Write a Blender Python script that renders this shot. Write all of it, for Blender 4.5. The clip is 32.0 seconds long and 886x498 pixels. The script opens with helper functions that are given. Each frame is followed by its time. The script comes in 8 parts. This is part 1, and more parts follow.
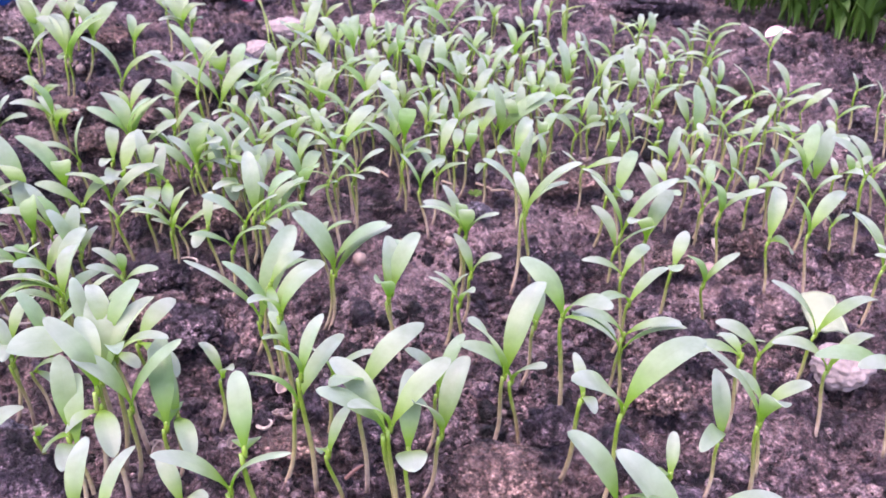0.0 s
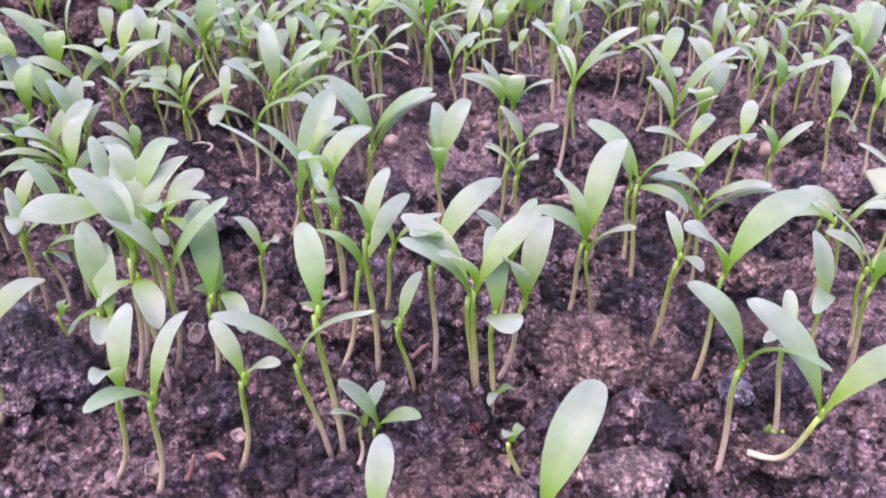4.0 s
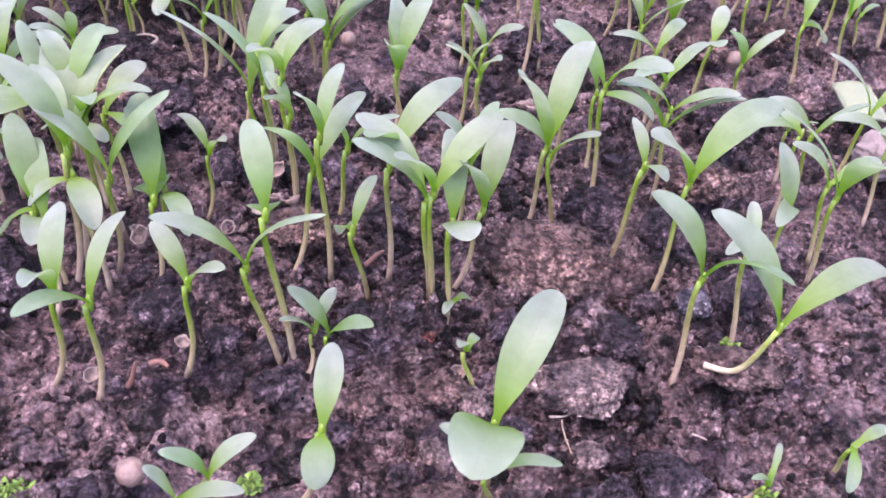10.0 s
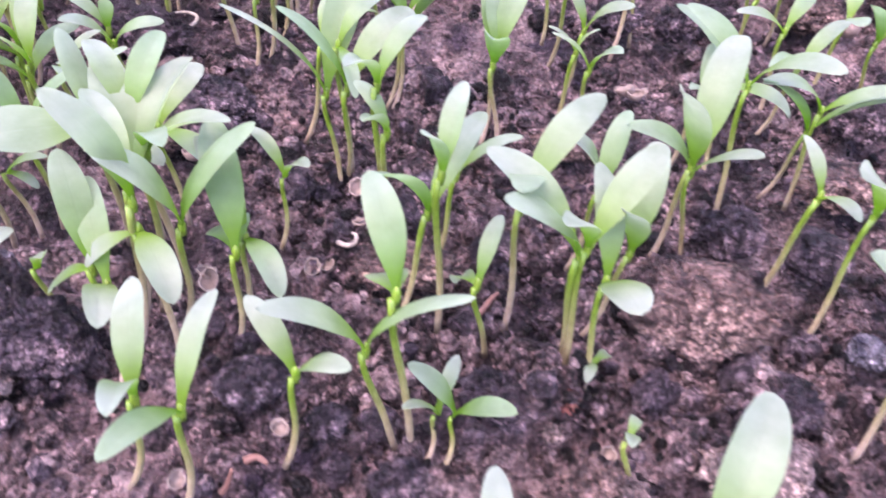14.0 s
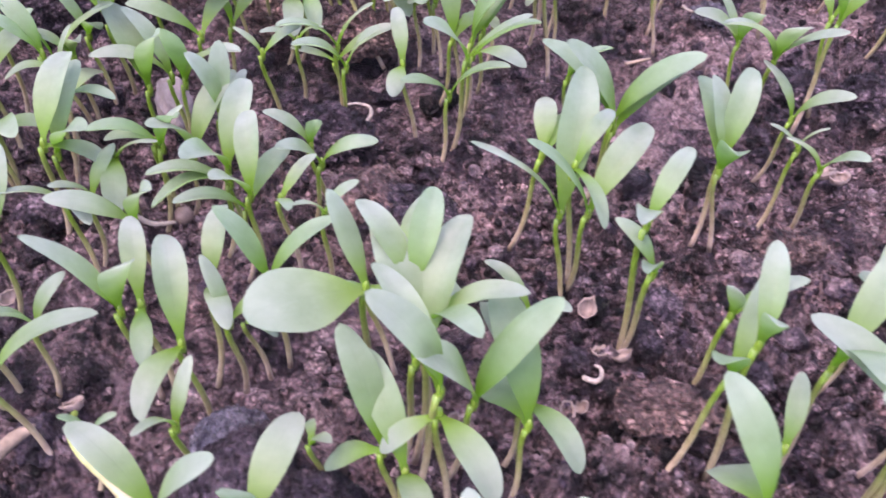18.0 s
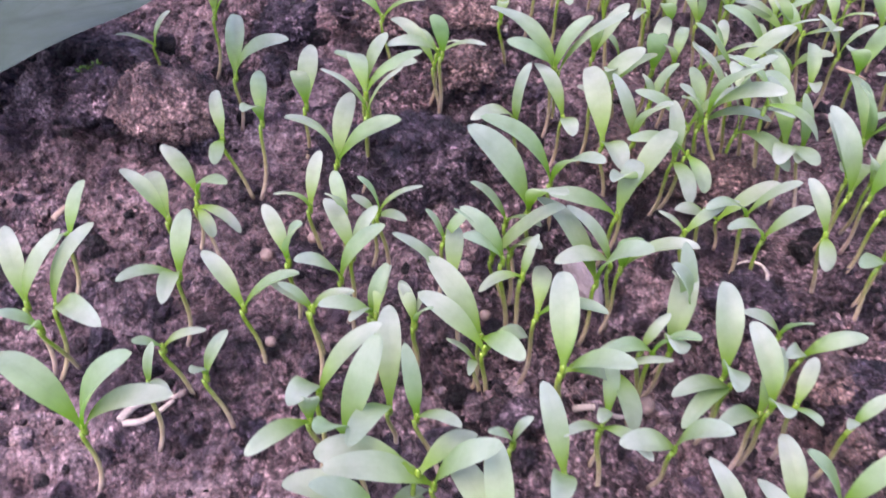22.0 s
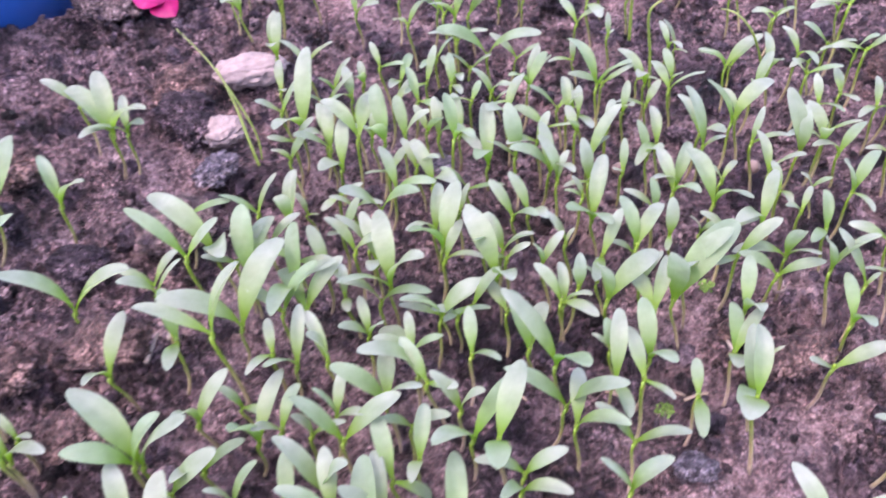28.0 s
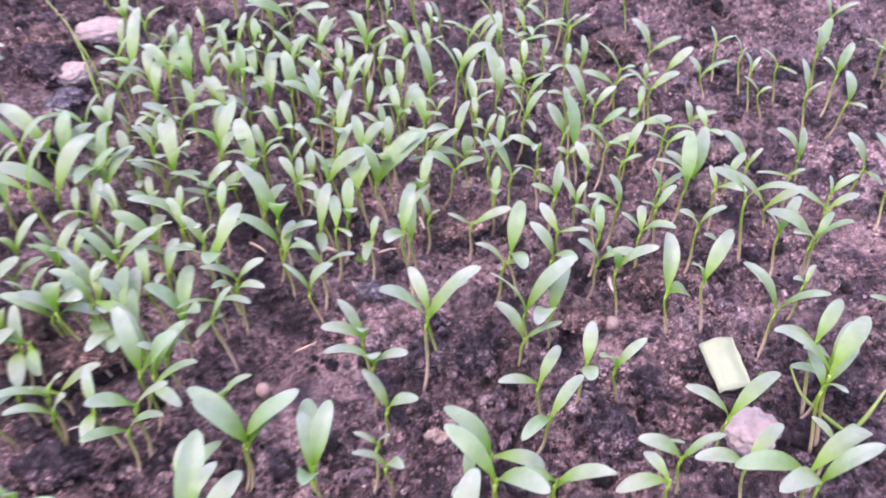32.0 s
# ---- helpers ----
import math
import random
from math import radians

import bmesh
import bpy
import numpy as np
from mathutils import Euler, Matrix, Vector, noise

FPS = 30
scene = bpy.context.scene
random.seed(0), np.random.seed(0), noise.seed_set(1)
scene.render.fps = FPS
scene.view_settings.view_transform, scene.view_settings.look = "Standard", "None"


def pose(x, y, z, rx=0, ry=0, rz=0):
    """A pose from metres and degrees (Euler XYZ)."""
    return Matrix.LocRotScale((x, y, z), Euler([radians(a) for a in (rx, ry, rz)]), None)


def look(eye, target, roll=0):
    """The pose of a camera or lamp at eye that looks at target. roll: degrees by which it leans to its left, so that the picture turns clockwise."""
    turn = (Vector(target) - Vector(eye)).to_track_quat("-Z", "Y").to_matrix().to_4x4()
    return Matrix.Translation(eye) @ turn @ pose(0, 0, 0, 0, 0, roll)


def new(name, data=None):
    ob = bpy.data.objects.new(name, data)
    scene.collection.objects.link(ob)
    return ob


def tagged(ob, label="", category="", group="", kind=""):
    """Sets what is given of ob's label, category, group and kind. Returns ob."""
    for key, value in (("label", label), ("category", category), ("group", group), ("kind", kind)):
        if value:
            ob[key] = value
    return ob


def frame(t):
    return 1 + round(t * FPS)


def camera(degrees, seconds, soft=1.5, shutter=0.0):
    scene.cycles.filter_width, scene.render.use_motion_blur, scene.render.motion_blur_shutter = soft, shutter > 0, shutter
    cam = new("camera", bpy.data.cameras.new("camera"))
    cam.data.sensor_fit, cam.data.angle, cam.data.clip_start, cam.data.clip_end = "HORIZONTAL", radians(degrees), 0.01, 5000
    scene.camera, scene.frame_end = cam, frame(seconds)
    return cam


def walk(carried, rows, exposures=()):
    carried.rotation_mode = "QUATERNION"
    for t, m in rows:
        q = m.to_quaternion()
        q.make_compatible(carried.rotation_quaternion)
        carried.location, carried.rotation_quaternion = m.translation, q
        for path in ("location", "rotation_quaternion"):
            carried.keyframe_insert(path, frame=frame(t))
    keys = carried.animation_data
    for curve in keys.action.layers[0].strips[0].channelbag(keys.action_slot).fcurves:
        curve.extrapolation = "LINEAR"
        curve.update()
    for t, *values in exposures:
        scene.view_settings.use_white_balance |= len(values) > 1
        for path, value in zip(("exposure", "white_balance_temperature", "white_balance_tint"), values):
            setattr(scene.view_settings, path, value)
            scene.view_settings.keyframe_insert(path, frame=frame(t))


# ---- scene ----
cam = camera(54.88, 32.0, shutter=0.5)
cam.data.dof.use_dof, cam.data.dof.focus_distance, cam.data.dof.aperture_fstop = True, 0.16, 70.0
ROWS = [
    (0.0, -0.0064, 0.0189, 0.1434, 59.51, -2.77, -0.95),
    (0.5, -0.0094, 0.0162, 0.1426, 59.96, -2.25, -1.24),
    (1.0, -0.0133, 0.0122, 0.1430, 60.36, -1.82, -1.64),
    (1.5, -0.0158, 0.0122, 0.1410, 60.60, -1.66, -1.84),
    (2.0, -0.0163, 0.0136, 0.1346, 60.50, -1.86, -2.40),
    (2.5, -0.0179, 0.0124, 0.1325, 60.74, -2.34, -2.45),
    (3.0, -0.0223, 0.0167, 0.1280, 61.00, -2.65, -2.91),
    (3.5, -0.0269, 0.0208, 0.1202, 58.98, -2.88, -3.00),
    (4.0, -0.0266, 0.0283, 0.1150, 56.09, -3.17, -3.41),
    (4.5, -0.0272, 0.0284, 0.1129, 54.92, -3.65, -3.67),
    (6.5, -0.0260, 0.0315, 0.1105, 52.28, -5.43, -4.90),
    (7.0, -0.0255, 0.0324, 0.1107, 51.59, -5.50, -4.94),
    (7.5, -0.0259, 0.0322, 0.1104, 51.04, -5.70, -4.92),
    (8.0, -0.0256, 0.0327, 0.1101, 50.69, -5.61, -4.74),
    (8.5, -0.0255, 0.0326, 0.1108, 50.47, -5.74, -4.83),
    (9.0, -0.0254, 0.0326, 0.1108, 50.39, -5.70, -4.82),
    (9.5, -0.0256, 0.0327, 0.1106, 50.18, -5.72, -4.87),
    (10.0, -0.0254, 0.0330, 0.1106, 50.13, -5.70, -4.91),
    (10.5, -0.0252, 0.0331, 0.1108, 50.10, -5.62, -4.96),
    (11.0, -0.0251, 0.0340, 0.1107, 50.03, -5.54, -5.10),
    (11.5, -0.0247, 0.0366, 0.1092, 49.58, -5.46, -5.35),
    (12.0, -0.0238, 0.0424, 0.1067, 47.60, -5.49, -5.80),
    (12.5, -0.0235, 0.0437, 0.1057, 46.07, -5.48, -6.06),
    (13.0, -0.0250, 0.0450, 0.1045, 45.49, -5.65, -6.10),
    (13.5, -0.0327, 0.0561, 0.1055, 45.49, -5.37, -5.65),
    (14.0, -0.0435, 0.0676, 0.1056, 45.37, -5.42, -5.62),
    (14.5, -0.0509, 0.0775, 0.1037, 44.94, -5.11, -5.24),
    (15.0, -0.0593, 0.0811, 0.1065, 44.75, -4.59, -5.05),
    (15.5, -0.0596, 0.0855, 0.1131, 44.77, -4.27, -4.80),
    (17.5, -0.0706, 0.0889, 0.1148, 44.44, -3.78, -5.91),
    (18.0, -0.0801, 0.0947, 0.1145, 44.39, -3.52, -6.02),
    (18.5, -0.0868, 0.0991, 0.1150, 44.42, -3.43, -6.10),
    (19.0, -0.0994, 0.1032, 0.1193, 44.28, -3.17, -6.47),
    (19.5, -0.1113, 0.1119, 0.1194, 44.08, -2.92, -6.96),
    (20.0, -0.1232, 0.1237, 0.1236, 43.80, -2.67, -7.42),
    (20.5, -0.1265, 0.1224, 0.1323, 43.98, -2.22, -7.40),
    (21.0, -0.1305, 0.1213, 0.1376, 44.21, -1.80, -7.47),
    (21.5, -0.1425, 0.1243, 0.1400, 44.18, -1.37, -7.99),
    (22.0, -0.1635, 0.1298, 0.1425, 43.78, -0.22, -8.06),
    (22.5, -0.1636, 0.1453, 0.1425, 43.93, 0.34, -8.28),
    (23.0, -0.1543, 0.1543, 0.1463, 44.36, 0.93, -8.54),
    (23.5, -0.1425, 0.1691, 0.1549, 45.07, 1.51, -9.18),
    (24.0, -0.1254, 0.1742, 0.1579, 45.42, 1.47, -9.69),
    (24.5, -0.1134, 0.1756, 0.1663, 45.80, 1.63, -10.16),
    (25.0, -0.0966, 0.1777, 0.1747, 46.19, 1.93, -10.70),
    (25.5, -0.0886, 0.1732, 0.1741, 46.10, 2.09, -11.35),
    (27.5, -0.0717, 0.1822, 0.1825, 46.33, 2.90, -11.62),
    (28.0, -0.0554, 0.1872, 0.1815, 46.38, 2.87, -12.09),
    (28.5, -0.0395, 0.2076, 0.1821, 46.52, 3.22, -12.82),
    (29.0, -0.0259, 0.2202, 0.1847, 46.58, 3.47, -13.47),
    (29.5, -0.0112, 0.2194, 0.1759, 46.56, 3.67, -14.12),
    (30.0, 0.0038, 0.2018, 0.1659, 47.13, 3.30, -14.58),
    (30.5, 0.0085, 0.1699, 0.1572, 47.86, 2.33, -14.62),
    (31.0, 0.0110, 0.1345, 0.1658, 48.10, 1.52, -14.23),
    (31.5, 0.0078, 0.1071, 0.1817, 48.17, 0.60, -14.41),
    (32.0, -0.0109, 0.0805, 0.2052, 48.10, -0.49, -14.04),
]
EXPOSURE_ROWS = [(0, 3.04, 6750, 33), (1, 3.10, 6850, 36), (2, 2.98, 6850, 36), (3, 2.98, 6850, 36), (4, 2.88, 6700, 35), (7, 2.89, 6700, 30), (11, 2.89, 6700, 30), (12, 3.18, 6700, 30), (13, 3.18, 6700, 30), (14, 3.15, 6700, 30), (15, 3.07, 6700, 30), (18, 2.83, 6700, 30), (22, 2.87, 6700, 30), (24, 2.90, 6700, 30), (25, 2.94, 6700, 30), (28, 2.97, 6700, 30), (32, 2.97, 6700, 30)]
walk(cam, [(t, pose(x, y, z, rx, ry, rz)) for t, x, y, z, rx, ry, rz in ROWS], EXPOSURE_ROWS)
# ---- world and light: a bright overcast sky over an open garden bed ----
world = bpy.data.worlds.new("sky")
scene.world = world
world.use_nodes = True
wn, wl = world.node_tree.nodes, world.node_tree.links
sky = wn.new("ShaderNodeTexSky")
sky.sky_type, sky.sun_disc = "NISHITA", False
sky.sun_elevation, sky.sun_rotation = radians(71), radians(-112)
sky.air_density, sky.dust_density, sky.ozone_density = 1.0, 2.6, 0.6
wl.new(sky.outputs["Color"], wn["Background"].inputs["Color"])
wn["Background"].inputs["Strength"].default_value = 0.15
sun = new("sun", bpy.data.lights.new("sun", "SUN"))
sun.data.energy, sun.data.angle, sun.data.color = 0.5, radians(90), (1.0, 0.97, 0.92)
sun.matrix_world = look((-0.30, -0.12, 0.95), (0, 0, 0))
# ---- materials ----
def material(name):
    m = bpy.data.materials.new(name)
    m.use_nodes = True
    return m, m.node_tree.nodes, m.node_tree.links, m.node_tree.nodes["Principled BSDF"]


def ramp(nodes, *stops):
    r = nodes.new("ShaderNodeValToRGB")
    r.color_ramp.elements[0].position, r.color_ramp.elements[0].color = stops[0][0], (*stops[0][1], 1)
    r.color_ramp.elements[1].position, r.color_ramp.elements[1].color = stops[-1][0], (*stops[-1][1], 1)
    for p, c in stops[1:-1]:
        r.color_ramp.elements.new(p).color = (*c, 1)
    return r


def noise_node(nodes, links, scale, detail=6, rough=0.6, coords="Object", kind="ShaderNodeTexNoise"):
    tc = nodes.new("ShaderNodeTexCoord")
    n = nodes.new(kind)
    n.inputs["Scale"].default_value = scale
    if kind == "ShaderNodeTexNoise":
        n.inputs["Detail"].default_value, n.inputs["Roughness"].default_value = detail, rough
    links.new(tc.outputs[coords], n.inputs["Vector"])
    return n


def mix(nodes, links, a, b, fac, blend="MIX"):
    m = nodes.new("ShaderNodeMix")
    m.data_type, m.blend_type = "RGBA", blend
    for v, s in ((fac, m.inputs[0]), (a, m.inputs[6]), (b, m.inputs[7])):
        if isinstance(v, bpy.types.NodeSocket):
            links.new(v, s)
        else:
            s.default_value = v if isinstance(v, float) else (*v, 1)
    return m.outputs[2]


def bump(nodes, links, bsdf, height, strength, distance, after=None):
    b = nodes.new("ShaderNodeBump")
    b.inputs["Strength"].default_value, b.inputs["Distance"].default_value = strength, distance
    links.new(height, b.inputs["Height"])
    if after:
        links.new(after.outputs["Normal"], b.inputs["Normal"])
    links.new(b.outputs["Normal"], bsdf.inputs["Normal"])
    return b


def leaf_material(name, stalk, middle, tip, rough=0.42, translucent=0.36, vein=0.07, gloss=0.35):
    m, n, l, bsdf = material(name)
    uv = n.new("ShaderNodeUVMap")
    sep = n.new("ShaderNodeSeparateXYZ")
    l.new(uv.outputs["UV"], sep.inputs[0])
    r = ramp(n, (0.0, stalk), (0.16, stalk), (0.48, middle), (0.82, tip), (1.0, tip))
    l.new(sep.outputs["X"], r.inputs["Fac"])
    info = n.new("ShaderNodeObjectInfo")
    tint = ramp(n, (0.0, (0.84, 0.95, 0.78)), (0.5, (1, 1, 1)), (1.0, (1.04, 1.02, 1.0)))
    geo = n.new("ShaderNodeNewGeometry")
    both = n.new("ShaderNodeMath"); both.operation = "ADD"
    l.new(info.outputs["Random"], both.inputs[0]); l.new(geo.outputs["Random Per Island"], both.inputs[1])
    wrap = n.new("ShaderNodeMath"); wrap.operation = "FRACT"
    l.new(both.outputs[0], wrap.inputs[0])
    l.new(wrap.outputs[0], tint.inputs["Fac"])
    c = mix(n, l, r.outputs["Color"], tint.outputs["Color"], 1.0, "MULTIPLY")
    blot = noise_node(n, l, 160, 4, 0.6)
    br = ramp(n, (0.3, (0.80, 0.84, 0.74)), (0.7, (1.1, 1.08, 1.1)))
    l.new(blot.outputs["Fac"], br.inputs["Fac"])
    c = mix(n, l, c, br.outputs["Color"], 1.0, "MULTIPLY")
    # midrib and faint side veins, darker and slightly sunk
    dist = n.new("ShaderNodeMath"); dist.operation = "SUBTRACT"; dist.inputs[1].default_value = 0.5
    l.new(sep.outputs["Y"], dist.inputs[0])
    ab = n.new("ShaderNodeMath"); ab.operation = "ABSOLUTE"
    l.new(dist.outputs[0], ab.inputs[0])
    rib = ramp(n, (0.0, (1, 1, 1)), (0.045, (0, 0, 0)))
    l.new(ab.outputs[0], rib.inputs["Fac"])
    sh = n.new("ShaderNodeMath"); sh.operation = "MULTIPLY_ADD"; sh.inputs[1].default_value = -0.55
    l.new(ab.outputs[0], sh.inputs[0]); l.new(sep.outputs["X"], sh.inputs[2])
    wv = n.new("ShaderNodeMath"); wv.operation = "MULTIPLY"; wv.inputs[1].default_value = 44.0
    l.new(sh.outputs[0], wv.inputs[0])
    sn = n.new("ShaderNodeMath"); sn.operation = "SINE"
    l.new(wv.outputs[0], sn.inputs[0])
    side = ramp(n, (0.86, (0, 0, 0)), (1.0, (0.4, 0.4, 0.4)))
    l.new(sn.outputs[0], side.inputs["Fac"])
    veins = mix(n, l, rib.outputs["Color"], side.outputs["Color"], 1.0, "LIGHTEN")
    vf = n.new("ShaderNodeMath"); vf.operation = "MULTIPLY"; vf.inputs[1].default_value = vein
    l.new(veins, vf.inputs[0])
    c = mix(n, l, c, tuple(0.62 * v for v in middle), vf.outputs[0])
    l.new(c, bsdf.inputs["Base Color"])
    bsdf.inputs["Roughness"].default_value = rough
    bsdf.inputs["Specular IOR Level"].default_value = gloss
    inv = n.new("ShaderNodeMath"); inv.operation = "MULTIPLY"; inv.inputs[1].default_value = -1.0
    l.new(veins, inv.inputs[0])
    b1 = bump(n, l, bsdf, inv.outputs[0], 0.18, 0.0004)
    fine = noise_node(n, l, 1400, 3, 0.6)
    bump(n, l, bsdf, fine.outputs["Fac"], 0.12, 0.0004, b1)
    tr = n.new("ShaderNodeBsdfTranslucent")
    tc = mix(n, l, c, (3.45, 3.25, 3.05), 1.0, "MULTIPLY")
    l.new(tc, tr.inputs["Color"])
    ms = n.new("ShaderNodeMixShader")
    ms.inputs[0].default_value = translucent
    l.new(bsdf.outputs[0], ms.inputs[1]); l.new(tr.outputs[0], ms.inputs[2])
    l.new(ms.outputs[0], n["Material Output"].inputs["Surface"])
    return m


LEAF = leaf_material("cotyledon_green", (0.116, 0.194, 0.028), (0.168, 0.217, 0.142), (0.203, 0.235, 0.214), 0.44, 0.54)
YELLOW_LEAF = leaf_material("yellowing_leaf", (0.13, 0.20, 0.05), (0.172, 0.220, 0.160), (0.190, 0.230, 0.198), 0.44, 0.54)
DARK_LEAF = leaf_material("broad_leaf_green", (0.045, 0.070, 0.030), (0.029, 0.043, 0.036), (0.037, 0.051, 0.047), 0.6, 0.06, 0.4, 0.10)
PETAL = leaf_material("pink_petal", (0.18, 0.005, 0.06), (0.22, 0.007, 0.085), (0.32, 0.015, 0.13), 0.5, 0.3, 0.2)
STRAP = leaf_material("strap_leaf_green", (0.035, 0.075, 0.012), (0.035, 0.080, 0.014), (0.055, 0.105, 0.022), 0.5, 0.2, 0.2, 0.2)
GRASS = leaf_material("grass_green", (0.13, 0.19, 0.04), (0.13, 0.18, 0.045), (0.16, 0.19, 0.07), 0.45, 0.2, 0.2)


def stem_material(name, low, mid, high):
    m, n, l, bsdf = material(name)
    uv = n.new("ShaderNodeUVMap")
    sep = n.new("ShaderNodeSeparateXYZ")
    l.new(uv.outputs["UV"], sep.inputs[0])
    info = n.new("ShaderNodeObjectInfo")
    off = n.new("ShaderNodeMath"); off.operation = "MULTIPLY_ADD"; off.inputs[1].default_value = 0.35; off.inputs[2].default_value = -0.17
    l.new(info.outputs["Random"], off.inputs[0])
    add = n.new("ShaderNodeMath"); add.operation = "ADD"
    l.new(sep.outputs["X"], add.inputs[0]); l.new(off.outputs[0], add.inputs[1])
    r = ramp(n, (0.0, low), (0.45, mid), (0.88, high), (1.0, high))
    l.new(add.outputs[0], r.inputs["Fac"])
    sp = noise_node(n, l, 700, 4)
    sr = ramp(n, (0.3, (0.75, 0.7, 0.68)), (0.65, (1.05, 1.05, 1.05)))
    l.new(sp.outputs["Fac"], sr.inputs["Fac"])
    l.new(mix(n, l, r.outputs["Color"], sr.outputs["Color"], 1.0, "MULTIPLY"), bsdf.inputs["Base Color"])
    bsdf.inputs["Roughness"].default_value = 0.4
    bsdf.inputs["Subsurface Weight"].default_value = 0.15
    bsdf.inputs["Subsurface Radius"].default_value = (0.002, 0.002, 0.0008)
    return m


STEM = stem_material("seedling_stem", (0.33, 0.24, 0.20), (0.22, 0.185, 0.095), (0.115, 0.190, 0.018))
WHITE_STEM = stem_material("pale_stem", (0.34, 0.29, 0.22), (0.30, 0.27, 0.15), (0.20, 0.27, 0.05))


def soil_material(name, dark, mid, light, scale=1.0, rough=0.8, islands=False, grain_mix=0.48, granules=0.70):
    m, n, l, bsdf = material(name)
    big = noise_node(n, l, 30 * scale, 9, 0.68)
    fine = noise_node(n, l, 330 * scale, 9, 0.75)
    m1 = n.new("ShaderNodeMath"); m1.operation = "MULTIPLY_ADD"; m1.inputs[1].default_value = 0.6
    l.new(fine.outputs["Fac"], m1.inputs[0])
    m2 = n.new("ShaderNodeMath"); m2.operation = "MULTIPLY"; m2.inputs[1].default_value = 0.45
    l.new(big.outputs["Fac"], m2.inputs[0]); l.new(m2.outputs[0], m1.inputs[2])
    fac = m1.outputs[0]
    if islands:
        geo = n.new("ShaderNodeNewGeometry")
        m3 = n.new("ShaderNodeMath"); m3.operation = "MULTIPLY_ADD"; m3.inputs[1].default_value = 0.20
        l.new(geo.outputs["Random Per Island"], m3.inputs[0])
        m4 = n.new("ShaderNodeMath"); m4.operation = "SUBTRACT"; m4.inputs[1].default_value = 0.10
        l.new(fac, m4.inputs[0]); l.new(m4.outputs[0], m3.inputs[2])
        fac = m3.outputs[0]
    r = ramp(n, (0.43, dark), (0.53, mid), (0.635, light))
    l.new(fac, r.inputs["Fac"])
    # pale mineral grains
    grain = noise_node(n, l, 1100 * scale, 2, 0.5, kind="ShaderNodeTexVoronoi")
    gr = ramp(n, (0.0, (1, 1, 1)), (0.20, (0, 0, 0)))
    l.new(grain.outputs["Distance"], gr.inputs["Fac"])
    gm = ramp(n, (0.56, (0, 0, 0)), (0.66, (1, 1, 1)))
    where = noise_node(n, l, 170 * scale, 4)
    l.new(where.outputs["Fac"], gm.inputs["Fac"])
    gf = mix(n, l, gr.outputs["Color"], gm.outputs["Color"], 1.0, "MULTIPLY")
    c = mix(n, l, r.outputs["Color"], tuple(min(1, 1.9 * v) for v in light), gf)
    # fine speckle of single grains, with the shade of the pits between painted dark
    speck = noise_node(n, l, 1300, 5, 0.72)
    sr = ramp(n, (0.37, (0.14, 0.14, 0.17)), (0.47, (1.0, 0.98, 0.98)), (0.62, (2.0, 1.9, 1.9)))
    l.new(speck.outputs["Fac"], sr.inputs["Fac"])
    c = mix(n, l, c, sr.outputs["Color"], grain_mix, "MULTIPLY")
    # granules: painted-in shade between them, each a little lighter or darker than the next
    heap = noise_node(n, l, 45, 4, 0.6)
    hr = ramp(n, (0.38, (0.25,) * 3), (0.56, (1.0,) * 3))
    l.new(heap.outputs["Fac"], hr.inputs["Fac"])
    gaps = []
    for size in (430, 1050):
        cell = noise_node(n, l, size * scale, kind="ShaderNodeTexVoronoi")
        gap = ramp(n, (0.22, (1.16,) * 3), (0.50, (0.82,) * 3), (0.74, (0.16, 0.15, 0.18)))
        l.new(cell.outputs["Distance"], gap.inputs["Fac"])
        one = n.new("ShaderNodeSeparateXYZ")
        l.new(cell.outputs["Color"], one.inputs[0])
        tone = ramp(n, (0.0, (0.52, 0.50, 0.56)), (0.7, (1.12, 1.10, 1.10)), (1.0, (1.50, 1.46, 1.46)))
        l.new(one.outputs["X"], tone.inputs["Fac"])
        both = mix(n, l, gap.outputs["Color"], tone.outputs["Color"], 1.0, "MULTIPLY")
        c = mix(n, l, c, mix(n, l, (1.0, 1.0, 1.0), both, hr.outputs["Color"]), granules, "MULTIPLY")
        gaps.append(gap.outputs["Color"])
    # damp and dry patches, a few centimetres wide
    damp = noise_node(n, l, 17, 4, 0.55)
    dr = ramp(n, (0.33, (0.40, 0.38, 0.46)), (0.46, (1.0, 1.0, 1.0)), (0.66, (1.20, 1.17, 1.14)))
    l.new(damp.outputs["Fac"], dr.inputs["Fac"])
    c = mix(n, l, c, dr.outputs["Color"], 1.0, "MULTIPLY")
    # clods and hollows about a centimetre wide, the hollows' shade painted into the colour
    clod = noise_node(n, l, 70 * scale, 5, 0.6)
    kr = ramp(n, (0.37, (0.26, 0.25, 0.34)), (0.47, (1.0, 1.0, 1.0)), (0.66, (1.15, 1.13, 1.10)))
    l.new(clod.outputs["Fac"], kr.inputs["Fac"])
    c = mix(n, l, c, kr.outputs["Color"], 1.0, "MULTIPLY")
    l.new(c, bsdf.inputs["Base Color"])
    wet = mix(n, l, big.outputs["Fac"], speck.outputs["Fac"], 0.45)
    rr = ramp(n, (0.42, (rough - 0.48,) * 3), (0.56, (rough,) * 3))
    l.new(wet, rr.inputs["Fac"])
    l.new(rr.outputs["Color"], bsdf.inputs["Roughness"])
    bsdf.inputs["Specular IOR Level"].default_value = 0.22
    crumb = noise_node(n, l, 260 * scale, 6, 0.7)
    b1 = bump(n, l, bsdf, crumb.outputs["Fac"], 1.0, 0.011 / scale)
    b2 = bump(n, l, bsdf, fine.outputs["Fac"], 1.0, 0.007 / scale, b1)
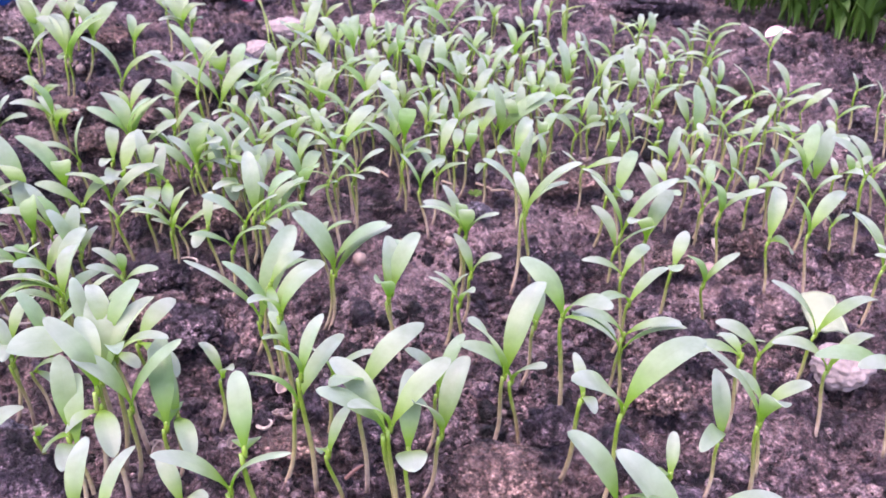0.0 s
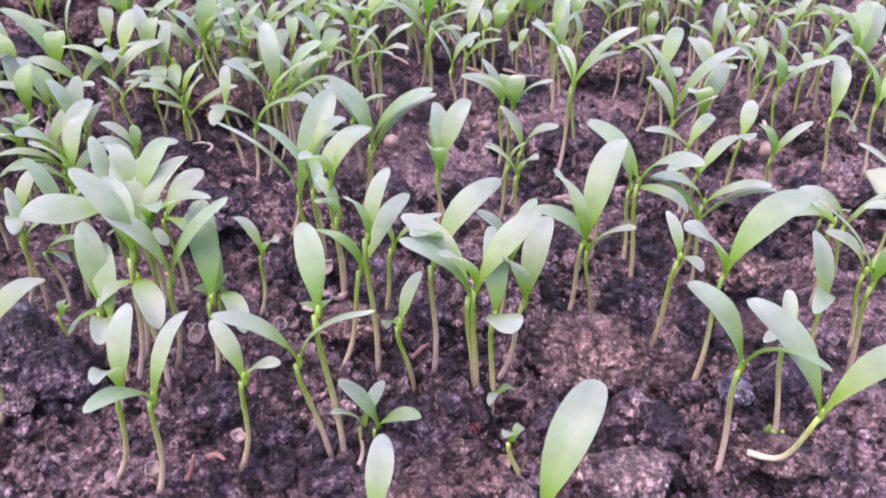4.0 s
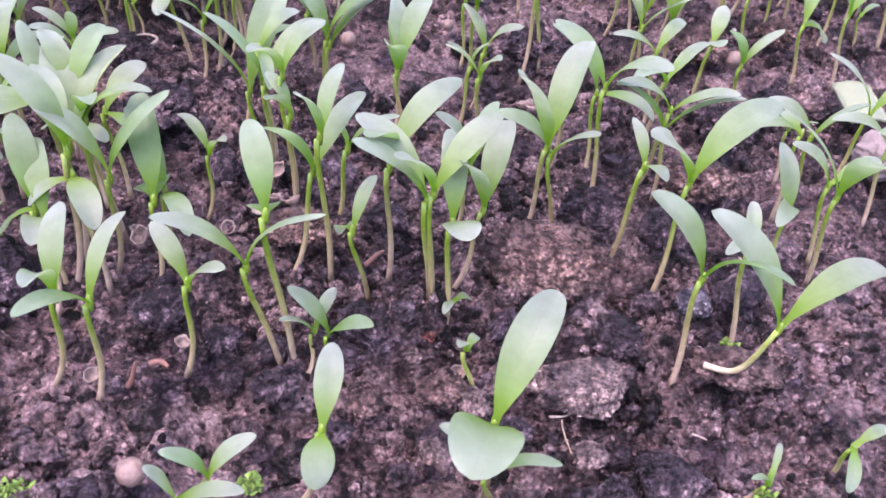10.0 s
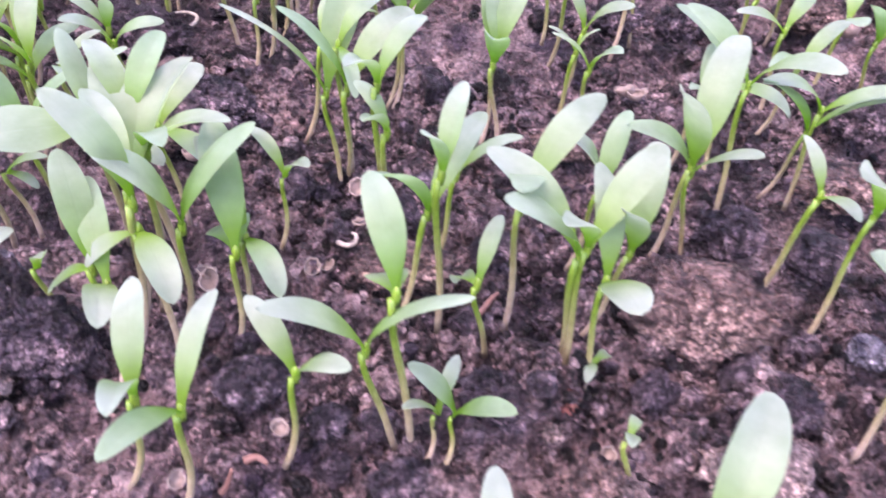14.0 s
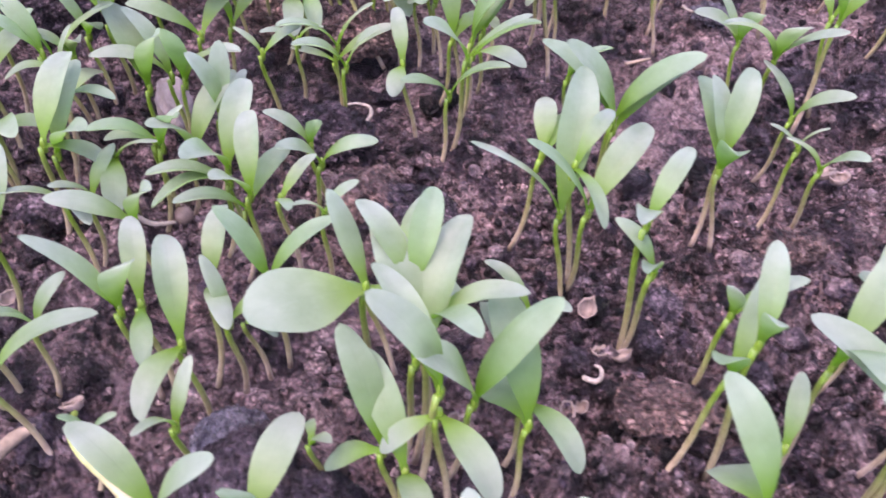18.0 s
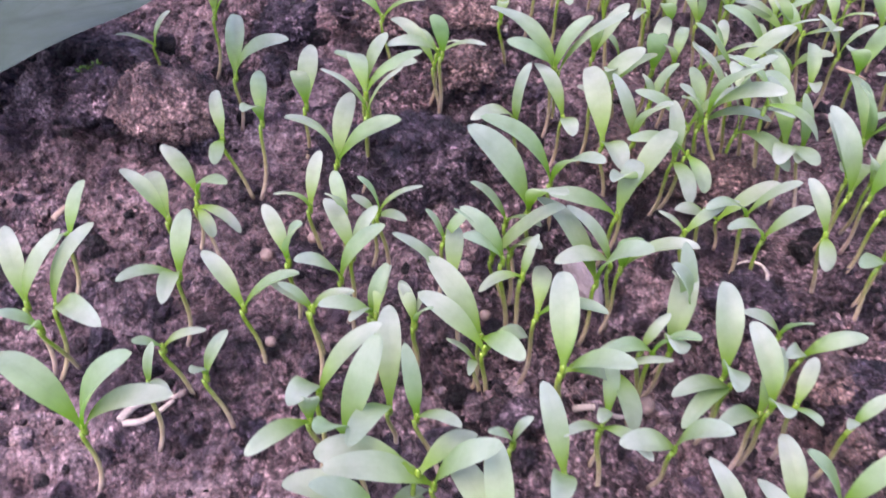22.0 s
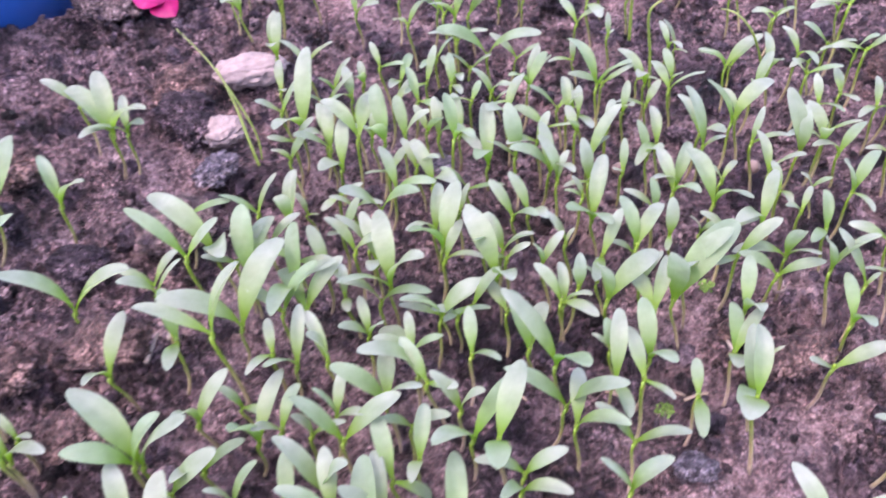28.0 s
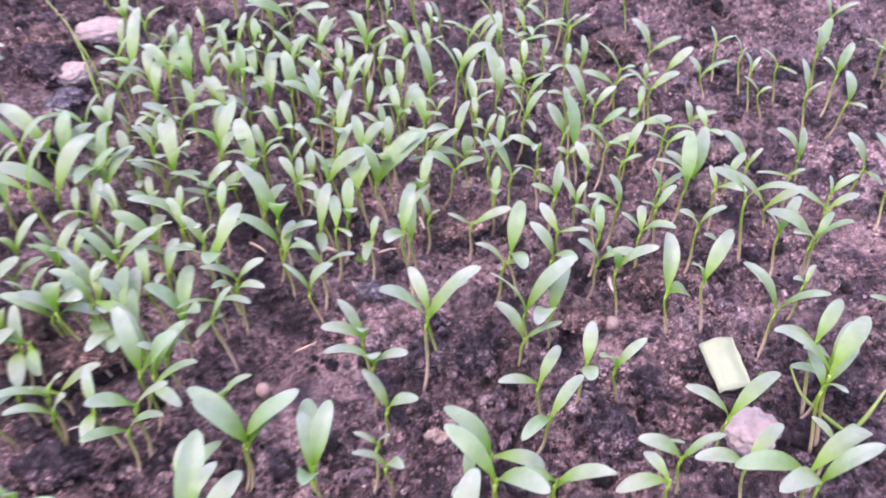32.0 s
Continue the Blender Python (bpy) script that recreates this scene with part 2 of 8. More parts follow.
    b3 = bump(n, l, bsdf, speck.outputs["Fac"], 0.8, 0.0014, b2)
    for depth, gap in zip((0.0009, 0.0004), gaps):
        b3 = bump(n, l, bsdf, gap, granules, depth, b3)
    return m


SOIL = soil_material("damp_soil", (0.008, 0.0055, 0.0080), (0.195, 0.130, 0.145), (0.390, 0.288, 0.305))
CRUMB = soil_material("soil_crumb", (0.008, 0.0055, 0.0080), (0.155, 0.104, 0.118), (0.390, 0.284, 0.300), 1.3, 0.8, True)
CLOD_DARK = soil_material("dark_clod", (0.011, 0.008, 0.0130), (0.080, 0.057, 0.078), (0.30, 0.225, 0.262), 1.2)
CLOD_BROWN = soil_material("brown_clod", (0.052, 0.032, 0.032), (0.225, 0.145, 0.142), (0.360, 0.255, 0.240), 1.0)
CLOD_PALE = soil_material("pale_clod", (0.10, 0.073, 0.072), (0.30, 0.215, 0.215), (0.47, 0.36, 0.35), 1.3, 0.9, grain_mix=0.4)
CLOD_RED = soil_material("red_clod", (0.16, 0.05, 0.045), (0.28, 0.10, 0.09), (0.36, 0.18, 0.15), 1.3, 0.9, grain_mix=0.4)
SLATE = soil_material("grey_chip", (0.13, 0.115, 0.15), (0.22, 0.20, 0.25), (0.34, 0.31, 0.36), 1.5, 0.9, grain_mix=0.4)


def plain(name, colour, rough=0.5, scale=300, vary=0.35, distance=0.0006):
    m, n, l, bsdf = material(name)
    t = noise_node(n, l, scale, 6)
    r = ramp(n, (0.3, tuple(v * (1 - vary) for v in colour)), (0.7, tuple(min(1, v * (1 + vary)) for v in colour)))
    l.new(t.outputs["Fac"], r.inputs["Fac"])
    l.new(r.outputs["Color"], bsdf.inputs["Base Color"])
    bsdf.inputs["Roughness"].default_value = rough
    bump(n, l, bsdf, t.outputs["Fac"], 0.5, distance)
    return m


STONE_WHITE = plain("white_stone", (0.172, 0.130, 0.132), 0.85, 260, 0.25, 0.0014)
HUSK = plain("seed_husk", (0.13, 0.083, 0.075), 0.6, 900)
HUSK_INSIDE = plain("seed_husk_pale", (0.17, 0.118, 0.108), 0.6, 900)
ROOT = plain("pale_root", (0.24, 0.185, 0.165), 0.5, 900)
STRAW = plain("dry_straw", (0.19, 0.13, 0.10), 0.7, 600)
RED_TWIG = plain("reddish_twig", (0.13, 0.055, 0.045), 0.7, 600)
PAPER = plain("pale_scrap", (0.128, 0.142, 0.092), 0.55, 120, 0.12, 0.0003)
PINK_CHIP = plain("pink_chip", (0.42, 0.25, 0.27), 0.6, 500, 0.2)
BLUE = plain("blue_plastic", (0.012, 0.075, 0.30), 0.35, 60, 0.12, 0.0002)
MOSS = plain("moss", (0.10, 0.17, 0.03), 0.8, 900, 0.5)
# ---- building helpers ----
def link_mesh(name, verts, faces, mat, parent=None, label="", uvs=None, smooth=True):
    me = bpy.data.meshes.new(name)
    me.from_pydata([tuple(map(float, v)) for v in verts], [], [tuple(map(int, f)) for f in faces])
    if smooth:
        me.polygons.foreach_set("use_smooth", [True] * len(me.polygons))
    if uvs is not None:
        lay = me.uv_layers.new(name="UVMap")
        idx = np.empty(len(me.loops), dtype=np.int32)
        me.loops.foreach_get("vertex_index", idx)
        lay.data.foreach_set("uv", np.asarray(uvs, dtype=np.float32)[idx].ravel())
    me.materials.append(mat)
    ob = new(name, me)
    if parent:
        ob.parent = parent
    if label:
        ob["label"] = label
    return ob


def base_empty(name, x, y, z, label, category, group=""):
    ob = new(name)
    ob.empty_display_size = 0.005
    ob.location = (x, y, z)
    return tagged(ob, label, category, group)


def direction(az, el):
    a, e = radians(az), radians(el)
    return np.array([math.cos(e) * math.sin(a), math.cos(e) * math.cos(a), math.sin(e)])


def blade(length, az, el, width=0.30, arch=0.16, twist=0.0, fold=0.10, curl=0.0, point=0.55, sharp=0.0, thick=0.00035, rows=14, cols=6):
    """A leaf that grows from the origin towards (az, el): its vertices, faces and uv. az: degrees from +y towards +x."""
    d = direction(az, el)
    hor = direction(az, 0)
    up = np.array([0, 0, math.cos(radians(el))]) - hor * math.sin(radians(el))
    side = np.cross(d, up)
    tw = radians(twist)
    ctrl = d * 0.45 * length + up * arch * length
    us = 1 - (1 - np.linspace(0, 1, rows + 1)) ** 1.35
    prof = np.where(us < 0.6, np.sin(np.pi / 2 * np.clip(us / 0.6, 0, 1)) ** 1.15, np.clip(1 - np.clip((us - 0.6) / 0.4, 0, 1) ** (1.6 + point), 0, 1) ** 0.5)
    prof = prof * np.clip(1 - us, 0, 1) ** sharp
    half = np.maximum(prof * width * length * 0.465, 0.00045 * (1 - us) + 0.00012)
    top, bot, uv = [], [], []
    for u, h in zip(us, half):
        p = 2 * u * (1 - u) * ctrl + u * u * d * length
        tan = 2 * (1 - u) * ctrl + 2 * u * (d * length - ctrl)
        tan = tan / np.linalg.norm(tan)
        n0 = np.cross(side, tan)
        a = tw * min(1.0, u * 1.6)
        s = side * math.cos(a) + n0 * math.sin(a)
        n = np.cross(s, tan)
        for v in np.linspace(-1, 1, cols + 1):
            q = p + s * h * v + n * h * (fold * v * v * 2 + curl * u * v * v + 0.10 * v * math.sin(6.5 * u + 9 * fold + 2 * v))
            e = thick / 2 * (1 - abs(v) ** 3) * (1.0 if u < 0.98 else 0.3)
            top.append(q + n * e)
            bot.append(q - n * e)
            uv.append((u, (v + 1) / 2))
    k, m = cols + 1, len(top)
    faces = []
    for i in range(rows):
        for j in range(cols):
            a, b, c, e = i * k + j, i * k + j + 1, (i + 1) * k + j + 1, (i + 1) * k + j
            faces.append((a, b, c, e))
            faces.append((m + e, m + c, m + b, m + a))
    for j in range(cols):
        a = rows * k + j
        faces.append((a + 1, a, m + a, m + a + 1))
    return top + bot, faces, uv + uv


def tube(points, radii, sides=7, close=True):
    """A round stalk along the points."""
    pts = [np.asarray(p, float) for p in points]
    verts, faces, uv = [], [], []
    ref = np.array([0.31, 0.95, 0.05])
    for i, p in enumerate(pts):
        t = pts[min(i + 1, len(pts) - 1)] - pts[max(i - 1, 0)]
        t = t / (np.linalg.norm(t) + 1e-12)
        a = np.cross(t, ref); a /= np.linalg.norm(a) + 1e-12
        b = np.cross(t, a)
        for k in range(sides):
            w = 2 * math.pi * k / sides
            verts.append(p + (a * math.cos(w) + b * math.sin(w)) * radii[i])
            uv.append((i / (len(pts) - 1), k / sides))
    for i in range(len(pts) - 1):
        for k in range(sides):
            a, b = i * sides + k, i * sides + (k + 1) % sides
            faces.append((a, a + sides, b + sides, b))
    if close:
        faces.append(tuple(range(sides)))
        faces.append(tuple(range(len(verts) - 1, len(verts) - sides - 1, -1)))
    return verts, faces, uv


def stem_points(dx, dy, h, elbow, steps=9, lie=1.0):
    """From the soil to the fork: it leaves the soil slanting, then stands up."""
    pts = []
    for i in range(steps + 1):
        u = i / steps
        lat = (1 - (1 - u) ** 2) * elbow + u * (1 - elbow)
        pts.append((dx * lat + 0.0006 * math.sin(5 * u + 60 * dx), dy * lat + 0.0006 * math.sin(4 * u + 70 * dy) * u, (-0.004 + (h + 0.004) * u if lie == 1.0 else 0.0050 + (h - 0.0050) * u ** lie)))
    return pts


SEEDLING_LABEL = "young coriander seedling with pale green seed leaves in damp soil"


CROWD_FROM = 0.3300  # past this line the seedlings stand too thick and too far off to be told apart
crowd = {"v": [], "f": [], "uv": [], "m": [], "n": 0}
CROWD_MATS = []


def add_crowd(v, f, uv, mat, at):
    if mat not in CROWD_MATS:
        CROWD_MATS.append(mat)
    n = crowd["n"]
    crowd["v"] += [np.asarray(p) + at for p in v]
    crowd["f"] += [tuple(n + i for i in q) for q in f]
    crowd["uv"] += list(uv)
    crowd["m"] += [CROWD_MATS.index(mat)] * len(f)
    crowd["n"] = n + len(v)


def finish_crowd():
    """The far seedlings, as one mesh."""
    ob = link_mesh("seedlings", crowd["v"], crowd["f"], CROWD_MATS[0], uvs=crowd["uv"])
    for m in CROWD_MATS[1:]:
        ob.data.materials.append(m)
    ob.data.polygons.foreach_set("material_index", crowd["m"])
    tagged(ob, "thick stand of young coriander seedlings on the far soil", "seedlings", kind="stuff")


def seedling(x, y, h, dx, dy, *leaves, stem=None, thick=1.0, label=SEEDLING_LABEL, mat=None, elbow=0.75, lie=1.0):
    """One seedling: base, height of the fork and its offset in mm, and leaves (azimuth, elevation, length in mm, width, arch)."""
    z = ground(x, y)
    ob = None if y > CROWD_FROM else base_empty("seedling", x, y, z, label, "seedling", "coriander seedlings")

    def piece(name, v, f, uv, m, at=(0, 0, 0)):
        if ob:
            link_mesh(name, v, f, m, ob, uvs=uv).location = at
        else:
            add_crowd(v, f, uv, m, np.array((x + at[0], y + at[1], z + at[2])))

    h, dx, dy = h / 1000, dx / 1000, dy / 1000
    if abs(dx) + abs(dy) < 0.0015:
        a = random.uniform(0, 6.28)
        x, y, dx, dy = x - 0.0035 * math.cos(a), y - 0.0035 * math.sin(a), dx + 0.0035 * math.cos(a), dy + 0.0035 * math.sin(a)
        if ob:
            ob.location = (x, y, z)
    pts = stem_points(dx, dy, h, elbow, 9, lie)
    r = 0.00056 * thick * (0.7 + 0.3 * min(h / 0.02, 1.3))
    v, f, uv = tube(pts, [r * (1.0 - 0.2 * i / (len(pts) - 1)) for i in range(len(pts))])
    piece("stem", v, f, uv, stem or STEM)
    for i, lf in enumerate(leaves):
        az, el, ln, *rest = lf
        wd = rest[0] if rest else random.uniform(0.25, 0.31)
        ar = rest[1] if len(rest) > 1 else random.uniform(0.15, 0.32)
        v, f, uv = blade(ln / 1000, az, el, wd, ar, random.uniform(-22, 22), random.uniform(0.04, 0.20), random.uniform(-0.4, 0.25), random.uniform(0.42, 0.6))
        piece("leaf", v, f, uv, mat or LEAF, (dx, dy, h))
    if h > 0.012:
        v, f, uv = tube([(dx, dy, h - 0.0012), (dx, dy, h - 0.0003), (dx, dy, h + 0.0006), (dx, dy, h + 0.0013), (dx, dy, h + 0.0017)],
                        [0.00045 * thick, 0.00055 * thick, 0.00060 * thick, 0.0004 * thick, 0.0002])
        piece("bud", v, f, [(1, 0)] * len(v), STEM)
    return ob


def rough_stone(name, x, y, size, mat, label, category, turn=0.0, sink=0.14, seed=1, rough=0.3, sub=5, group="", angular=0.0, lift=0.0):
    """A weathered lump: an icosphere with facets, lumps and pits."""
    bm = bmesh.new()
    bmesh.ops.create_icosphere(bm, subdivisions=sub, radius=1.0)
    off = Vector((seed * 7.3, seed * 3.1, seed * 5.7))
    rnd = random.Random(seed)
    planes = [(Vector((rnd.gauss(0, 1), rnd.gauss(0, 1), rnd.gauss(0, 1))).normalized(), rnd.uniform(0.62, 0.9)) for _ in range(9)]
    for v in bm.verts:
        p = v.co.normalized()
        r = 1.0 + rough * noise.fractal(p * 1.6 + off, 1.0, 2.0, 5) + 0.7 * rough * noise.fractal(p * 4.5 + off, 0.8, 2.0, 5) - 0.35 * rough * abs(noise.noise(p * 9.0 + off))
        q = p * r
        if angular:
            for nrm, dd in planes:
                e = q.dot(nrm) - dd
                if e > 0:
                    q -= nrm * e * angular
        if category == "clod":
            q += p * (0.075 * noise.noise(p * 12 + off) + 0.045 * noise.noise(p * 25 + off))
        v.co = Vector((q.x * size[0], q.y * size[1], q.z * size[2]))
    me = bpy.data.meshes.new(name)
    bm.to_mesh(me)
    bm.free()
    me.polygons.foreach_set("use_smooth", [True] * len(me.polygons))
    me.materials.append(mat)
    ob = new(name, me)
    ob.location = (x, y, ground(x, y) + size[2] * (1 - 2 * sink) + lift)
    ob.rotation_euler = (rnd.uniform(-0.15, 0.15), rnd.uniform(-0.15, 0.15), radians(turn))
    return tagged(ob, label, category, group)
# ---- the ground: one sheet, crumbly in the bed and running out to the horizon ----
def lump(x, y, cx, cy, r, h):
    return h * math.exp(-((x - cx) ** 2 + (y - cy) ** 2) / (r * r))


def ground(x, y):
    """Height of the soil's broad form."""
    p = Vector((x * 9, y * 9, 0.3))
    z = 0.004 * noise.noise(p) + 0.0022 * noise.noise(p * 2.7)
    z += lump(x, y, -0.21, 0.47, 0.09, 0.010)
    return z - 0.0005


def axis(lo, hi, step, far):
    inner = list(np.arange(lo, hi + step / 2, step))
    s = step
    left, right = [inner[0]], [inner[-1]]
    while abs(left[-1] - inner[0]) < far:
        s *= 1.10
        left.append(left[-1] - s)
    s = step
    while right[-1] - inner[-1] < far:
        s *= 1.10
        right.append(right[-1] + s)
    return left[:0:-1] + inner + right[1:]


def crumbs(x, y):
    """Fine relief: crumbly patches between smoother, crusted ones."""
    p = Vector((x, y, 0.0))
    w = noise.noise(p * 19 + Vector((5, 1, 2)))
    w = min(1.0, max(0.0, 0.48 + 1.5 * w))
    bend = Vector((noise.noise(p * 90), noise.noise(p * 90 + Vector((9, 9, 9))), 0)) * 0.004
    q = p + bend
    d1 = noise.voronoi(q * 260)[0]
    d2 = noise.voronoi(q * 120 + Vector((3, 7, 1)))[0]
    d3 = noise.voronoi(q * 52 + Vector((8, 2, 5)))[0]
    keep2 = noise.noise(p * 60 + Vector((2, 2, 7)))
    keep3 = noise.noise(p * 30 + Vector((7, 4, 3)))
    a = max(0.0, 0.5 - d1[0])
    b = max(0.0, 0.55 - d2[0]) * (1.0 if keep2 > -0.05 else 0.2)
    c = max(0.0, 0.55 - d3[0]) * (1.0 if keep3 > 0.12 else 0.0)
    f = noise.fractal(p * 150, 0.8, 2.0, 5)
    g = noise.fractal(p * 36 + Vector((1, 9, 4)), 1.0, 2.0, 4)
    return w * (0.0050 * a + 0.0100 * b) + 0.0170 * c * w + 0.0026 * f + 0.0045 * g - 0.0046


xs, ys = axis(-0.34, 0.28, 0.00122, 40), axis(0.055, 0.60, 0.00122, 40)
verts, faces = [], []
for yy in ys:
    for xx in xs:
        if -0.8 < xx < 0.8 and -0.3 < yy < 1.3:
            verts.append((xx, yy, ground(xx, yy) + crumbs(xx, yy)))
        else:
            verts.append((xx, yy, ground(xx, yy) if abs(xx) < 2 and abs(yy) < 2 else 0.0))
nx = len(xs)
for j in range(len(ys) - 1):
    for i in range(nx - 1):
        a = j * nx + i
        faces.append((a, a + 1, a + nx + 1, a + nx))
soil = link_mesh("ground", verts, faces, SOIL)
tagged(soil, "damp crumbly dark brown garden soil of a seed bed", "soil", kind="structure")

# loose crumbs of soil, thick in the crumbly patches
unit = bmesh.new()
bmesh.ops.create_icosphere(unit, subdivisions=2, radius=1.0)
ico_v = np.array([v.co[:] for v in unit.verts])
ico_f = np.array([[v.index for v in f.verts] for f in unit.faces])
unit.free()


def scatter_crumbs(name, count, lo, hi, mat, label, seed, box, solid, power=2.6):
    rng = np.random.RandomState(seed)
    sv, sf = solid
    vs, fs, n = [], [], 0
    while n < count:
        x, y = rng.uniform(box[0], box[1]), rng.uniform(box[2], box[3])
        w = noise.noise(Vector((x, y, 0)) * 19 + Vector((5, 1, 2))) + 0.6 * noise.noise(Vector((x, y, 3)) * 55)
        if w < rng.uniform(-0.7, 0.4):
            continue
        r = lo * (hi / lo) ** (rng.uniform() ** power)
        ax = rng.uniform(0.65, 1.35, 3) * r
        turn = np.array(Euler(rng.uniform(0, 6.28, 3)).to_matrix())
        bumpy = 1 + rng.uniform(-0.3, 0.3, len(sv))
        v = (sv * bumpy[:, None] * ax) @ turn.T
        z = ground(x, y) + crumbs(x, y) + 0.3 * r
        vs.append(v + (x, y, z))
        fs.append(sf + n * len(sv))
        n += 1
    ob = link_mesh(name, np.concatenate(vs), np.concatenate(fs), mat, smooth=False)
    return tagged(ob, label, "soil crumbs", kind="stuff")


small = bmesh.new()
bmesh.ops.create_icosphere(small, subdivisions=1, radius=1.0)
tiny = (np.array([v.co[:] for v in small.verts]), np.array([[v.index for v in f.verts] for f in small.faces]))
small.free()
bed = (-0.36, 0.30, 0.05, 0.66)
scatter_crumbs("soil_crumbs", 16000, 0.00035, 0.0013, CRUMB, "fine loose crumbs of dark brown soil", 2, bed, tiny, 1.5)
scatter_crumbs("soil_crumbs", 4500, 0.0010, 0.0036, CRUMB, "loose damp crumbs of dark brown soil", 3, bed, (ico_v, ico_f))
scatter_crumbs("soil_crumbs", 2300, 0.0010, 0.0045, CLOD_DARK, "loose blackish crumbs of soil", 4, bed, (ico_v, ico_f))
scatter_crumbs("soil_crumbs", 1200, 0.0003, 0.0016, CLOD_PALE, "small pale grit lying on the soil", 5, bed, tiny)
front = (-0.15, 0.19, 0.07, 0.24)
scatter_crumbs("soil_crumbs", 12000, 0.00030, 0.0012, CRUMB, "fine loose crumbs of dark brown soil", 12, front, tiny, 1.3)
scatter_crumbs("soil_crumbs", 1800, 0.0008, 0.0026, CRUMB, "loose damp crumbs of dark brown soil", 13, front, (ico_v, ico_f))
# ---- clods and stones ----
rough_stone("soil_clod", 0.0156, 0.1532, (0.0126, 0.0096, 0.0086), CLOD_BROWN, "lump of reddish brown dried soil on the bed", "clod", turn=-25, seed=3, angular=0.7, rough=0.24)
rough_stone("soil_clod", -0.0542, 0.1421, (0.0052, 0.0047, 0.0034), CLOD_DARK, "dark damp crumbly lump of soil on the bed", "clod", turn=12, seed=4, angular=0.7, rough=0.24)
rough_stone("soil_clod", -0.0818, 0.1511, (0.0053, 0.0054, 0.0039), CLOD_DARK, "dark damp crumbly lump of soil on the bed", "clod", turn=-1, seed=5, angular=0.7, rough=0.24)
rough_stone("soil_clod", -0.0182, 0.1394, (0.0056, 0.0045, 0.0032), CLOD_DARK, "dark damp crumbly lump of soil on the bed", "clod", turn=-14, seed=6)
rough_stone("brick_fragment", -0.0094, 0.1406, (0.0027, 0.0035, 0.0020), CLOD_RED, "small dull red brick fragment lying in the soil", "stone", turn=23, seed=7)
rough_stone("soil_clod", 0.0167, 0.1249, (0.0077, 0.0064, 0.0045), CLOD_PALE, "pale greyish pink dry lump of soil on the bed", "clod", turn=10, seed=8, angular=0.7, rough=0.24)
rough_stone("soil_clod", 0.0249, 0.1363, (0.0047, 0.0046, 0.0033), CLOD_DARK, "dark damp crumbly lump of soil on the bed", "clod", turn=-3, seed=9)
rough_stone("soil_clod", 0.0447, 0.1287, (0.0073, 0.0042, 0.0030), CLOD_BROWN, "lump of reddish brown dried soil on the bed", "clod", turn=-16, seed=10)
rough_stone("soil_clod", 0.0433, 0.1675, (0.0064, 0.0058, 0.0041), CLOD_DARK, "dark damp crumbly lump of soil on the bed", "clod", turn=21, seed=11, angular=0.7, rough=0.24)
rough_stone("soil_clod", 0.0267, 0.1062, (0.0057, 0.0050, 0.0036), CLOD_DARK, "dark damp crumbly lump of soil on the bed", "clod", turn=8, seed=12, angular=0.7, rough=0.24)
rough_stone("soil_clod", 0.0025, 0.1023, (0.0044, 0.0035, 0.0025), CLOD_BROWN, "lump of reddish brown dried soil on the bed", "clod", turn=-5, seed=13)
rough_stone("soil_clod", 0.0156, 0.1122, (0.0026, 0.0024, 0.0017), CLOD_PALE, "pale greyish pink dry lump of soil on the bed", "clod", turn=-18, seed=14)
rough_stone("soil_clod", -0.0070, 0.1259, (0.0039, 0.0034, 0.0024), CLOD_BROWN, "lump of reddish brown dried soil on the bed", "clod", turn=19, seed=15)
rough_stone("soil_clod", -0.0340, 0.1268, (0.0036, 0.0031, 0.0022), CLOD_DARK, "dark damp crumbly lump of soil on the bed", "clod", turn=6, seed=16)
rough_stone("soil_clod", -0.0109, 0.1341, (0.0015, 0.0015, 0.0011), CLOD_PALE, "pale greyish pink dry lump of soil on the bed", "clod", turn=-7, seed=17)
rough_stone("soil_clod", -0.0015, 0.1231, (0.0027, 0.0025, 0.0018), CLOD_PALE, "pale greyish pink dry lump of soil on the bed", "clod", turn=-20, seed=18)
rough_stone("stone", 0.0434, 0.1460, (0.0032, 0.0041, 0.0024), SLATE, "bluish grey stone chip half sunk in the soil", "stone", turn=17, seed=19, angular=0.7, rough=0.24)
rough_stone("soil_clod", -0.0246, 0.1176, (0.0030, 0.0021, 0.0015), CLOD_DARK, "dark damp crumbly lump of soil on the bed", "clod", turn=4, seed=20)
rough_stone("soil_clod", 0.0184, 0.1046, (0.0029, 0.0031, 0.0022), CLOD_DARK, "dark damp crumbly lump of soil on the bed", "clod", turn=-9, seed=21)
rough_stone("soil_clod", -0.0195, 0.1233, (0.0027, 0.0025, 0.0018), CLOD_BROWN, "lump of reddish brown dried soil on the bed", "clod", turn=-22, seed=22)
rough_stone("soil_clod", 0.0043, 0.1170, (0.0024, 0.0028, 0.0018), CLOD_DARK, "dark damp crumbly lump of soil on the bed", "clod", turn=15, seed=23)
rough_stone("soil_clod", -0.0090, 0.1135, (0.0021, 0.0021, 0.0015), CLOD_PALE, "pale greyish pink dry lump of soil on the bed", "clod", turn=2, seed=24)
rough_stone("brick_fragment", -0.0186, 0.1013, (0.0034, 0.0028, 0.0022), CLOD_RED, "small dull red brick fragment lying in the soil", "stone", turn=-11, seed=25, angular=0.7, rough=0.24)
rough_stone("soil_clod", -0.0086, 0.1024, (0.0051, 0.0041, 0.0032), CLOD_BROWN, "lump of reddish brown dried soil on the bed", "clod", turn=-24, seed=26)
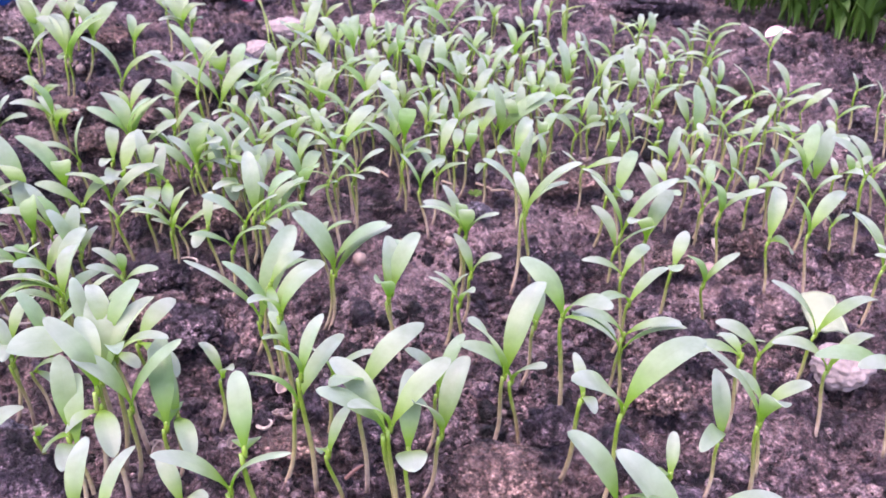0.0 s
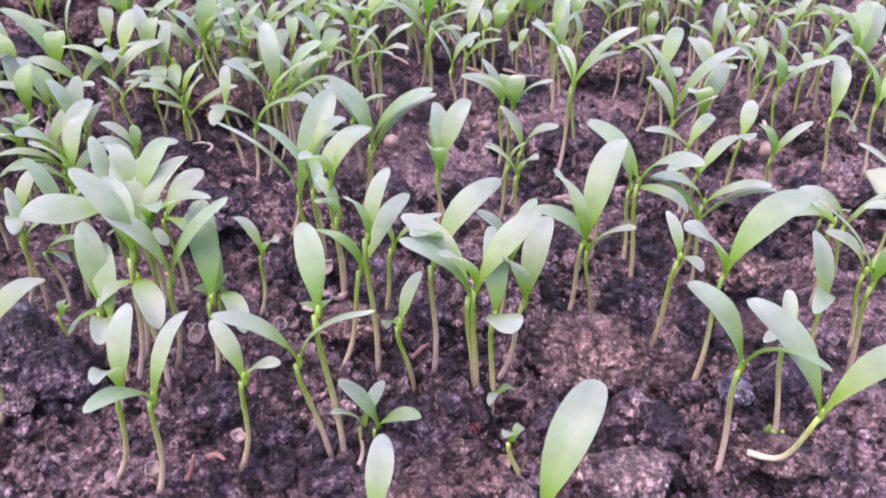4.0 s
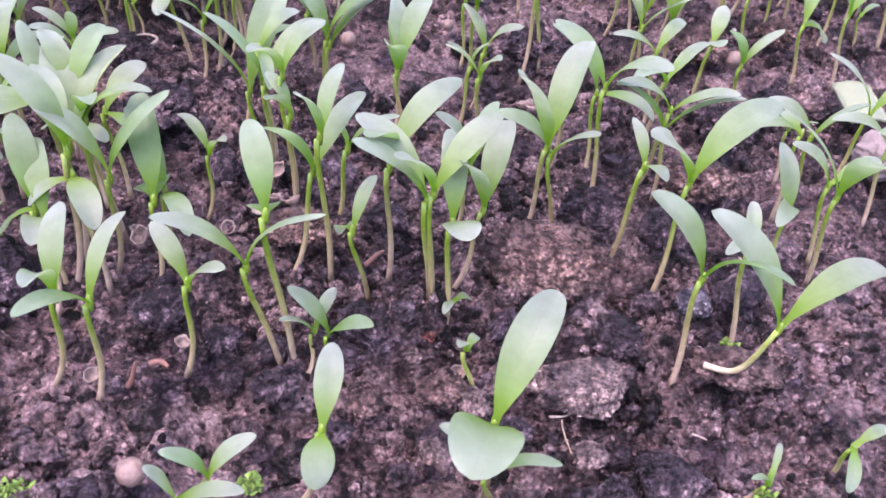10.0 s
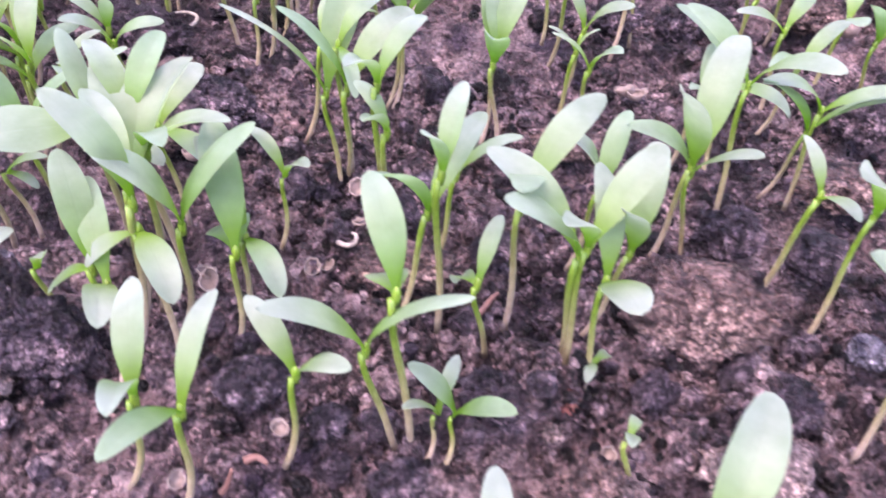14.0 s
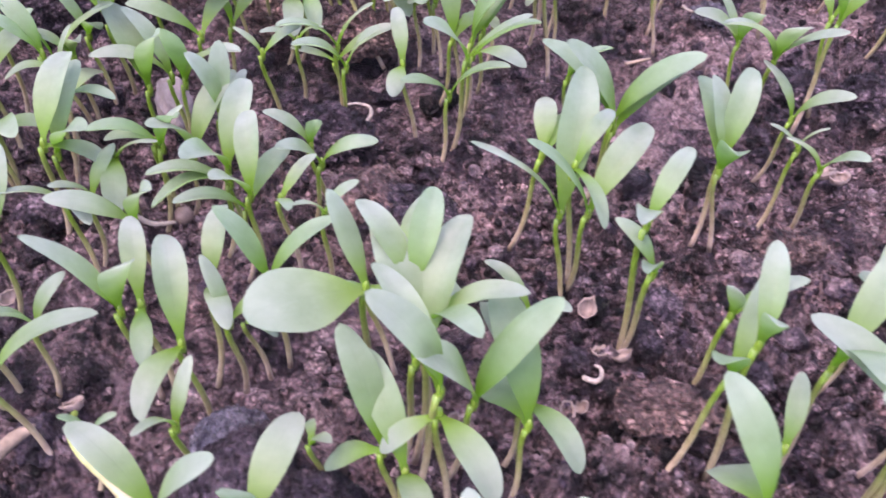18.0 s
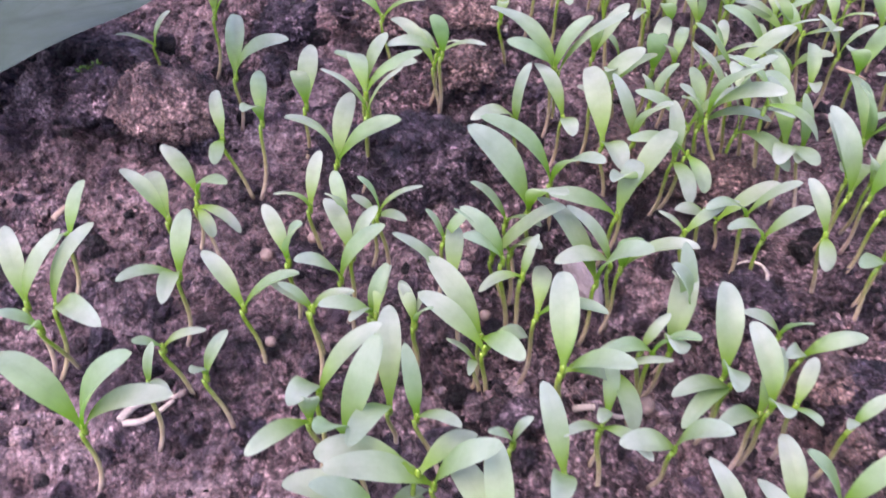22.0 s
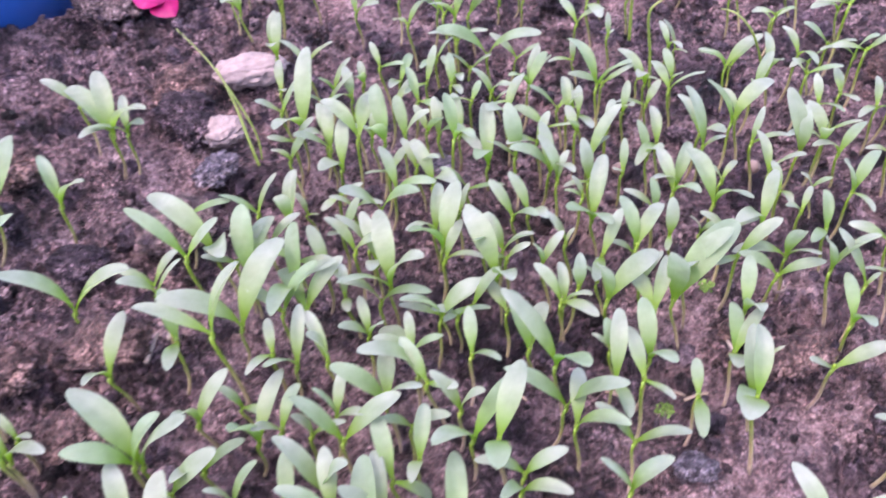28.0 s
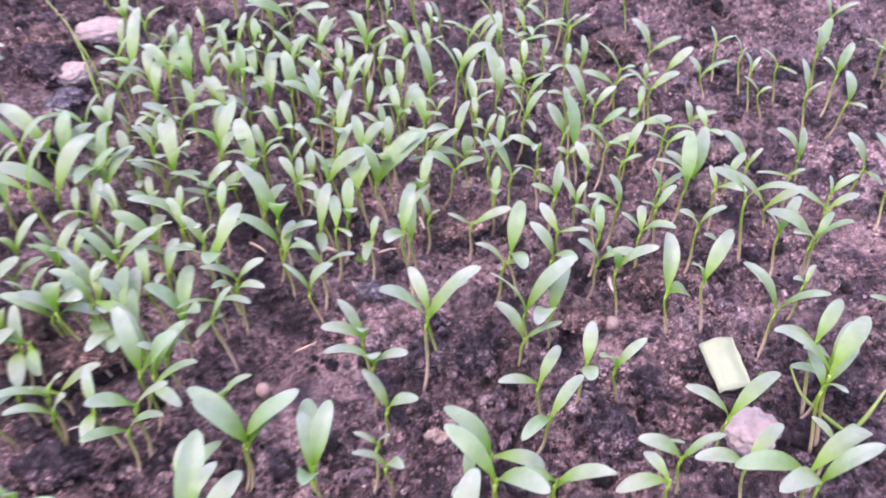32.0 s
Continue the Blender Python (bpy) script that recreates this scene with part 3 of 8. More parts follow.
rough_stone("soil_clod", 0.0043, 0.1018, (0.0031, 0.0029, 0.0023), CLOD_BROWN, "lump of reddish brown dried soil on the bed", "clod", turn=13, seed=27)
rough_stone("soil_clod", 0.0508, 0.1015, (0.0037, 0.0035, 0.0028), CLOD_PALE, "pale greyish pink dry lump of soil on the bed", "clod", turn=0, seed=28)
rough_stone("soil_clod", 0.0245, 0.1352, (0.0050, 0.0041, 0.0032), CLOD_DARK, "dark damp crumbly lump of soil on the bed", "clod", turn=-13, seed=29)
rough_stone("soil_clod", -0.0274, 0.1005, (0.0032, 0.0020, 0.0016), CLOD_BROWN, "lump of reddish brown dried soil on the bed", "clod", turn=24, seed=30)
rough_stone("soil_clod", -0.0432, 0.1367, (0.0030, 0.0024, 0.0019), CLOD_DARK, "dark damp crumbly lump of soil on the bed", "clod", turn=11, seed=31)
rough_stone("soil_clod", -0.0860, 0.1531, (0.0053, 0.0069, 0.0040), CLOD_DARK, "dark damp crumbly lump of soil on the bed", "clod", turn=-2, seed=32, angular=0.7, rough=0.24)
rough_stone("soil_clod", -0.0855, 0.1511, (0.0079, 0.0062, 0.0049), CLOD_DARK, "dark damp crumbly lump of soil on the bed", "clod", turn=-15, seed=33, angular=0.7, rough=0.24)
rough_stone("stone", -0.0972, 0.1646, (0.0063, 0.0052, 0.0041), SLATE, "bluish grey stone chip half sunk in the soil", "stone", turn=22, seed=34, angular=0.7, rough=0.24)
rough_stone("soil_clod", -0.0722, 0.2104, (0.0048, 0.0049, 0.0036), CLOD_DARK, "dark damp crumbly lump of soil on the bed", "clod", turn=9, seed=35)
rough_stone("soil_clod", -0.0907, 0.1449, (0.0030, 0.0025, 0.0020), CLOD_PALE, "pale greyish pink dry lump of soil on the bed", "clod", turn=-4, seed=36)
rough_stone("soil_clod", -0.0295, 0.1653, (0.0080, 0.0047, 0.0037), CLOD_BROWN, "lump of reddish brown dried soil on the bed", "clod", turn=-17, seed=37)
rough_stone("soil_clod", -0.0149, 0.1708, (0.0042, 0.0031, 0.0025), CLOD_DARK, "dark damp crumbly lump of soil on the bed", "clod", turn=20, seed=38)
rough_stone("soil_clod", 0.0293, 0.1730, (0.0068, 0.0059, 0.0047), CLOD_DARK, "dark damp crumbly lump of soil on the bed", "clod", turn=7, seed=39, angular=0.7, rough=0.24)
rough_stone("soil_clod", -0.0338, 0.1659, (0.0057, 0.0044, 0.0035), CLOD_BROWN, "lump of reddish brown dried soil on the bed", "clod", turn=-6, seed=40, angular=0.7, rough=0.24)
rough_stone("soil_clod", -0.0726, 0.2177, (0.0049, 0.0036, 0.0029), CLOD_DARK, "dark damp crumbly lump of soil on the bed", "clod", turn=-19, seed=41)
rough_stone("soil_clod", -0.0626, 0.2137, (0.0048, 0.0042, 0.0033), CLOD_DARK, "dark damp crumbly lump of soil on the bed", "clod", turn=18, seed=42)
rough_stone("soil_clod", 0.0050, 0.2010, (0.0074, 0.0037, 0.0028), CLOD_BROWN, "lump of reddish brown dried soil on the bed", "clod", turn=5, seed=43)
rough_stone("soil_clod", -0.2082, 0.3191, (0.0150, 0.0120, 0.0100), CLOD_BROWN, "large rounded lump of brown soil on the bed", "clod", turn=-8, seed=44, angular=0.5, rough=0.22)
rough_stone("soil_clod", -0.2274, 0.3291, (0.0089, 0.0073, 0.0059), CLOD_DARK, "dark damp crumbly lump of soil on the bed", "clod", turn=-21, seed=45)
rough_stone("soil_clod", -0.1462, 0.2885, (0.0130, 0.0112, 0.0091), CLOD_DARK, "dark damp crumbly lump of soil on the bed", "clod", turn=16, seed=46)
rough_stone("stone", -0.1150, 0.2495, (0.0040, 0.0078, 0.0042), STONE_WHITE, "flat pale pinkish stone lying among the seedlings", "stone", turn=12, seed=47, angular=0.5, rough=0.14)
rough_stone("soil_clod", -0.0746, 0.2779, (0.0110, 0.0064, 0.0052), CLOD_BROWN, "lump of reddish brown dried soil on the bed", "clod", turn=-10, seed=48)
rough_stone("soil_clod", -0.0737, 0.2168, (0.0083, 0.0079, 0.0055), CLOD_BROWN, "flat lump of brown dried soil on the bed", "clod", turn=-23, seed=49, angular=0.7, rough=0.24)
rough_stone("stone", -0.0751, 0.2026, (0.0044, 0.0037, 0.0030), CLOD_BROWN, "small rounded brown stone lying in the soil", "stone", turn=14, seed=50)
rough_stone("soil_clod", -0.1697, 0.2067, (0.0030, 0.0034, 0.0022), CLOD_DARK, "dark damp crumbly lump of soil on the bed", "clod", turn=1, seed=51)
rough_stone("soil_clod", -0.0816, 0.2374, (0.0090, 0.0059, 0.0048), CLOD_DARK, "dark damp crumbly lump of soil on the bed", "clod", turn=-12, seed=52)
rough_stone("soil_clod", -0.1761, 0.2641, (0.0056, 0.0040, 0.0033), CLOD_DARK, "dark damp crumbly lump of soil on the bed", "clod", turn=-25, seed=53)
rough_stone("soil_clod", -0.1290, 0.3295, (0.0094, 0.0068, 0.0055), CLOD_BROWN, "lump of reddish brown dried soil on the bed", "clod", turn=12, seed=54)
rough_stone("stone", -0.0773, 0.4923, (0.0144, 0.0082, 0.0064), STONE_WHITE, "rounded whitish stone with soil stains on the bed", "stone", turn=-1, seed=55, rough=0.16)
rough_stone("stone", -0.0895, 0.4540, (0.0087, 0.0067, 0.0052), STONE_WHITE, "rounded whitish stone with soil stains on the bed", "stone", turn=-14, seed=56, rough=0.16)
rough_stone("soil_clod", -0.1037, 0.3997, (0.0133, 0.0106, 0.0082), CLOD_PALE, "pale greyish pink dry lump of soil on the bed", "clod", turn=23, seed=57, angular=0.7, rough=0.24)
rough_stone("soil_clod", -0.0992, 0.4583, (0.0072, 0.0093, 0.0054), CLOD_DARK, "dark damp crumbly lump of soil on the bed", "clod", turn=10, seed=58)
rough_stone("soil_clod", -0.1234, 0.3565, (0.0140, 0.0085, 0.0066), CLOD_BROWN, "lump of reddish brown dried soil on the bed", "clod", turn=-3, seed=59, angular=0.7, rough=0.24)
rough_stone("soil_clod", -0.1545, 0.2930, (0.0162, 0.0085, 0.0066), CLOD_DARK, "dark damp crumbly lump of soil on the bed", "clod", turn=-16, seed=60)
rough_stone("soil_clod", -0.2019, 0.4252, (0.0141, 0.0098, 0.0076), CLOD_PALE, "pale greyish pink dry lump of soil on the bed", "clod", turn=21, seed=61)
rough_stone("soil_clod", -0.1938, 0.4737, (0.0092, 0.0070, 0.0054), CLOD_PALE, "pale greyish pink dry lump of soil on the bed", "clod", turn=8, seed=62)
rough_stone("stone", -0.1769, 0.4598, (0.0060, 0.0072, 0.0045), STONE_WHITE, "rounded whitish stone with soil stains on the bed", "stone", turn=-5, seed=63, rough=0.16)
rough_stone("soil_clod", -0.2122, 0.4993, (0.0183, 0.0091, 0.0057), CLOD_DARK, "dark damp crumbly lump of soil on the bed", "clod", turn=-18, seed=64, angular=0.7, rough=0.24)
rough_stone("soil_clod", -0.1781, 0.3550, (0.0098, 0.0065, 0.0050), CLOD_DARK, "dark damp crumbly lump of soil on the bed", "clod", turn=19, seed=65)
rough_stone("soil_clod", -0.1566, 0.4411, (0.0087, 0.0077, 0.0060), CLOD_BROWN, "lump of reddish brown dried soil on the bed", "clod", turn=6, seed=66)
rough_stone("soil_clod", -0.1334, 0.3925, (0.0095, 0.0069, 0.0053), CLOD_DARK, "dark damp crumbly lump of soil on the bed", "clod", turn=-7, seed=67, angular=0.7, rough=0.24)
rough_stone("stone", -0.0938, 0.4294, (0.0058, 0.0049, 0.0038), SLATE, "bluish grey stone chip half sunk in the soil", "stone", turn=-20, seed=68)
rough_stone("soil_clod", -0.1583, 0.3618, (0.0062, 0.0044, 0.0034), CLOD_DARK, "dark damp crumbly lump of soil on the bed", "clod", turn=17, seed=69)
rough_stone("soil_clod", -0.1483, 0.3514, (0.0091, 0.0069, 0.0054), CLOD_BROWN, "lump of reddish brown dried soil on the bed", "clod", turn=4, seed=70)
rough_stone("soil_clod", -0.1048, 0.4847, (0.0119, 0.0086, 0.0067), CLOD_BROWN, "lump of reddish brown dried soil on the bed", "clod", turn=-9, seed=71)
rough_stone("soil_clod", -0.1593, 0.4157, (0.0081, 0.0062, 0.0048), CLOD_DARK, "dark damp crumbly lump of soil on the bed", "clod", turn=-22, seed=72)
rough_stone("soil_clod", -0.1911, 0.3935, (0.0092, 0.0067, 0.0052), CLOD_BROWN, "lump of reddish brown dried soil on the bed", "clod", turn=15, seed=73)
rough_stone("soil_clod", -0.1310, 0.2975, (0.0058, 0.0044, 0.0034), CLOD_PALE, "pale greyish pink dry lump of soil on the bed", "clod", turn=2, seed=74)
rough_stone("soil_clod", -0.1347, 0.5639, (0.0161, 0.0112, 0.0087), CLOD_PALE, "pale greyish pink dry lump of soil on the bed", "clod", turn=-11, seed=75)
rough_stone("soil_clod", -0.0684, 0.5041, (0.0094, 0.0071, 0.0055), CLOD_BROWN, "lump of reddish brown dried soil on the bed", "clod", turn=-24, seed=76)
rough_stone("stone", -0.0906, 0.4337, (0.0061, 0.0055, 0.0042), SLATE, "bluish grey stone chip half sunk in the soil", "stone", turn=13, seed=77)
rough_stone("stone", -0.1056, 0.3998, (0.0055, 0.0040, 0.0031), SLATE, "bluish grey stone chip half sunk in the soil", "stone", turn=0, seed=78)
rough_stone("soil_clod", -0.0005, 0.4498, (0.0122, 0.0075, 0.0058), CLOD_DARK, "dark damp crumbly lump of soil on the bed", "clod", turn=-13, seed=79)
rough_stone("soil_clod", 0.1619, 0.4286, (0.0124, 0.0093, 0.0072), CLOD_BROWN, "lump of reddish brown dried soil on the bed", "clod", turn=24, seed=80, angular=0.7, rough=0.24)
rough_stone("soil_clod", 0.1656, 0.4181, (0.0056, 0.0053, 0.0041), CLOD_BROWN, "lump of reddish brown dried soil on the bed", "clod", turn=11, seed=81)
rough_stone("stone", -0.0159, 0.4126, (0.0038, 0.0042, 0.0029), SLATE, "bluish grey stone chip half sunk in the soil", "stone", turn=-2, seed=82, angular=0.7, rough=0.24)
rough_stone("soil_clod", -0.1026, 0.4690, (0.0104, 0.0086, 0.0067), CLOD_DARK, "dark damp crumbly lump of soil on the bed", "clod", turn=-15, seed=83)
rough_stone("soil_clod", 0.0579, 0.5159, (0.0111, 0.0076, 0.0059), CLOD_DARK, "dark damp crumbly lump of soil on the bed", "clod", turn=22, seed=84)
rough_stone("soil_clod", 0.1162, 0.4085, (0.0071, 0.0051, 0.0039), CLOD_PALE, "pale greyish pink dry lump of soil on the bed", "clod", turn=9, seed=85)
rough_stone("soil_clod", 0.0457, 0.3207, (0.0053, 0.0038, 0.0029), CLOD_BROWN, "lump of reddish brown dried soil on the bed", "clod", turn=-4, seed=86)
rough_stone("soil_clod", 0.0812, 0.2569, (0.0074, 0.0069, 0.0051), CLOD_BROWN, "lump of reddish brown dried soil on the bed", "clod", turn=-17, seed=87)
rough_stone("soil_clod", 0.0923, 0.2272, (0.0052, 0.0051, 0.0038), CLOD_DARK, "dark damp crumbly lump of soil on the bed", "clod", turn=20, seed=88)
rough_stone("soil_clod", 0.1679, 0.3312, (0.0081, 0.0049, 0.0036), CLOD_PALE, "pale greyish pink dry lump of soil on the bed", "clod", turn=7, seed=89)
rough_stone("soil_clod", 0.1514, 0.3064, (0.0100, 0.0070, 0.0052), CLOD_PALE, "pale greyish pink dry lump of soil on the bed", "clod", turn=-6, seed=90)
rough_stone("stone", 0.0170, 0.2838, (0.0049, 0.0038, 0.0028), SLATE, "bluish grey stone chip half sunk in the soil", "stone", turn=-19, seed=91)
rough_stone("soil_clod", 0.0280, 0.2534, (0.0070, 0.0054, 0.0040), CLOD_DARK, "dark damp crumbly lump of soil on the bed", "clod", turn=18, seed=92)
rough_stone("soil_clod", 0.0431, 0.2500, (0.0058, 0.0054, 0.0040), CLOD_DARK, "dark damp crumbly lump of soil on the bed", "clod", turn=5, seed=93)
rough_stone("soil_clod", 0.1083, 0.2660, (0.0057, 0.0060, 0.0043), CLOD_BROWN, "lump of reddish brown dried soil on the bed", "clod", turn=-8, seed=94)
rough_stone("soil_clod", -0.0037, 0.3229, (0.0055, 0.0047, 0.0035), CLOD_DARK, "dark damp crumbly lump of soil on the bed", "clod", turn=-21, seed=95)
rough_stone("stone", -0.0158, 0.4149, (0.0040, 0.0050, 0.0030), SLATE, "bluish grey stone chip half sunk in the soil", "stone", turn=16, seed=96, angular=0.7, rough=0.24)
rough_stone("soil_clod", 0.0525, 0.3085, (0.0125, 0.0063, 0.0042), CLOD_BROWN, "lump of reddish brown dried soil on the bed", "clod", turn=3, seed=97)
rough_stone("stone", 0.1130, 0.2025, (0.0080, 0.0070, 0.0056), STONE_WHITE, "rounded whitish stone with soil stains on the bed", "stone", turn=-10, seed=98, rough=0.16)
rough_stone("soil_clod", 0.0737, 0.2115, (0.0071, 0.0067, 0.0049), CLOD_DARK, "dark damp crumbly lump of soil on the bed", "clod", turn=-23, seed=99)
rough_stone("soil_clod", -0.0681, 0.2127, (0.0085, 0.0093, 0.0051), CLOD_DARK, "dark damp crumbly lump of soil on the bed", "clod", turn=14, seed=100, angular=0.7, rough=0.24)
rough_stone("soil_clod", -0.0954, 0.1568, (0.0086, 0.0108, 0.0060), CLOD_DARK, "dark damp crumbly lump of soil on the bed", "clod", turn=1, seed=101, angular=0.7, rough=0.24)
rough_stone("soil_clod", 0.0584, 0.1874, (0.0086, 0.0069, 0.0038), CLOD_BROWN, "lump of reddish brown dried soil on the bed", "clod", turn=-12, seed=102)
rough_stone("soil_clod", -0.0938, 0.2901, (0.0089, 0.0095, 0.0052), CLOD_BROWN, "lump of reddish brown dried soil on the bed", "clod", turn=-25, seed=103)
rough_stone("soil_clod", 0.1495, 0.5813, (0.0275, 0.0147, 0.0081), CLOD_DARK, "dark damp crumbly lump of soil on the bed", "clod", turn=12, seed=104)
# ---- the seedlings ----
seedling(-0.0468, 0.1025, 4.7, 0.8, 0.2, (-112, 71, 10.0, 0.30, 0.15), (94, 18, 10.0, 0.28, 0.29))
seedling(-0.0028, 0.1034, 8.4, -0.1, 0.0, (104, 32, 11.4, 0.30, 0.41), (-69, 46, 11.4, 0.29, 0.35))
seedling(0.0421, 0.1043, 4.0, -0.5, 0.5, (32, 13, 7.8, 0.16, 0.47), (-115, 42, 7.8, 0.16, 0.29))
seedling(-0.0422, 0.1045, 7.3, 0.5, 0.1, (-99, 53, 9.6, 0.26, 0.29), (68, 42, 9.6, 0.31, 0.32))
seedling(-0.0022, 0.1046, 17.6, -0.9, 0.3, (33, 31, 21.6, 0.31, 0.36), (-157, 22, 13.8, 0.75, 0.40))
seedling(-0.0274, 0.1055, 17.2, 1.2, 0.0, (7, 28, 12.5, 0.34, 0.25), (-175, -12, 8.1, 0.60, 0.37))
seedling(0.0556, 0.1102, 7.0, 0.9, -1.0, (69, 9, 7.8, 0.30, 0.33), (-157, -23, 7.4, 0.34, 0.34))
seedling(-0.0621, 0.1255, 17.7, 2.0, 0.8, (15, 29, 15.0, 0.25, 0.41), (-152, 33, 15.0, 0.26, 0.27))
seedling(-0.0002, 0.1265, 9.2, -3.2, 0.9, (31, -13, 5.0, 0.40, 0.47), (-154, 48, 7.8, 0.30, 0.29), stem=WHITE_STEM)
seedling(0.0375, 0.1268, 18.2, 7.0, -4.7, (-54, 45, 22.6, 0.27, 0.23), (69, 14, 22.6, 0.27, 0.47), stem=WHITE_STEM, lie=2.6)
seedling(0.0349, 0.1291, 21.3, -1.4, 0.9, (-56, 46, 17.1, 0.31, 0.26), (150, 36, 17.1, 0.24, 0.39))
seedling(-0.0662, 0.1296, 16.1, 0.1, 0.1, (-4, 35, 14.8, 0.31, 0.39), (178, 48, 14.8, 0.27, 0.34))
seedling(-0.0493, 0.1323, 16.5, 2.0, 0.5, (-37, 29, 11.9, 0.30, 0.27), (130, 44, 11.9, 0.29, 0.23))
seedling(-0.0310, 0.1351, 29.6, -4.3, -0.2, (-15, 38, 15.5, 0.31, 0.36), (-8, -32, 9.9, 0.60, 0.27))
seedling(-0.0334, 0.1353, 19.3, -5.2, -0.4, (-105, 43, 18.0, 0.25, 0.25), (102, 46, 18.0, 0.27, 0.35))
seedling(-0.0282, 0.1355, 4.5, 0.1, 0.0, (-121, 44, 8.9, 0.28, 0.25), (26, 25, 8.9, 0.28, 0.36))
seedling(-0.0259, 0.1355, 4.0, 0.3, 0.0, (-69, 49, 11.4, 0.31, 0.29), (125, 40, 11.4, 0.30, 0.24))
seedling(0.0472, 0.1405, 18.3, -0.6, 0.4, (13, 38, 9.4, 0.30, 0.23), (-125, 23, 9.4, 0.28, 0.42))
seedling(-0.0037, 0.1442, 4.0, 0.3, -0.1, (52, -23, 5.0, 0.40, 0.45), (-153, 13, 5.0, 0.40, 0.44))
seedling(-0.0945, 0.1447, 17.3, 2.4, -1.4, (22, 10, 15.6, 0.34, 0.41), (-164, 78, 15.9, 0.28, 0.12))
seedling(-0.0065, 0.1447, 21.2, 1.1, -0.2, (0, 39, 17.1, 0.31, 0.39), (173, 26, 11.0, 0.60, 0.29))
seedling(-0.0092, 0.1450, 25.6, -0.7, 0.1, (-42, 25, 19.5, 0.30, 0.25), (-108, 46, 19.5, 0.30, 0.26))
seedling(-0.0071, 0.1451, 26.9, -1.9, 0.3, (48, 32, 18.2, 0.28, 0.24), (-142, 48, 18.2, 0.25, 0.23))
seedling(-0.1060, 0.1471, 15.7, 2.8, -0.5, (96, 60, 16.8, 0.27, 0.25), (-47, 18, 16.8, 0.28, 0.43))
seedling(-0.0213, 0.1501, 14.2, -0.5, 0.0, (25, 34, 11.2, 0.27, 0.32), (-23, -41, 7.2, 0.45, 0.33))
seedling(-0.0726, 0.1501, 15.2, -0.4, -0.0, (-18, 22, 17.8, 0.28, 0.33), (174, 21, 11.4, 0.42, 0.40))
seedling(-0.0730, 0.1528, 15.4, -2.6, 0.9, (-22, 39, 17.7, 0.30, 0.28), (-70, -42, 11.3, 0.40, 0.26))
seedling(-0.0574, 0.1534, 16.2, 1.2, 1.9, (-14, 40, 19.9, 0.30, 0.31), (-14, -27, 12.7, 0.60, 0.42))
seedling(-0.0691, 0.1546, 21.8, 0.5, -0.0, (-106, -30, 9.0, 0.34, 0.29), (154, -7, 13.2, 0.38, 0.37))
seedling(-0.0691, 0.1546, 26.7, 0.4, -0.0, (-26, 24, 18.6, 0.28, 0.27), (-72, 59, 18.6, 0.27, 0.27))
seedling(-0.0022, 0.1548, 16.9, 3.8, -0.7, (22, 39, 18.1, 0.30, 0.38), (-138, 58, 18.1, 0.31, 0.22))
seedling(0.0705, 0.1559, 19.6, -0.6, 0.5, (-58, 44, 21.2, 0.28, 0.28), (-165, 50, 21.2, 0.26, 0.28))
seedling(0.0400, 0.1566, 22.0, -0.1, 0.0, (-125, 43, 24.3, 0.25, 0.23), (61, 30, 24.3, 0.29, 0.43))
seedling(-0.0142, 0.1566, 23.3, -1.4, 0.1, (46, 33, 21.1, 0.25, 0.41), (-162, 46, 21.1, 0.25, 0.32))
seedling(-0.0288, 0.1569, 28.7, 1.0, 0.0, (19, 40, 14.0, 0.27, 0.32), (-147, 59, 14.0, 0.25, 0.26))
seedling(-0.0632, 0.1573, 19.9, -0.3, 0.0, (-110, 59, 19.0, 0.30, 0.21), (65, 52, 19.0, 0.30, 0.30))
seedling(-0.0302, 0.1577, 21.1, 1.3, 0.1, (-133, 51, 17.5, 0.27, 0.21), (37, 34, 17.5, 0.26, 0.24))
seedling(-0.0840, 0.1581, 10.7, -1.1, 0.3, (-3, -18, 5.0, 0.35, 0.27), (144, 52, 7.8, 0.26, 0.24))
seedling(0.0324, 0.1592, 23.7, -0.7, 0.3, (-9, 36, 10.3, 0.28, 0.28), (177, 23, 10.3, 0.27, 0.29))
seedling(0.0644, 0.1594, 11.4, -0.4, 0.3, (3, 39, 16.4, 0.30, 0.25), (-141, 27, 16.4, 0.25, 0.44))
seedling(-0.0570, 0.1607, 14.7, 1.7, -0.3, (153, -4, 12.2, 0.36, 0.44), (-41, 52, 16.6, 0.29, 0.23))
seedling(-0.0725, 0.1617, 22.8, 1.6, 0.6, (-15, 36, 21.3, 0.30, 0.28), (27, 34, 21.3, 0.30, 0.27))
seedling(-0.1155, 0.1625, 9.7, 0.3, 0.1, (-105, 67, 7.8, 0.25, 0.15), (94, 55, 7.8, 0.28, 0.28))
seedling(-0.1033, 0.1628, 14.1, 0.3, -2.4, (23, 52, 10.3, 0.29, 0.25), (-149, 48, 10.3, 0.26, 0.29))
seedling(-0.0680, 0.1660, 26.5, -0.6, 0.0, (95, 29, 14.0, 0.29, 0.37), (155, 40, 14.0, 0.30, 0.35))
seedling(0.0783, 0.1664, 15.7, -2.4, 1.8, (-71, 39, 13.0, 0.30, 0.30), (73, 21, 13.0, 0.28, 0.27))
seedling(-0.1277, 0.1679, 15.2, -0.5, 0.9, (75, 32, 18.5, 0.27, 0.42), (-167, 42, 18.5, 0.28, 0.26))
seedling(-0.0695, 0.1693, 29.3, -1.4, 0.0, (-31, 25, 14.9, 0.30, 0.35), (17, 31, 14.9, 0.30, 0.30))
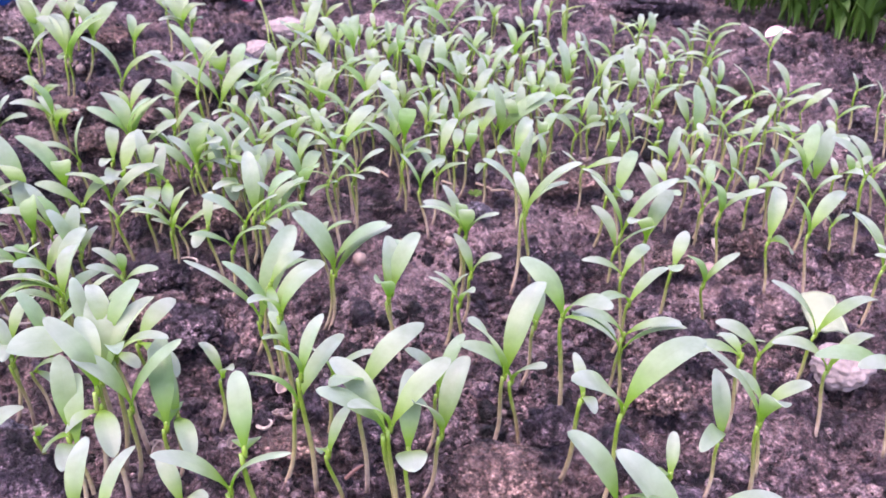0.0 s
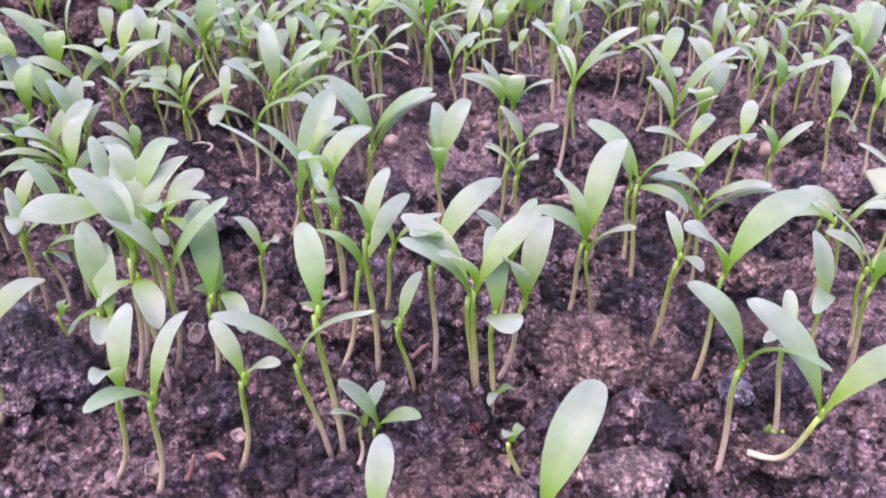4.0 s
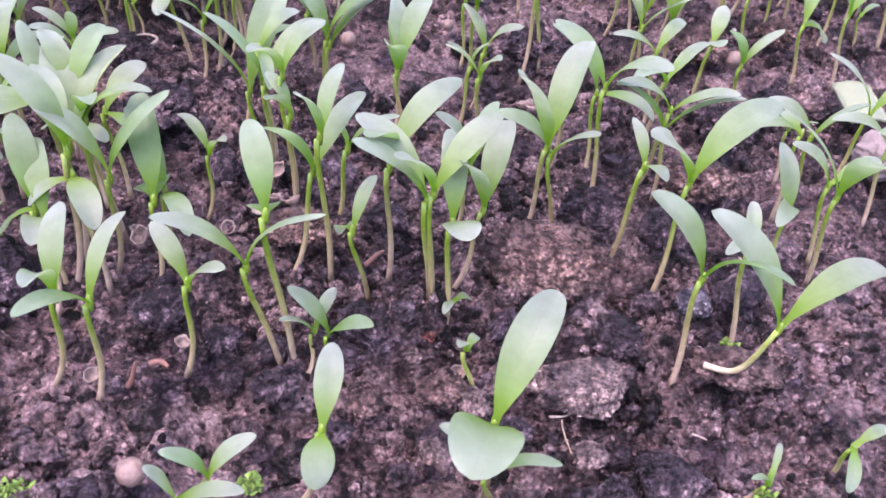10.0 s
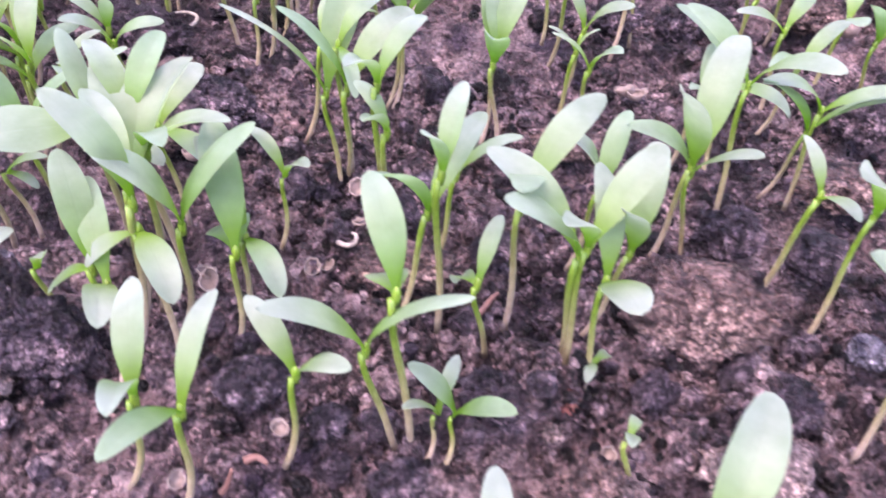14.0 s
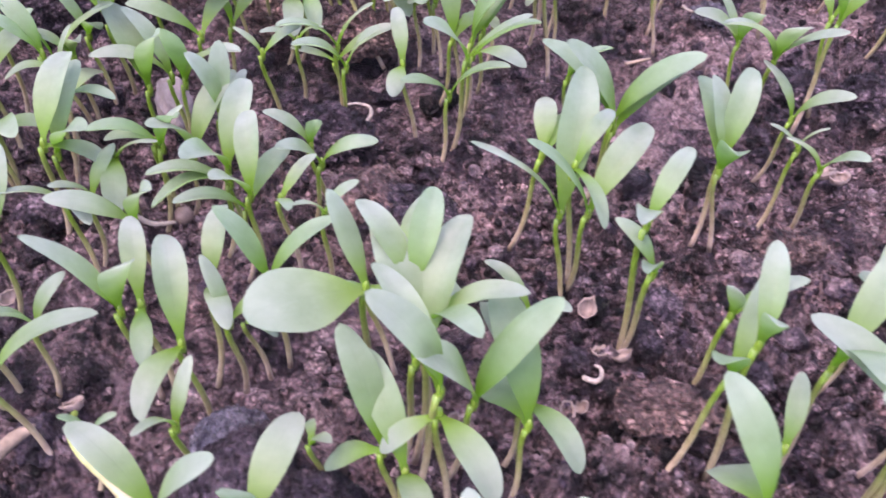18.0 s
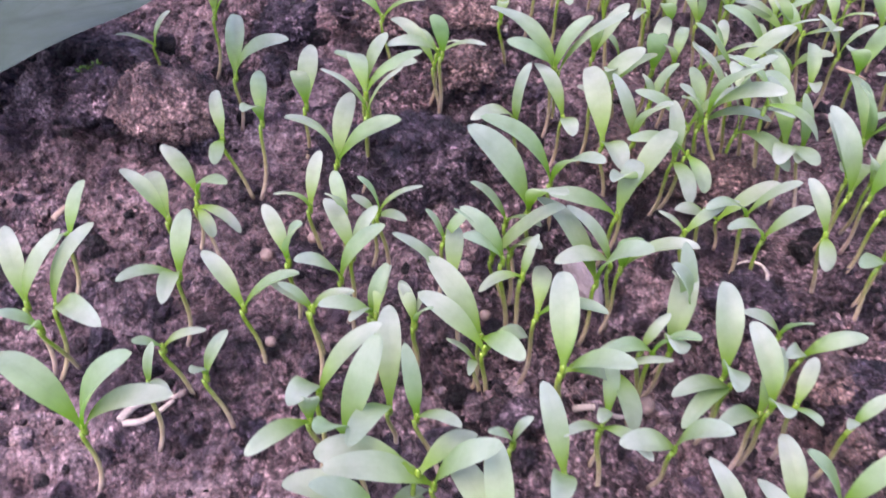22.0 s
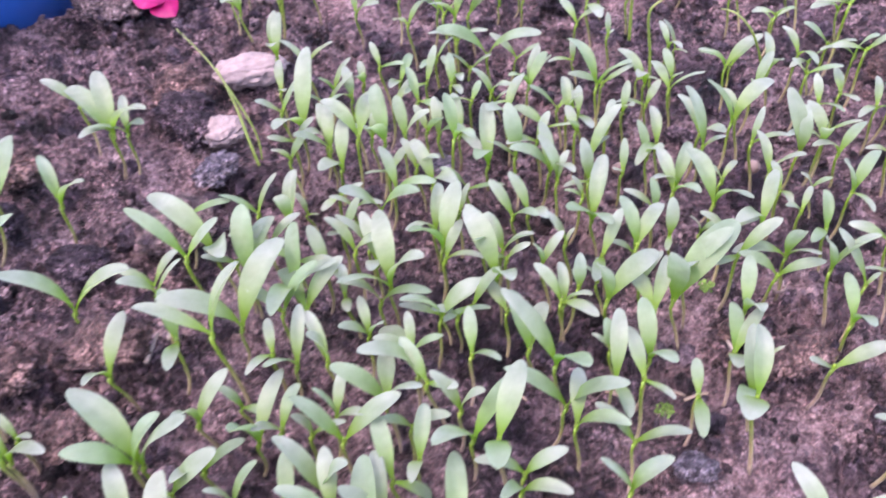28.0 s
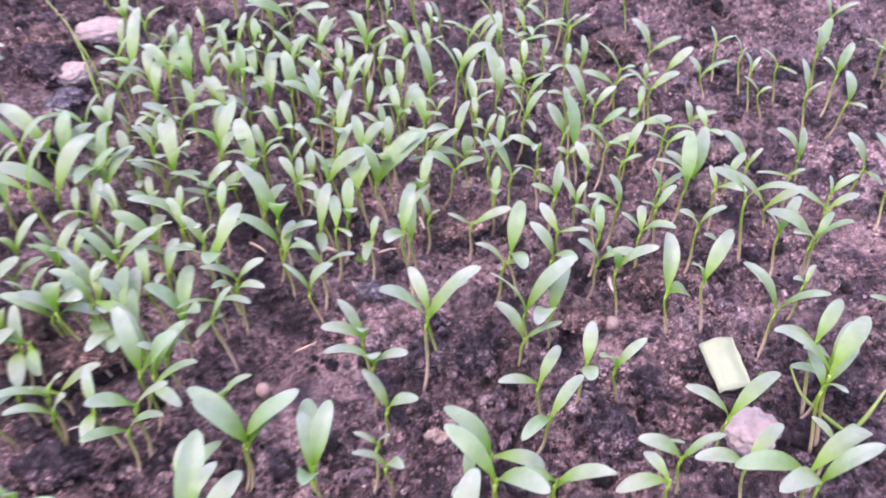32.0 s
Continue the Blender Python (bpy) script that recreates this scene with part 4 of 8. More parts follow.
seedling(-0.1443, 0.1702, 16.3, 2.6, -0.4, (-30, 24, 12.7, 0.26, 0.31), (158, 17, 8.1, 0.42, 0.45))
seedling(-0.0006, 0.1712, 14.6, 1.8, -0.3, (-95, 58, 15.2, 0.27, 0.24), (29, 39, 15.2, 0.30, 0.24))
seedling(-0.0223, 0.1712, 17.5, -0.5, 0.0, (-131, 63, 12.5, 0.27, 0.20), (92, 41, 12.5, 0.30, 0.30))
seedling(0.1152, 0.1714, 17.5, -2.3, 3.2, (106, 59, 20.7, 0.25, 0.21), (-105, 31, 20.7, 0.28, 0.41))
seedling(-0.1012, 0.1719, 17.0, -1.8, -0.0, (-11, 24, 17.3, 0.30, 0.44), (-160, -3, 12.4, 0.40, 0.45))
seedling(0.0147, 0.1726, 19.8, 1.6, -0.5, (30, 41, 24.2, 0.29, 0.35), (-128, 58, 24.2, 0.30, 0.17))
seedling(-0.1330, 0.1731, 16.4, -0.5, -0.2, (-8, 24, 15.1, 0.31, 0.33), (-74, -36, 9.7, 0.40, 0.40))
seedling(0.1141, 0.1750, 17.7, -2.3, 3.0, (-76, 11, 20.2, 0.30, 0.42), (77, 18, 20.2, 0.30, 0.43))
seedling(0.0189, 0.1752, 16.0, -0.4, 0.1, (148, 46, 15.6, 0.31, 0.22), (-80, 33, 15.6, 0.27, 0.35))
seedling(-0.0329, 0.1774, 21.5, -0.9, -0.0, (-36, 31, 10.2, 0.29, 0.42), (-144, 43, 10.2, 0.30, 0.26))
seedling(-0.0965, 0.1783, 16.0, -0.3, -1.9, (-33, 55, 11.1, 0.26, 0.26), (83, 34, 11.1, 0.30, 0.30))
seedling(-0.1100, 0.1784, 18.7, -2.1, -0.3, (-78, 51, 17.7, 0.27, 0.21), (139, 65, 17.7, 0.29, 0.22))
seedling(-0.0775, 0.1785, 25.0, 0.5, -5.0, (-104, 2, 17.0, 0.80, 0.10), (-30, 50, 15.0, 0.26, 0.15), mat=YELLOW_LEAF)
seedling(-0.1266, 0.1786, 15.4, 1.9, 0.1, (47, 48, 9.7, 0.26, 0.29), (-136, 55, 9.7, 0.28, 0.22))
seedling(-0.1313, 0.1788, 17.2, -0.6, -1.8, (-110, 49, 15.3, 0.29, 0.23), (-155, 76, 15.3, 0.31, 0.17))
seedling(-0.1083, 0.1797, 17.9, -1.2, -0.1, (-10, 26, 14.4, 0.28, 0.41), (174, -15, 9.6, 0.40, 0.40))
seedling(-0.0718, 0.1802, 13.3, -4.7, 4.5, (-98, -6, 6.7, 0.50, 0.37), (112, -17, 7.0, 0.50, 0.29))
seedling(-0.0331, 0.1809, 28.2, -2.4, -0.1, (-149, 42, 14.1, 0.28, 0.33), (42, 33, 14.1, 0.26, 0.41))
seedling(-0.0504, 0.1813, 10.0, 0.0, 0.0, (-44, 27, 11.1, 0.28, 0.39), (147, 45, 11.1, 0.28, 0.25))
seedling(-0.0958, 0.1818, 9.7, 0.5, -0.0, (91, 27, 7.8, 0.28, 0.29), (106, -24, 5.4, 0.40, 0.31))
seedling(0.0760, 0.1820, 19.1, -1.0, 0.9, (-13, 0, 10.4, 0.34, 0.33), (-87, 2, 14.3, 0.31, 0.43))
seedling(0.0998, 0.1824, 16.6, -1.8, 1.9, (62, 23, 15.9, 0.28, 0.43), (-79, 22, 15.9, 0.27, 0.44))
seedling(-0.1009, 0.1834, 16.8, 1.0, 0.0, (8, 26, 13.3, 0.31, 0.44), (163, 19, 13.3, 0.29, 0.33))
seedling(0.1217, 0.1838, 15.5, 2.8, 1.5, (-40, 39, 10.0, 0.27, 0.31), (72, 3, 10.0, 0.30, 0.39))
seedling(-0.0679, 0.1840, 15.1, -3.4, 3.3, (33, 27, 13.7, 0.36, 0.30), (121, -24, 12.9, 0.40, 0.38))
seedling(-0.0924, 0.1845, 15.4, 1.1, -0.1, (-60, 55, 15.1, 0.30, 0.18), (74, 45, 15.1, 0.26, 0.29))
seedling(-0.1458, 0.1867, 16.9, -0.2, -2.4, (4, 26, 17.4, 0.28, 0.29), (-19, 4, 17.4, 0.29, 0.48))
seedling(0.0489, 0.1885, 19.2, -1.7, 0.9, (-90, 25, 15.1, 0.30, 0.43), (112, 31, 15.1, 0.32, 0.27))
seedling(0.0322, 0.1901, 24.1, -0.5, 0.2, (-37, 29, 18.9, 0.29, 0.32), (146, 38, 18.9, 0.29, 0.36))
seedling(0.0862, 0.1924, 13.7, -2.3, -0.3, (-68, 31, 14.4, 0.32, 0.40), (101, 48, 14.4, 0.28, 0.20))
seedling(0.0449, 0.1926, 13.7, 2.9, -1.3, (-97, 42, 19.5, 0.28, 0.25), (120, 42, 19.5, 0.25, 0.24))
seedling(-0.0392, 0.1930, 19.1, -0.6, 0.4, (-81, 51, 19.0, 0.28, 0.25), (46, 30, 19.0, 0.29, 0.35))
seedling(-0.1625, 0.1942, 13.6, -1.2, -0.6, (-91, 55, 18.0, 0.30, 0.19), (48, -24, 11.5, 0.36, 0.29))
seedling(0.0257, 0.1944, 18.8, 0.2, -0.1, (13, 57, 10.4, 0.32, 0.22), (-134, 37, 10.4, 0.25, 0.30))
seedling(-0.0404, 0.1944, 16.1, -3.0, 2.0, (-97, 47, 25.2, 0.27, 0.23), (17, 38, 26.9, 0.26, 0.23))
seedling(-0.1630, 0.1944, 14.0, -0.3, -0.2, (-66, 8, 17.6, 0.36, 0.30), (51, -37, 11.4, 0.36, 0.25))
seedling(0.1298, 0.1950, 22.4, -2.8, 3.4, (-23, 50, 12.0, 0.30, 0.21), (-175, 47, 12.0, 0.28, 0.32))
seedling(-0.1361, 0.1959, 16.6, 2.4, -0.3, (-5, 31, 15.9, 0.30, 0.24), (-154, 43, 15.9, 0.28, 0.26))
seedling(-0.1618, 0.1963, 18.3, 4.4, 2.1, (-71, 4, 17.4, 0.36, 0.35), (54, -10, 13.5, 0.36, 0.27))
seedling(0.1326, 0.1964, 26.7, -3.2, 3.9, (58, 26, 20.0, 0.30, 0.35), (-53, 32, 20.0, 0.27, 0.26))
seedling(-0.1545, 0.1981, 13.8, -0.3, 0.0, (-88, 27, 19.8, 0.27, 0.32), (110, 58, 19.8, 0.26, 0.23))
seedling(-0.0382, 0.1982, 23.5, -3.1, 2.0, (43, 26, 12.6, 0.26, 0.42), (167, -11, 12.6, 0.25, 0.35))
seedling(0.0840, 0.1987, 10.8, -1.4, 1.2, (-85, 23, 7.8, 0.28, 0.38), (139, 42, 7.8, 0.29, 0.28))
seedling(-0.1132, 0.1992, 15.3, -0.2, -0.0, (-103, 38, 15.5, 0.28, 0.30), (137, 60, 15.5, 0.27, 0.26))
seedling(-0.0825, 0.1994, 16.8, -0.3, -1.4, (77, 48, 8.8, 0.30, 0.30), (-128, 46, 8.8, 0.25, 0.32))
seedling(0.0987, 0.1995, 16.8, 2.6, 0.3, (-75, 44, 20.1, 0.25, 0.29), (69, 21, 20.1, 0.26, 0.39))
seedling(-0.1425, 0.2010, 17.0, 1.5, 1.1, (94, 71, 8.7, 0.26, 0.18), (-105, 56, 8.7, 0.27, 0.26))
seedling(-0.1234, 0.2027, 15.9, -1.5, 1.9, (-116, 34, 11.6, 0.25, 0.28), (148, 20, 11.6, 0.28, 0.44))
seedling(0.0353, 0.2030, 15.9, -0.7, 0.3, (-49, 42, 19.2, 0.30, 0.38), (108, -14, 14.8, 0.34, 0.38))
seedling(-0.0974, 0.2037, 13.8, 1.4, 0.6, (36, 25, 13.7, 0.30, 0.39), (-114, 28, 13.7, 0.28, 0.30))
seedling(-0.0948, 0.2049, 17.4, -0.3, -1.5, (-1, 32, 15.4, 0.30, 0.42), (-153, 50, 15.4, 0.29, 0.20))
seedling(-0.0876, 0.2051, 15.8, -2.6, -1.4, (40, 24, 10.3, 0.30, 0.27), (165, 27, 6.6, 0.45, 0.29))
seedling(-0.1658, 0.2058, 16.8, -2.8, 1.4, (38, 53, 19.8, 0.27, 0.20), (-159, 61, 19.8, 0.25, 0.19))
seedling(-0.0114, 0.2060, 15.4, -0.2, 0.7, (5, 19, 21.9, 0.30, 0.32), (-161, 52, 14.0, 0.40, 0.30))
seedling(-0.0118, 0.2067, 16.8, 1.1, 2.0, (-9, 49, 15.6, 0.34, 0.25), (29, 42, 18.0, 0.30, 0.36))
seedling(0.1341, 0.2071, 14.8, 0.1, -2.9, (-79, 38, 16.4, 0.30, 0.36), (62, 26, 16.4, 0.27, 0.38))
seedling(-0.1243, 0.2078, 13.8, 1.9, 0.5, (18, 26, 10.8, 0.30, 0.35), (-145, 49, 10.8, 0.25, 0.31))
seedling(0.1355, 0.2081, 25.4, -3.0, 3.8, (-81, 27, 15.7, 0.29, 0.26), (54, 30, 15.7, 0.29, 0.32))
seedling(0.1422, 0.2084, 15.6, -2.1, 2.8, (-88, 40, 15.0, 0.26, 0.31), (54, 29, 15.0, 0.25, 0.36))
seedling(0.0088, 0.2088, 16.4, -1.4, -2.8, (-84, 41, 11.6, 0.29, 0.25), (158, 48, 11.6, 0.30, 0.29))
seedling(-0.0477, 0.2094, 18.5, 3.6, 1.0, (11, 16, 13.9, 0.33, 0.40), (39, 1, 16.5, 0.33, 0.42))
seedling(-0.1017, 0.2105, 15.1, 2.5, -0.1, (-106, 22, 14.7, 0.30, 0.29), (-124, 8, 14.7, 0.27, 0.45))
seedling(-0.1555, 0.2106, 14.5, -0.6, 0.4, (-7, 55, 14.0, 0.25, 0.27), (143, 41, 14.0, 0.25, 0.25))
seedling(0.0065, 0.2132, 15.9, -0.1, 0.0, (-66, 35, 8.0, 0.28, 0.31), (129, 63, 8.0, 0.27, 0.27))
seedling(-0.0983, 0.2132, 16.0, -1.3, -0.8, (13, 33, 17.5, 0.32, 0.32), (-155, 45, 17.5, 0.30, 0.27))
seedling(0.0518, 0.2134, 15.3, 2.3, -1.7, (60, 32, 14.8, 0.29, 0.28), (-126, 19, 14.8, 0.29, 0.39))
seedling(-0.1616, 0.2137, 14.2, 1.0, -0.0, (6, 22, 19.5, 0.26, 0.27), (-152, 38, 19.5, 0.28, 0.32))
seedling(-0.1713, 0.2139, 17.2, -2.9, -2.5, (-125, 17, 13.3, 0.27, 0.35), (168, 73, 13.3, 0.30, 0.15))
seedling(-0.1315, 0.2142, 20.5, 1.7, 0.1, (11, 28, 18.1, 0.32, 0.31), (87, -30, 11.6, 0.36, 0.39))
seedling(-0.1287, 0.2149, 17.2, -0.1, 1.5, (10, 33, 17.9, 0.30, 0.28), (135, 44, 17.9, 0.27, 0.23))
seedling(-0.0832, 0.2150, 14.2, -0.1, 0.0, (99, 33, 12.2, 0.30, 0.40), (-122, 42, 12.2, 0.26, 0.29))
seedling(-0.1182, 0.2161, 17.1, -1.0, 0.1, (174, -18, 11.5, 0.40, 0.45), (114, 35, 11.6, 0.27, 0.27))
seedling(-0.2161, 0.2164, 14.6, 2.4, 1.5, (-49, 19, 21.8, 0.30, 0.46), (100, 33, 21.8, 0.26, 0.33), (82, 55, 21.8, 0.27, 0.25))
seedling(-0.1143, 0.2164, 17.5, 2.9, 1.9, (-108, 31, 13.7, 0.27, 0.35), (141, 56, 13.7, 0.28, 0.26))
seedling(-0.1725, 0.2169, 17.0, -0.1, -0.0, (67, 42, 17.6, 0.26, 0.27), (-160, 50, 17.6, 0.26, 0.31))
seedling(-0.1111, 0.2189, 17.0, -1.7, 1.2, (62, 48, 8.9, 0.31, 0.31), (-94, 11, 8.9, 0.27, 0.43))
seedling(-0.0854, 0.2205, 14.2, 0.1, -0.0, (-79, 39, 10.9, 0.28, 0.31), (160, 62, 10.9, 0.27, 0.18))
seedling(-0.0291, 0.2205, 14.5, 2.1, 1.9, (-69, 55, 21.2, 0.32, 0.24), (74, 41, 21.2, 0.32, 0.23))
seedling(-0.1065, 0.2206, 13.6, -0.2, -0.0, (27, 30, 18.4, 0.30, 0.32), (-156, 53, 18.4, 0.28, 0.29))
seedling(0.0556, 0.2208, 17.7, -1.8, 0.6, (46, 24, 12.9, 0.29, 0.39), (-87, 20, 12.9, 0.25, 0.29))
seedling(-0.0270, 0.2220, 16.1, -0.5, 0.6, (-43, 29, 21.2, 0.30, 0.31), (90, 46, 21.2, 0.29, 0.32))
seedling(0.0683, 0.2233, 19.4, 0.1, -0.0, (26, 28, 13.7, 0.33, 0.29), (-168, 26, 8.9, 0.55, 0.30))
seedling(-0.2056, 0.2235, 15.9, 2.7, 1.3, (20, 54, 8.2, 0.30, 0.21), (135, 34, 8.2, 0.25, 0.33))
seedling(0.0795, 0.2243, 13.6, -0.8, 0.5, (84, 51, 13.9, 0.26, 0.25), (-110, 55, 13.9, 0.28, 0.29))
seedling(-0.1420, 0.2247, 11.2, -1.4, 0.3, (-69, 44, 7.8, 0.27, 0.23), (-160, 34, 7.8, 0.25, 0.26))
seedling(-0.1413, 0.2250, 15.9, -0.6, -1.2, (-46, 22, 16.5, 0.29, 0.28), (61, -18, 11.2, 0.35, 0.42))
seedling(-0.1909, 0.2256, 15.4, -1.9, -0.5, (47, 47, 9.8, 0.28, 0.26), (-173, 59, 9.8, 0.29, 0.26))
seedling(-0.1440, 0.2276, 14.7, 2.2, -0.1, (-31, 30, 18.7, 0.28, 0.30), (146, 22, 11.9, 0.40, 0.31))
seedling(0.1805, 0.2276, 8.0, -2.2, 0.5, (-15, 65, 19.0, .3), (-64, 26, 12.3, .25))
seedling(-0.1043, 0.2281, 16.7, 2.4, -1.0, (3, 55, 14.5, 0.30, 0.19), (-72, 69, 14.5, 0.28, 0.24))
seedling(0.0100, 0.2282, 14.2, 1.5, -2.0, (-28, 39, 13.8, 0.30, 0.38), (127, 47, 13.8, 0.28, 0.31))
seedling(-0.1300, 0.2303, 17.3, -0.7, -0.5, (18, -4, 14.5, 0.29, 0.42), (117, 26, 14.5, 0.27, 0.41))
seedling(0.1355, 0.2323, 16.7, -0.6, 0.6, (-41, 45, 19.4, 0.29, 0.26), (138, 50, 19.4, 0.26, 0.23))
seedling(-0.1002, 0.2326, 14.5, 0.0, -2.4, (13, 26, 10.5, 0.30, 0.35), (-67, 64, 10.5, 0.26, 0.18))
seedling(-0.1542, 0.2337, 14.8, 0.3, -1.6, (-12, 23, 9.6, 0.30, 0.36), (135, 63, 9.6, 0.30, 0.24))
seedling(-0.1596, 0.2340, 16.5, -1.7, -0.3, (19, 11, 11.8, 0.28, 0.36), (-91, 28, 11.8, 0.30, 0.37))
seedling(-0.1992, 0.2346, 13.8, -2.4, -0.3, (-136, 56, 9.3, 0.27, 0.19), (85, 22, 9.3, 0.28, 0.44))
seedling(-0.0576, 0.2347, 14.4, -0.2, 0.1, (-123, 35, 15.2, 0.27, 0.30), (112, 41, 15.2, 0.26, 0.35))
seedling(-0.1558, 0.2354, 13.4, 2.4, 0.0, (-38, 58, 7.8, 0.28, 0.24), (101, 74, 7.8, 0.31, 0.16))
seedling(-0.1621, 0.2362, 14.1, 0.1, 0.0, (37, 51, 10.9, 0.29, 0.30), (-149, 42, 10.9, 0.28, 0.37))
seedling(-0.1181, 0.2376, 15.5, 1.7, 0.6, (-31, 29, 21.2, 0.31, 0.31), (148, 59, 21.2, 0.25, 0.26))
seedling(0.0102, 0.2376, 20.9, -0.2, 0.0, (-91, 35, 16.9, 0.29, 0.41), (-172, 56, 16.9, 0.30, 0.31), (135, 47, 16.9, 0.28, 0.28))
seedling(-0.0562, 0.2377, 21.4, 1.8, -0.6, (115, 48, 17.3, 0.27, 0.20), (-124, 46, 17.3, 0.29, 0.22))
seedling(-0.1730, 0.2378, 17.0, -0.0, -1.4, (-74, 48, 9.1, 0.26, 0.24), (89, 25, 9.1, 0.27, 0.28))
seedling(-0.1445, 0.2379, 16.5, -1.1, 1.6, (-65, 44, 16.9, 0.27, 0.22), (10, 2, 16.9, 0.25, 0.32))
seedling(-0.1318, 0.2379, 19.3, -0.2, 0.1, (47, 62, 9.7, 0.28, 0.23), (-108, 4, 9.7, 0.29, 0.48))
seedling(-0.1726, 0.2381, 13.7, -1.1, 1.1, (-73, 43, 9.7, 0.30, 0.25), (96, 28, 9.7, 0.28, 0.35))
seedling(-0.1847, 0.2404, 13.9, -1.8, 0.9, (-34, 24, 14.7, 0.26, 0.28), (91, 37, 14.7, 0.27, 0.29))
seedling(-0.1336, 0.2406, 20.7, -1.8, 0.4, (-50, 45, 14.2, 0.28, 0.33), (-106, 51, 14.2, 0.30, 0.21))
seedling(-0.1111, 0.2412, 15.3, -1.5, 0.7, (-49, 46, 16.3, 0.26, 0.30), (-108, 30, 16.3, 0.28, 0.41))
seedling(-0.1097, 0.2417, 13.9, -0.5, 0.2, (117, 40, 18.0, 0.28, 0.32), (-171, 68, 18.0, 0.27, 0.20))
seedling(-0.0663, 0.2421, 16.5, -0.4, 0.1, (-5, 35, 12.8, 0.28, 0.29), (-161, -15, 8.2, 0.50, 0.38))
seedling(-0.0305, 0.2422, 14.5, -2.1, -3.0, (79, 36, 11.1, 0.30, 0.41), (156, 63, 11.1, 0.29, 0.22))
seedling(0.1490, 0.2424, 16.2, 1.0, -0.9, (52, 29, 7.8, 0.28, 0.26), (-98, 39, 7.8, 0.30, 0.28))
seedling(0.0538, 0.2430, 14.8, 2.1, -2.5, (-47, 46, 15.3, 0.31, 0.22), (119, 48, 15.3, 0.26, 0.20))
seedling(-0.2252, 0.2431, 14.5, 0.1, -1.1, (-111, 56, 10.3, 0.27, 0.22), (169, 50, 10.3, 0.25, 0.20))
seedling(-0.2276, 0.2439, 15.4, 4.8, 2.7, (50, 48, 19.1, 0.28, 0.34), (136, 24, 19.1, 0.25, 0.30))
seedling(-0.0801, 0.2443, 13.8, 2.0, 1.3, (118, 58, 13.5, 0.29, 0.18), (-105, 34, 13.5, 0.26, 0.34))
seedling(-0.1658, 0.2453, 14.6, -1.4, 0.2, (-118, 51, 14.8, 0.26, 0.26), (69, 46, 14.8, 0.25, 0.35))
seedling(-0.2290, 0.2456, 17.1, 1.3, 0.7, (-17, 31, 17.1, 0.27, 0.26), (49, 48, 17.1, 0.25, 0.34))
seedling(-0.0539, 0.2468, 15.6, 2.4, 0.2, (87, 28, 15.7, 0.27, 0.27), (145, 19, 15.7, 0.25, 0.28))
seedling(0.1171, 0.2469, 18.6, -0.2, 0.1, (51, 31, 19.4, 0.28, 0.31), (-119, 53, 19.4, 0.14, 0.20))
seedling(0.1084, 0.2475, 14.3, -2.5, 1.3, (21, 32, 20.6, 0.29, 0.33), (68, -30, 13.1, 0.50, 0.40))
seedling(-0.1352, 0.2477, 13.7, -0.9, 0.3, (-107, 64, 19.9, 0.30, 0.21), (93, 45, 19.9, 0.30, 0.21))
seedling(0.0284, 0.2479, 23.8, -0.5, 0.1, (-99, 52, 23.3, 0.29, 0.25), (82, 45, 23.3, 0.30, 0.21))
seedling(-0.0950, 0.2479, 16.0, 0.0, 0.0, (-64, 38, 8.0, .25), (81, 36, 10.0))
seedling(-0.2018, 0.2489, 17.0, 2.8, 0.9, (9, 28, 14.2, 0.30, 0.38), (-126, 33, 14.2, 0.29, 0.27), (-175, 27, 14.2, 0.26, 0.38))
seedling(-0.1670, 0.2493, 15.0, 2.6, 1.7, (81, 65, 13.9, 0.31, 0.23), (-22, 27, 13.9, 0.29, 0.34))
seedling(-0.1313, 0.2496, 15.4, -0.8, -1.9, (-82, 23, 11.6, 0.30, 0.38), (150, 44, 11.6, 0.28, 0.28))
seedling(-0.0797, 0.2499, 15.0, -0.0, 1.8, (120, 57, 15.1, 0.29, 0.20), (-109, 31, 15.1, 0.29, 0.36))
seedling(0.0099, 0.2509, 15.0, -0.5, 1.9, (-33, 44, 14.8, 0.30, 0.24), (-88, 34, 14.8, 0.27, 0.28), (-171, 57, 14.8, 0.29, 0.29))
seedling(-0.1774, 0.2515, 17.3, 0.2, -2.7, (-21, 28, 13.4, 0.26, 0.37), (118, 70, 13.4, 0.27, 0.21))
seedling(0.0689, 0.2517, 13.5, -1.8, -2.8, (34, 30, 21.4, 0.27, 0.35), (-144, 39, 21.4, 0.31, 0.36))
seedling(0.0617, 0.2518, 13.6, -1.5, 0.6, (-95, 59, 24.7, 0.25, 0.19), (85, 52, 24.7, 0.28, 0.20))
seedling(-0.1474, 0.2525, 16.4, 2.0, -0.6, (-62, 62, 8.8, 0.31, 0.17), (68, 44, 8.8, 0.30, 0.31))
seedling(0.0301, 0.2533, 20.5, -0.5, 0.1, (-11, 27, 16.3, 0.26, 0.30), (88, 42, 16.3, 0.27, 0.35))
seedling(-0.0504, 0.2545, 15.0, -0.6, -1.8, (43, 21, 18.9, 0.30, 0.41), (95, 59, 18.9, 0.31, 0.29))
seedling(-0.0568, 0.2559, 14.8, 1.9, -1.4, (-17, 52, 20.9, 0.27, 0.28), (39, -19, 20.9, 0.26, 0.44))
seedling(-0.1286, 0.2561, 14.0, -2.6, 1.6, (-59, 46, 12.3, 0.30, 0.30), (150, 34, 12.3, 0.30, 0.31))
seedling(-0.0876, 0.2566, 14.5, -0.3, -1.7, (-103, 25, 8.9, 0.30, 0.35), (124, 43, 8.9, 0.27, 0.34))
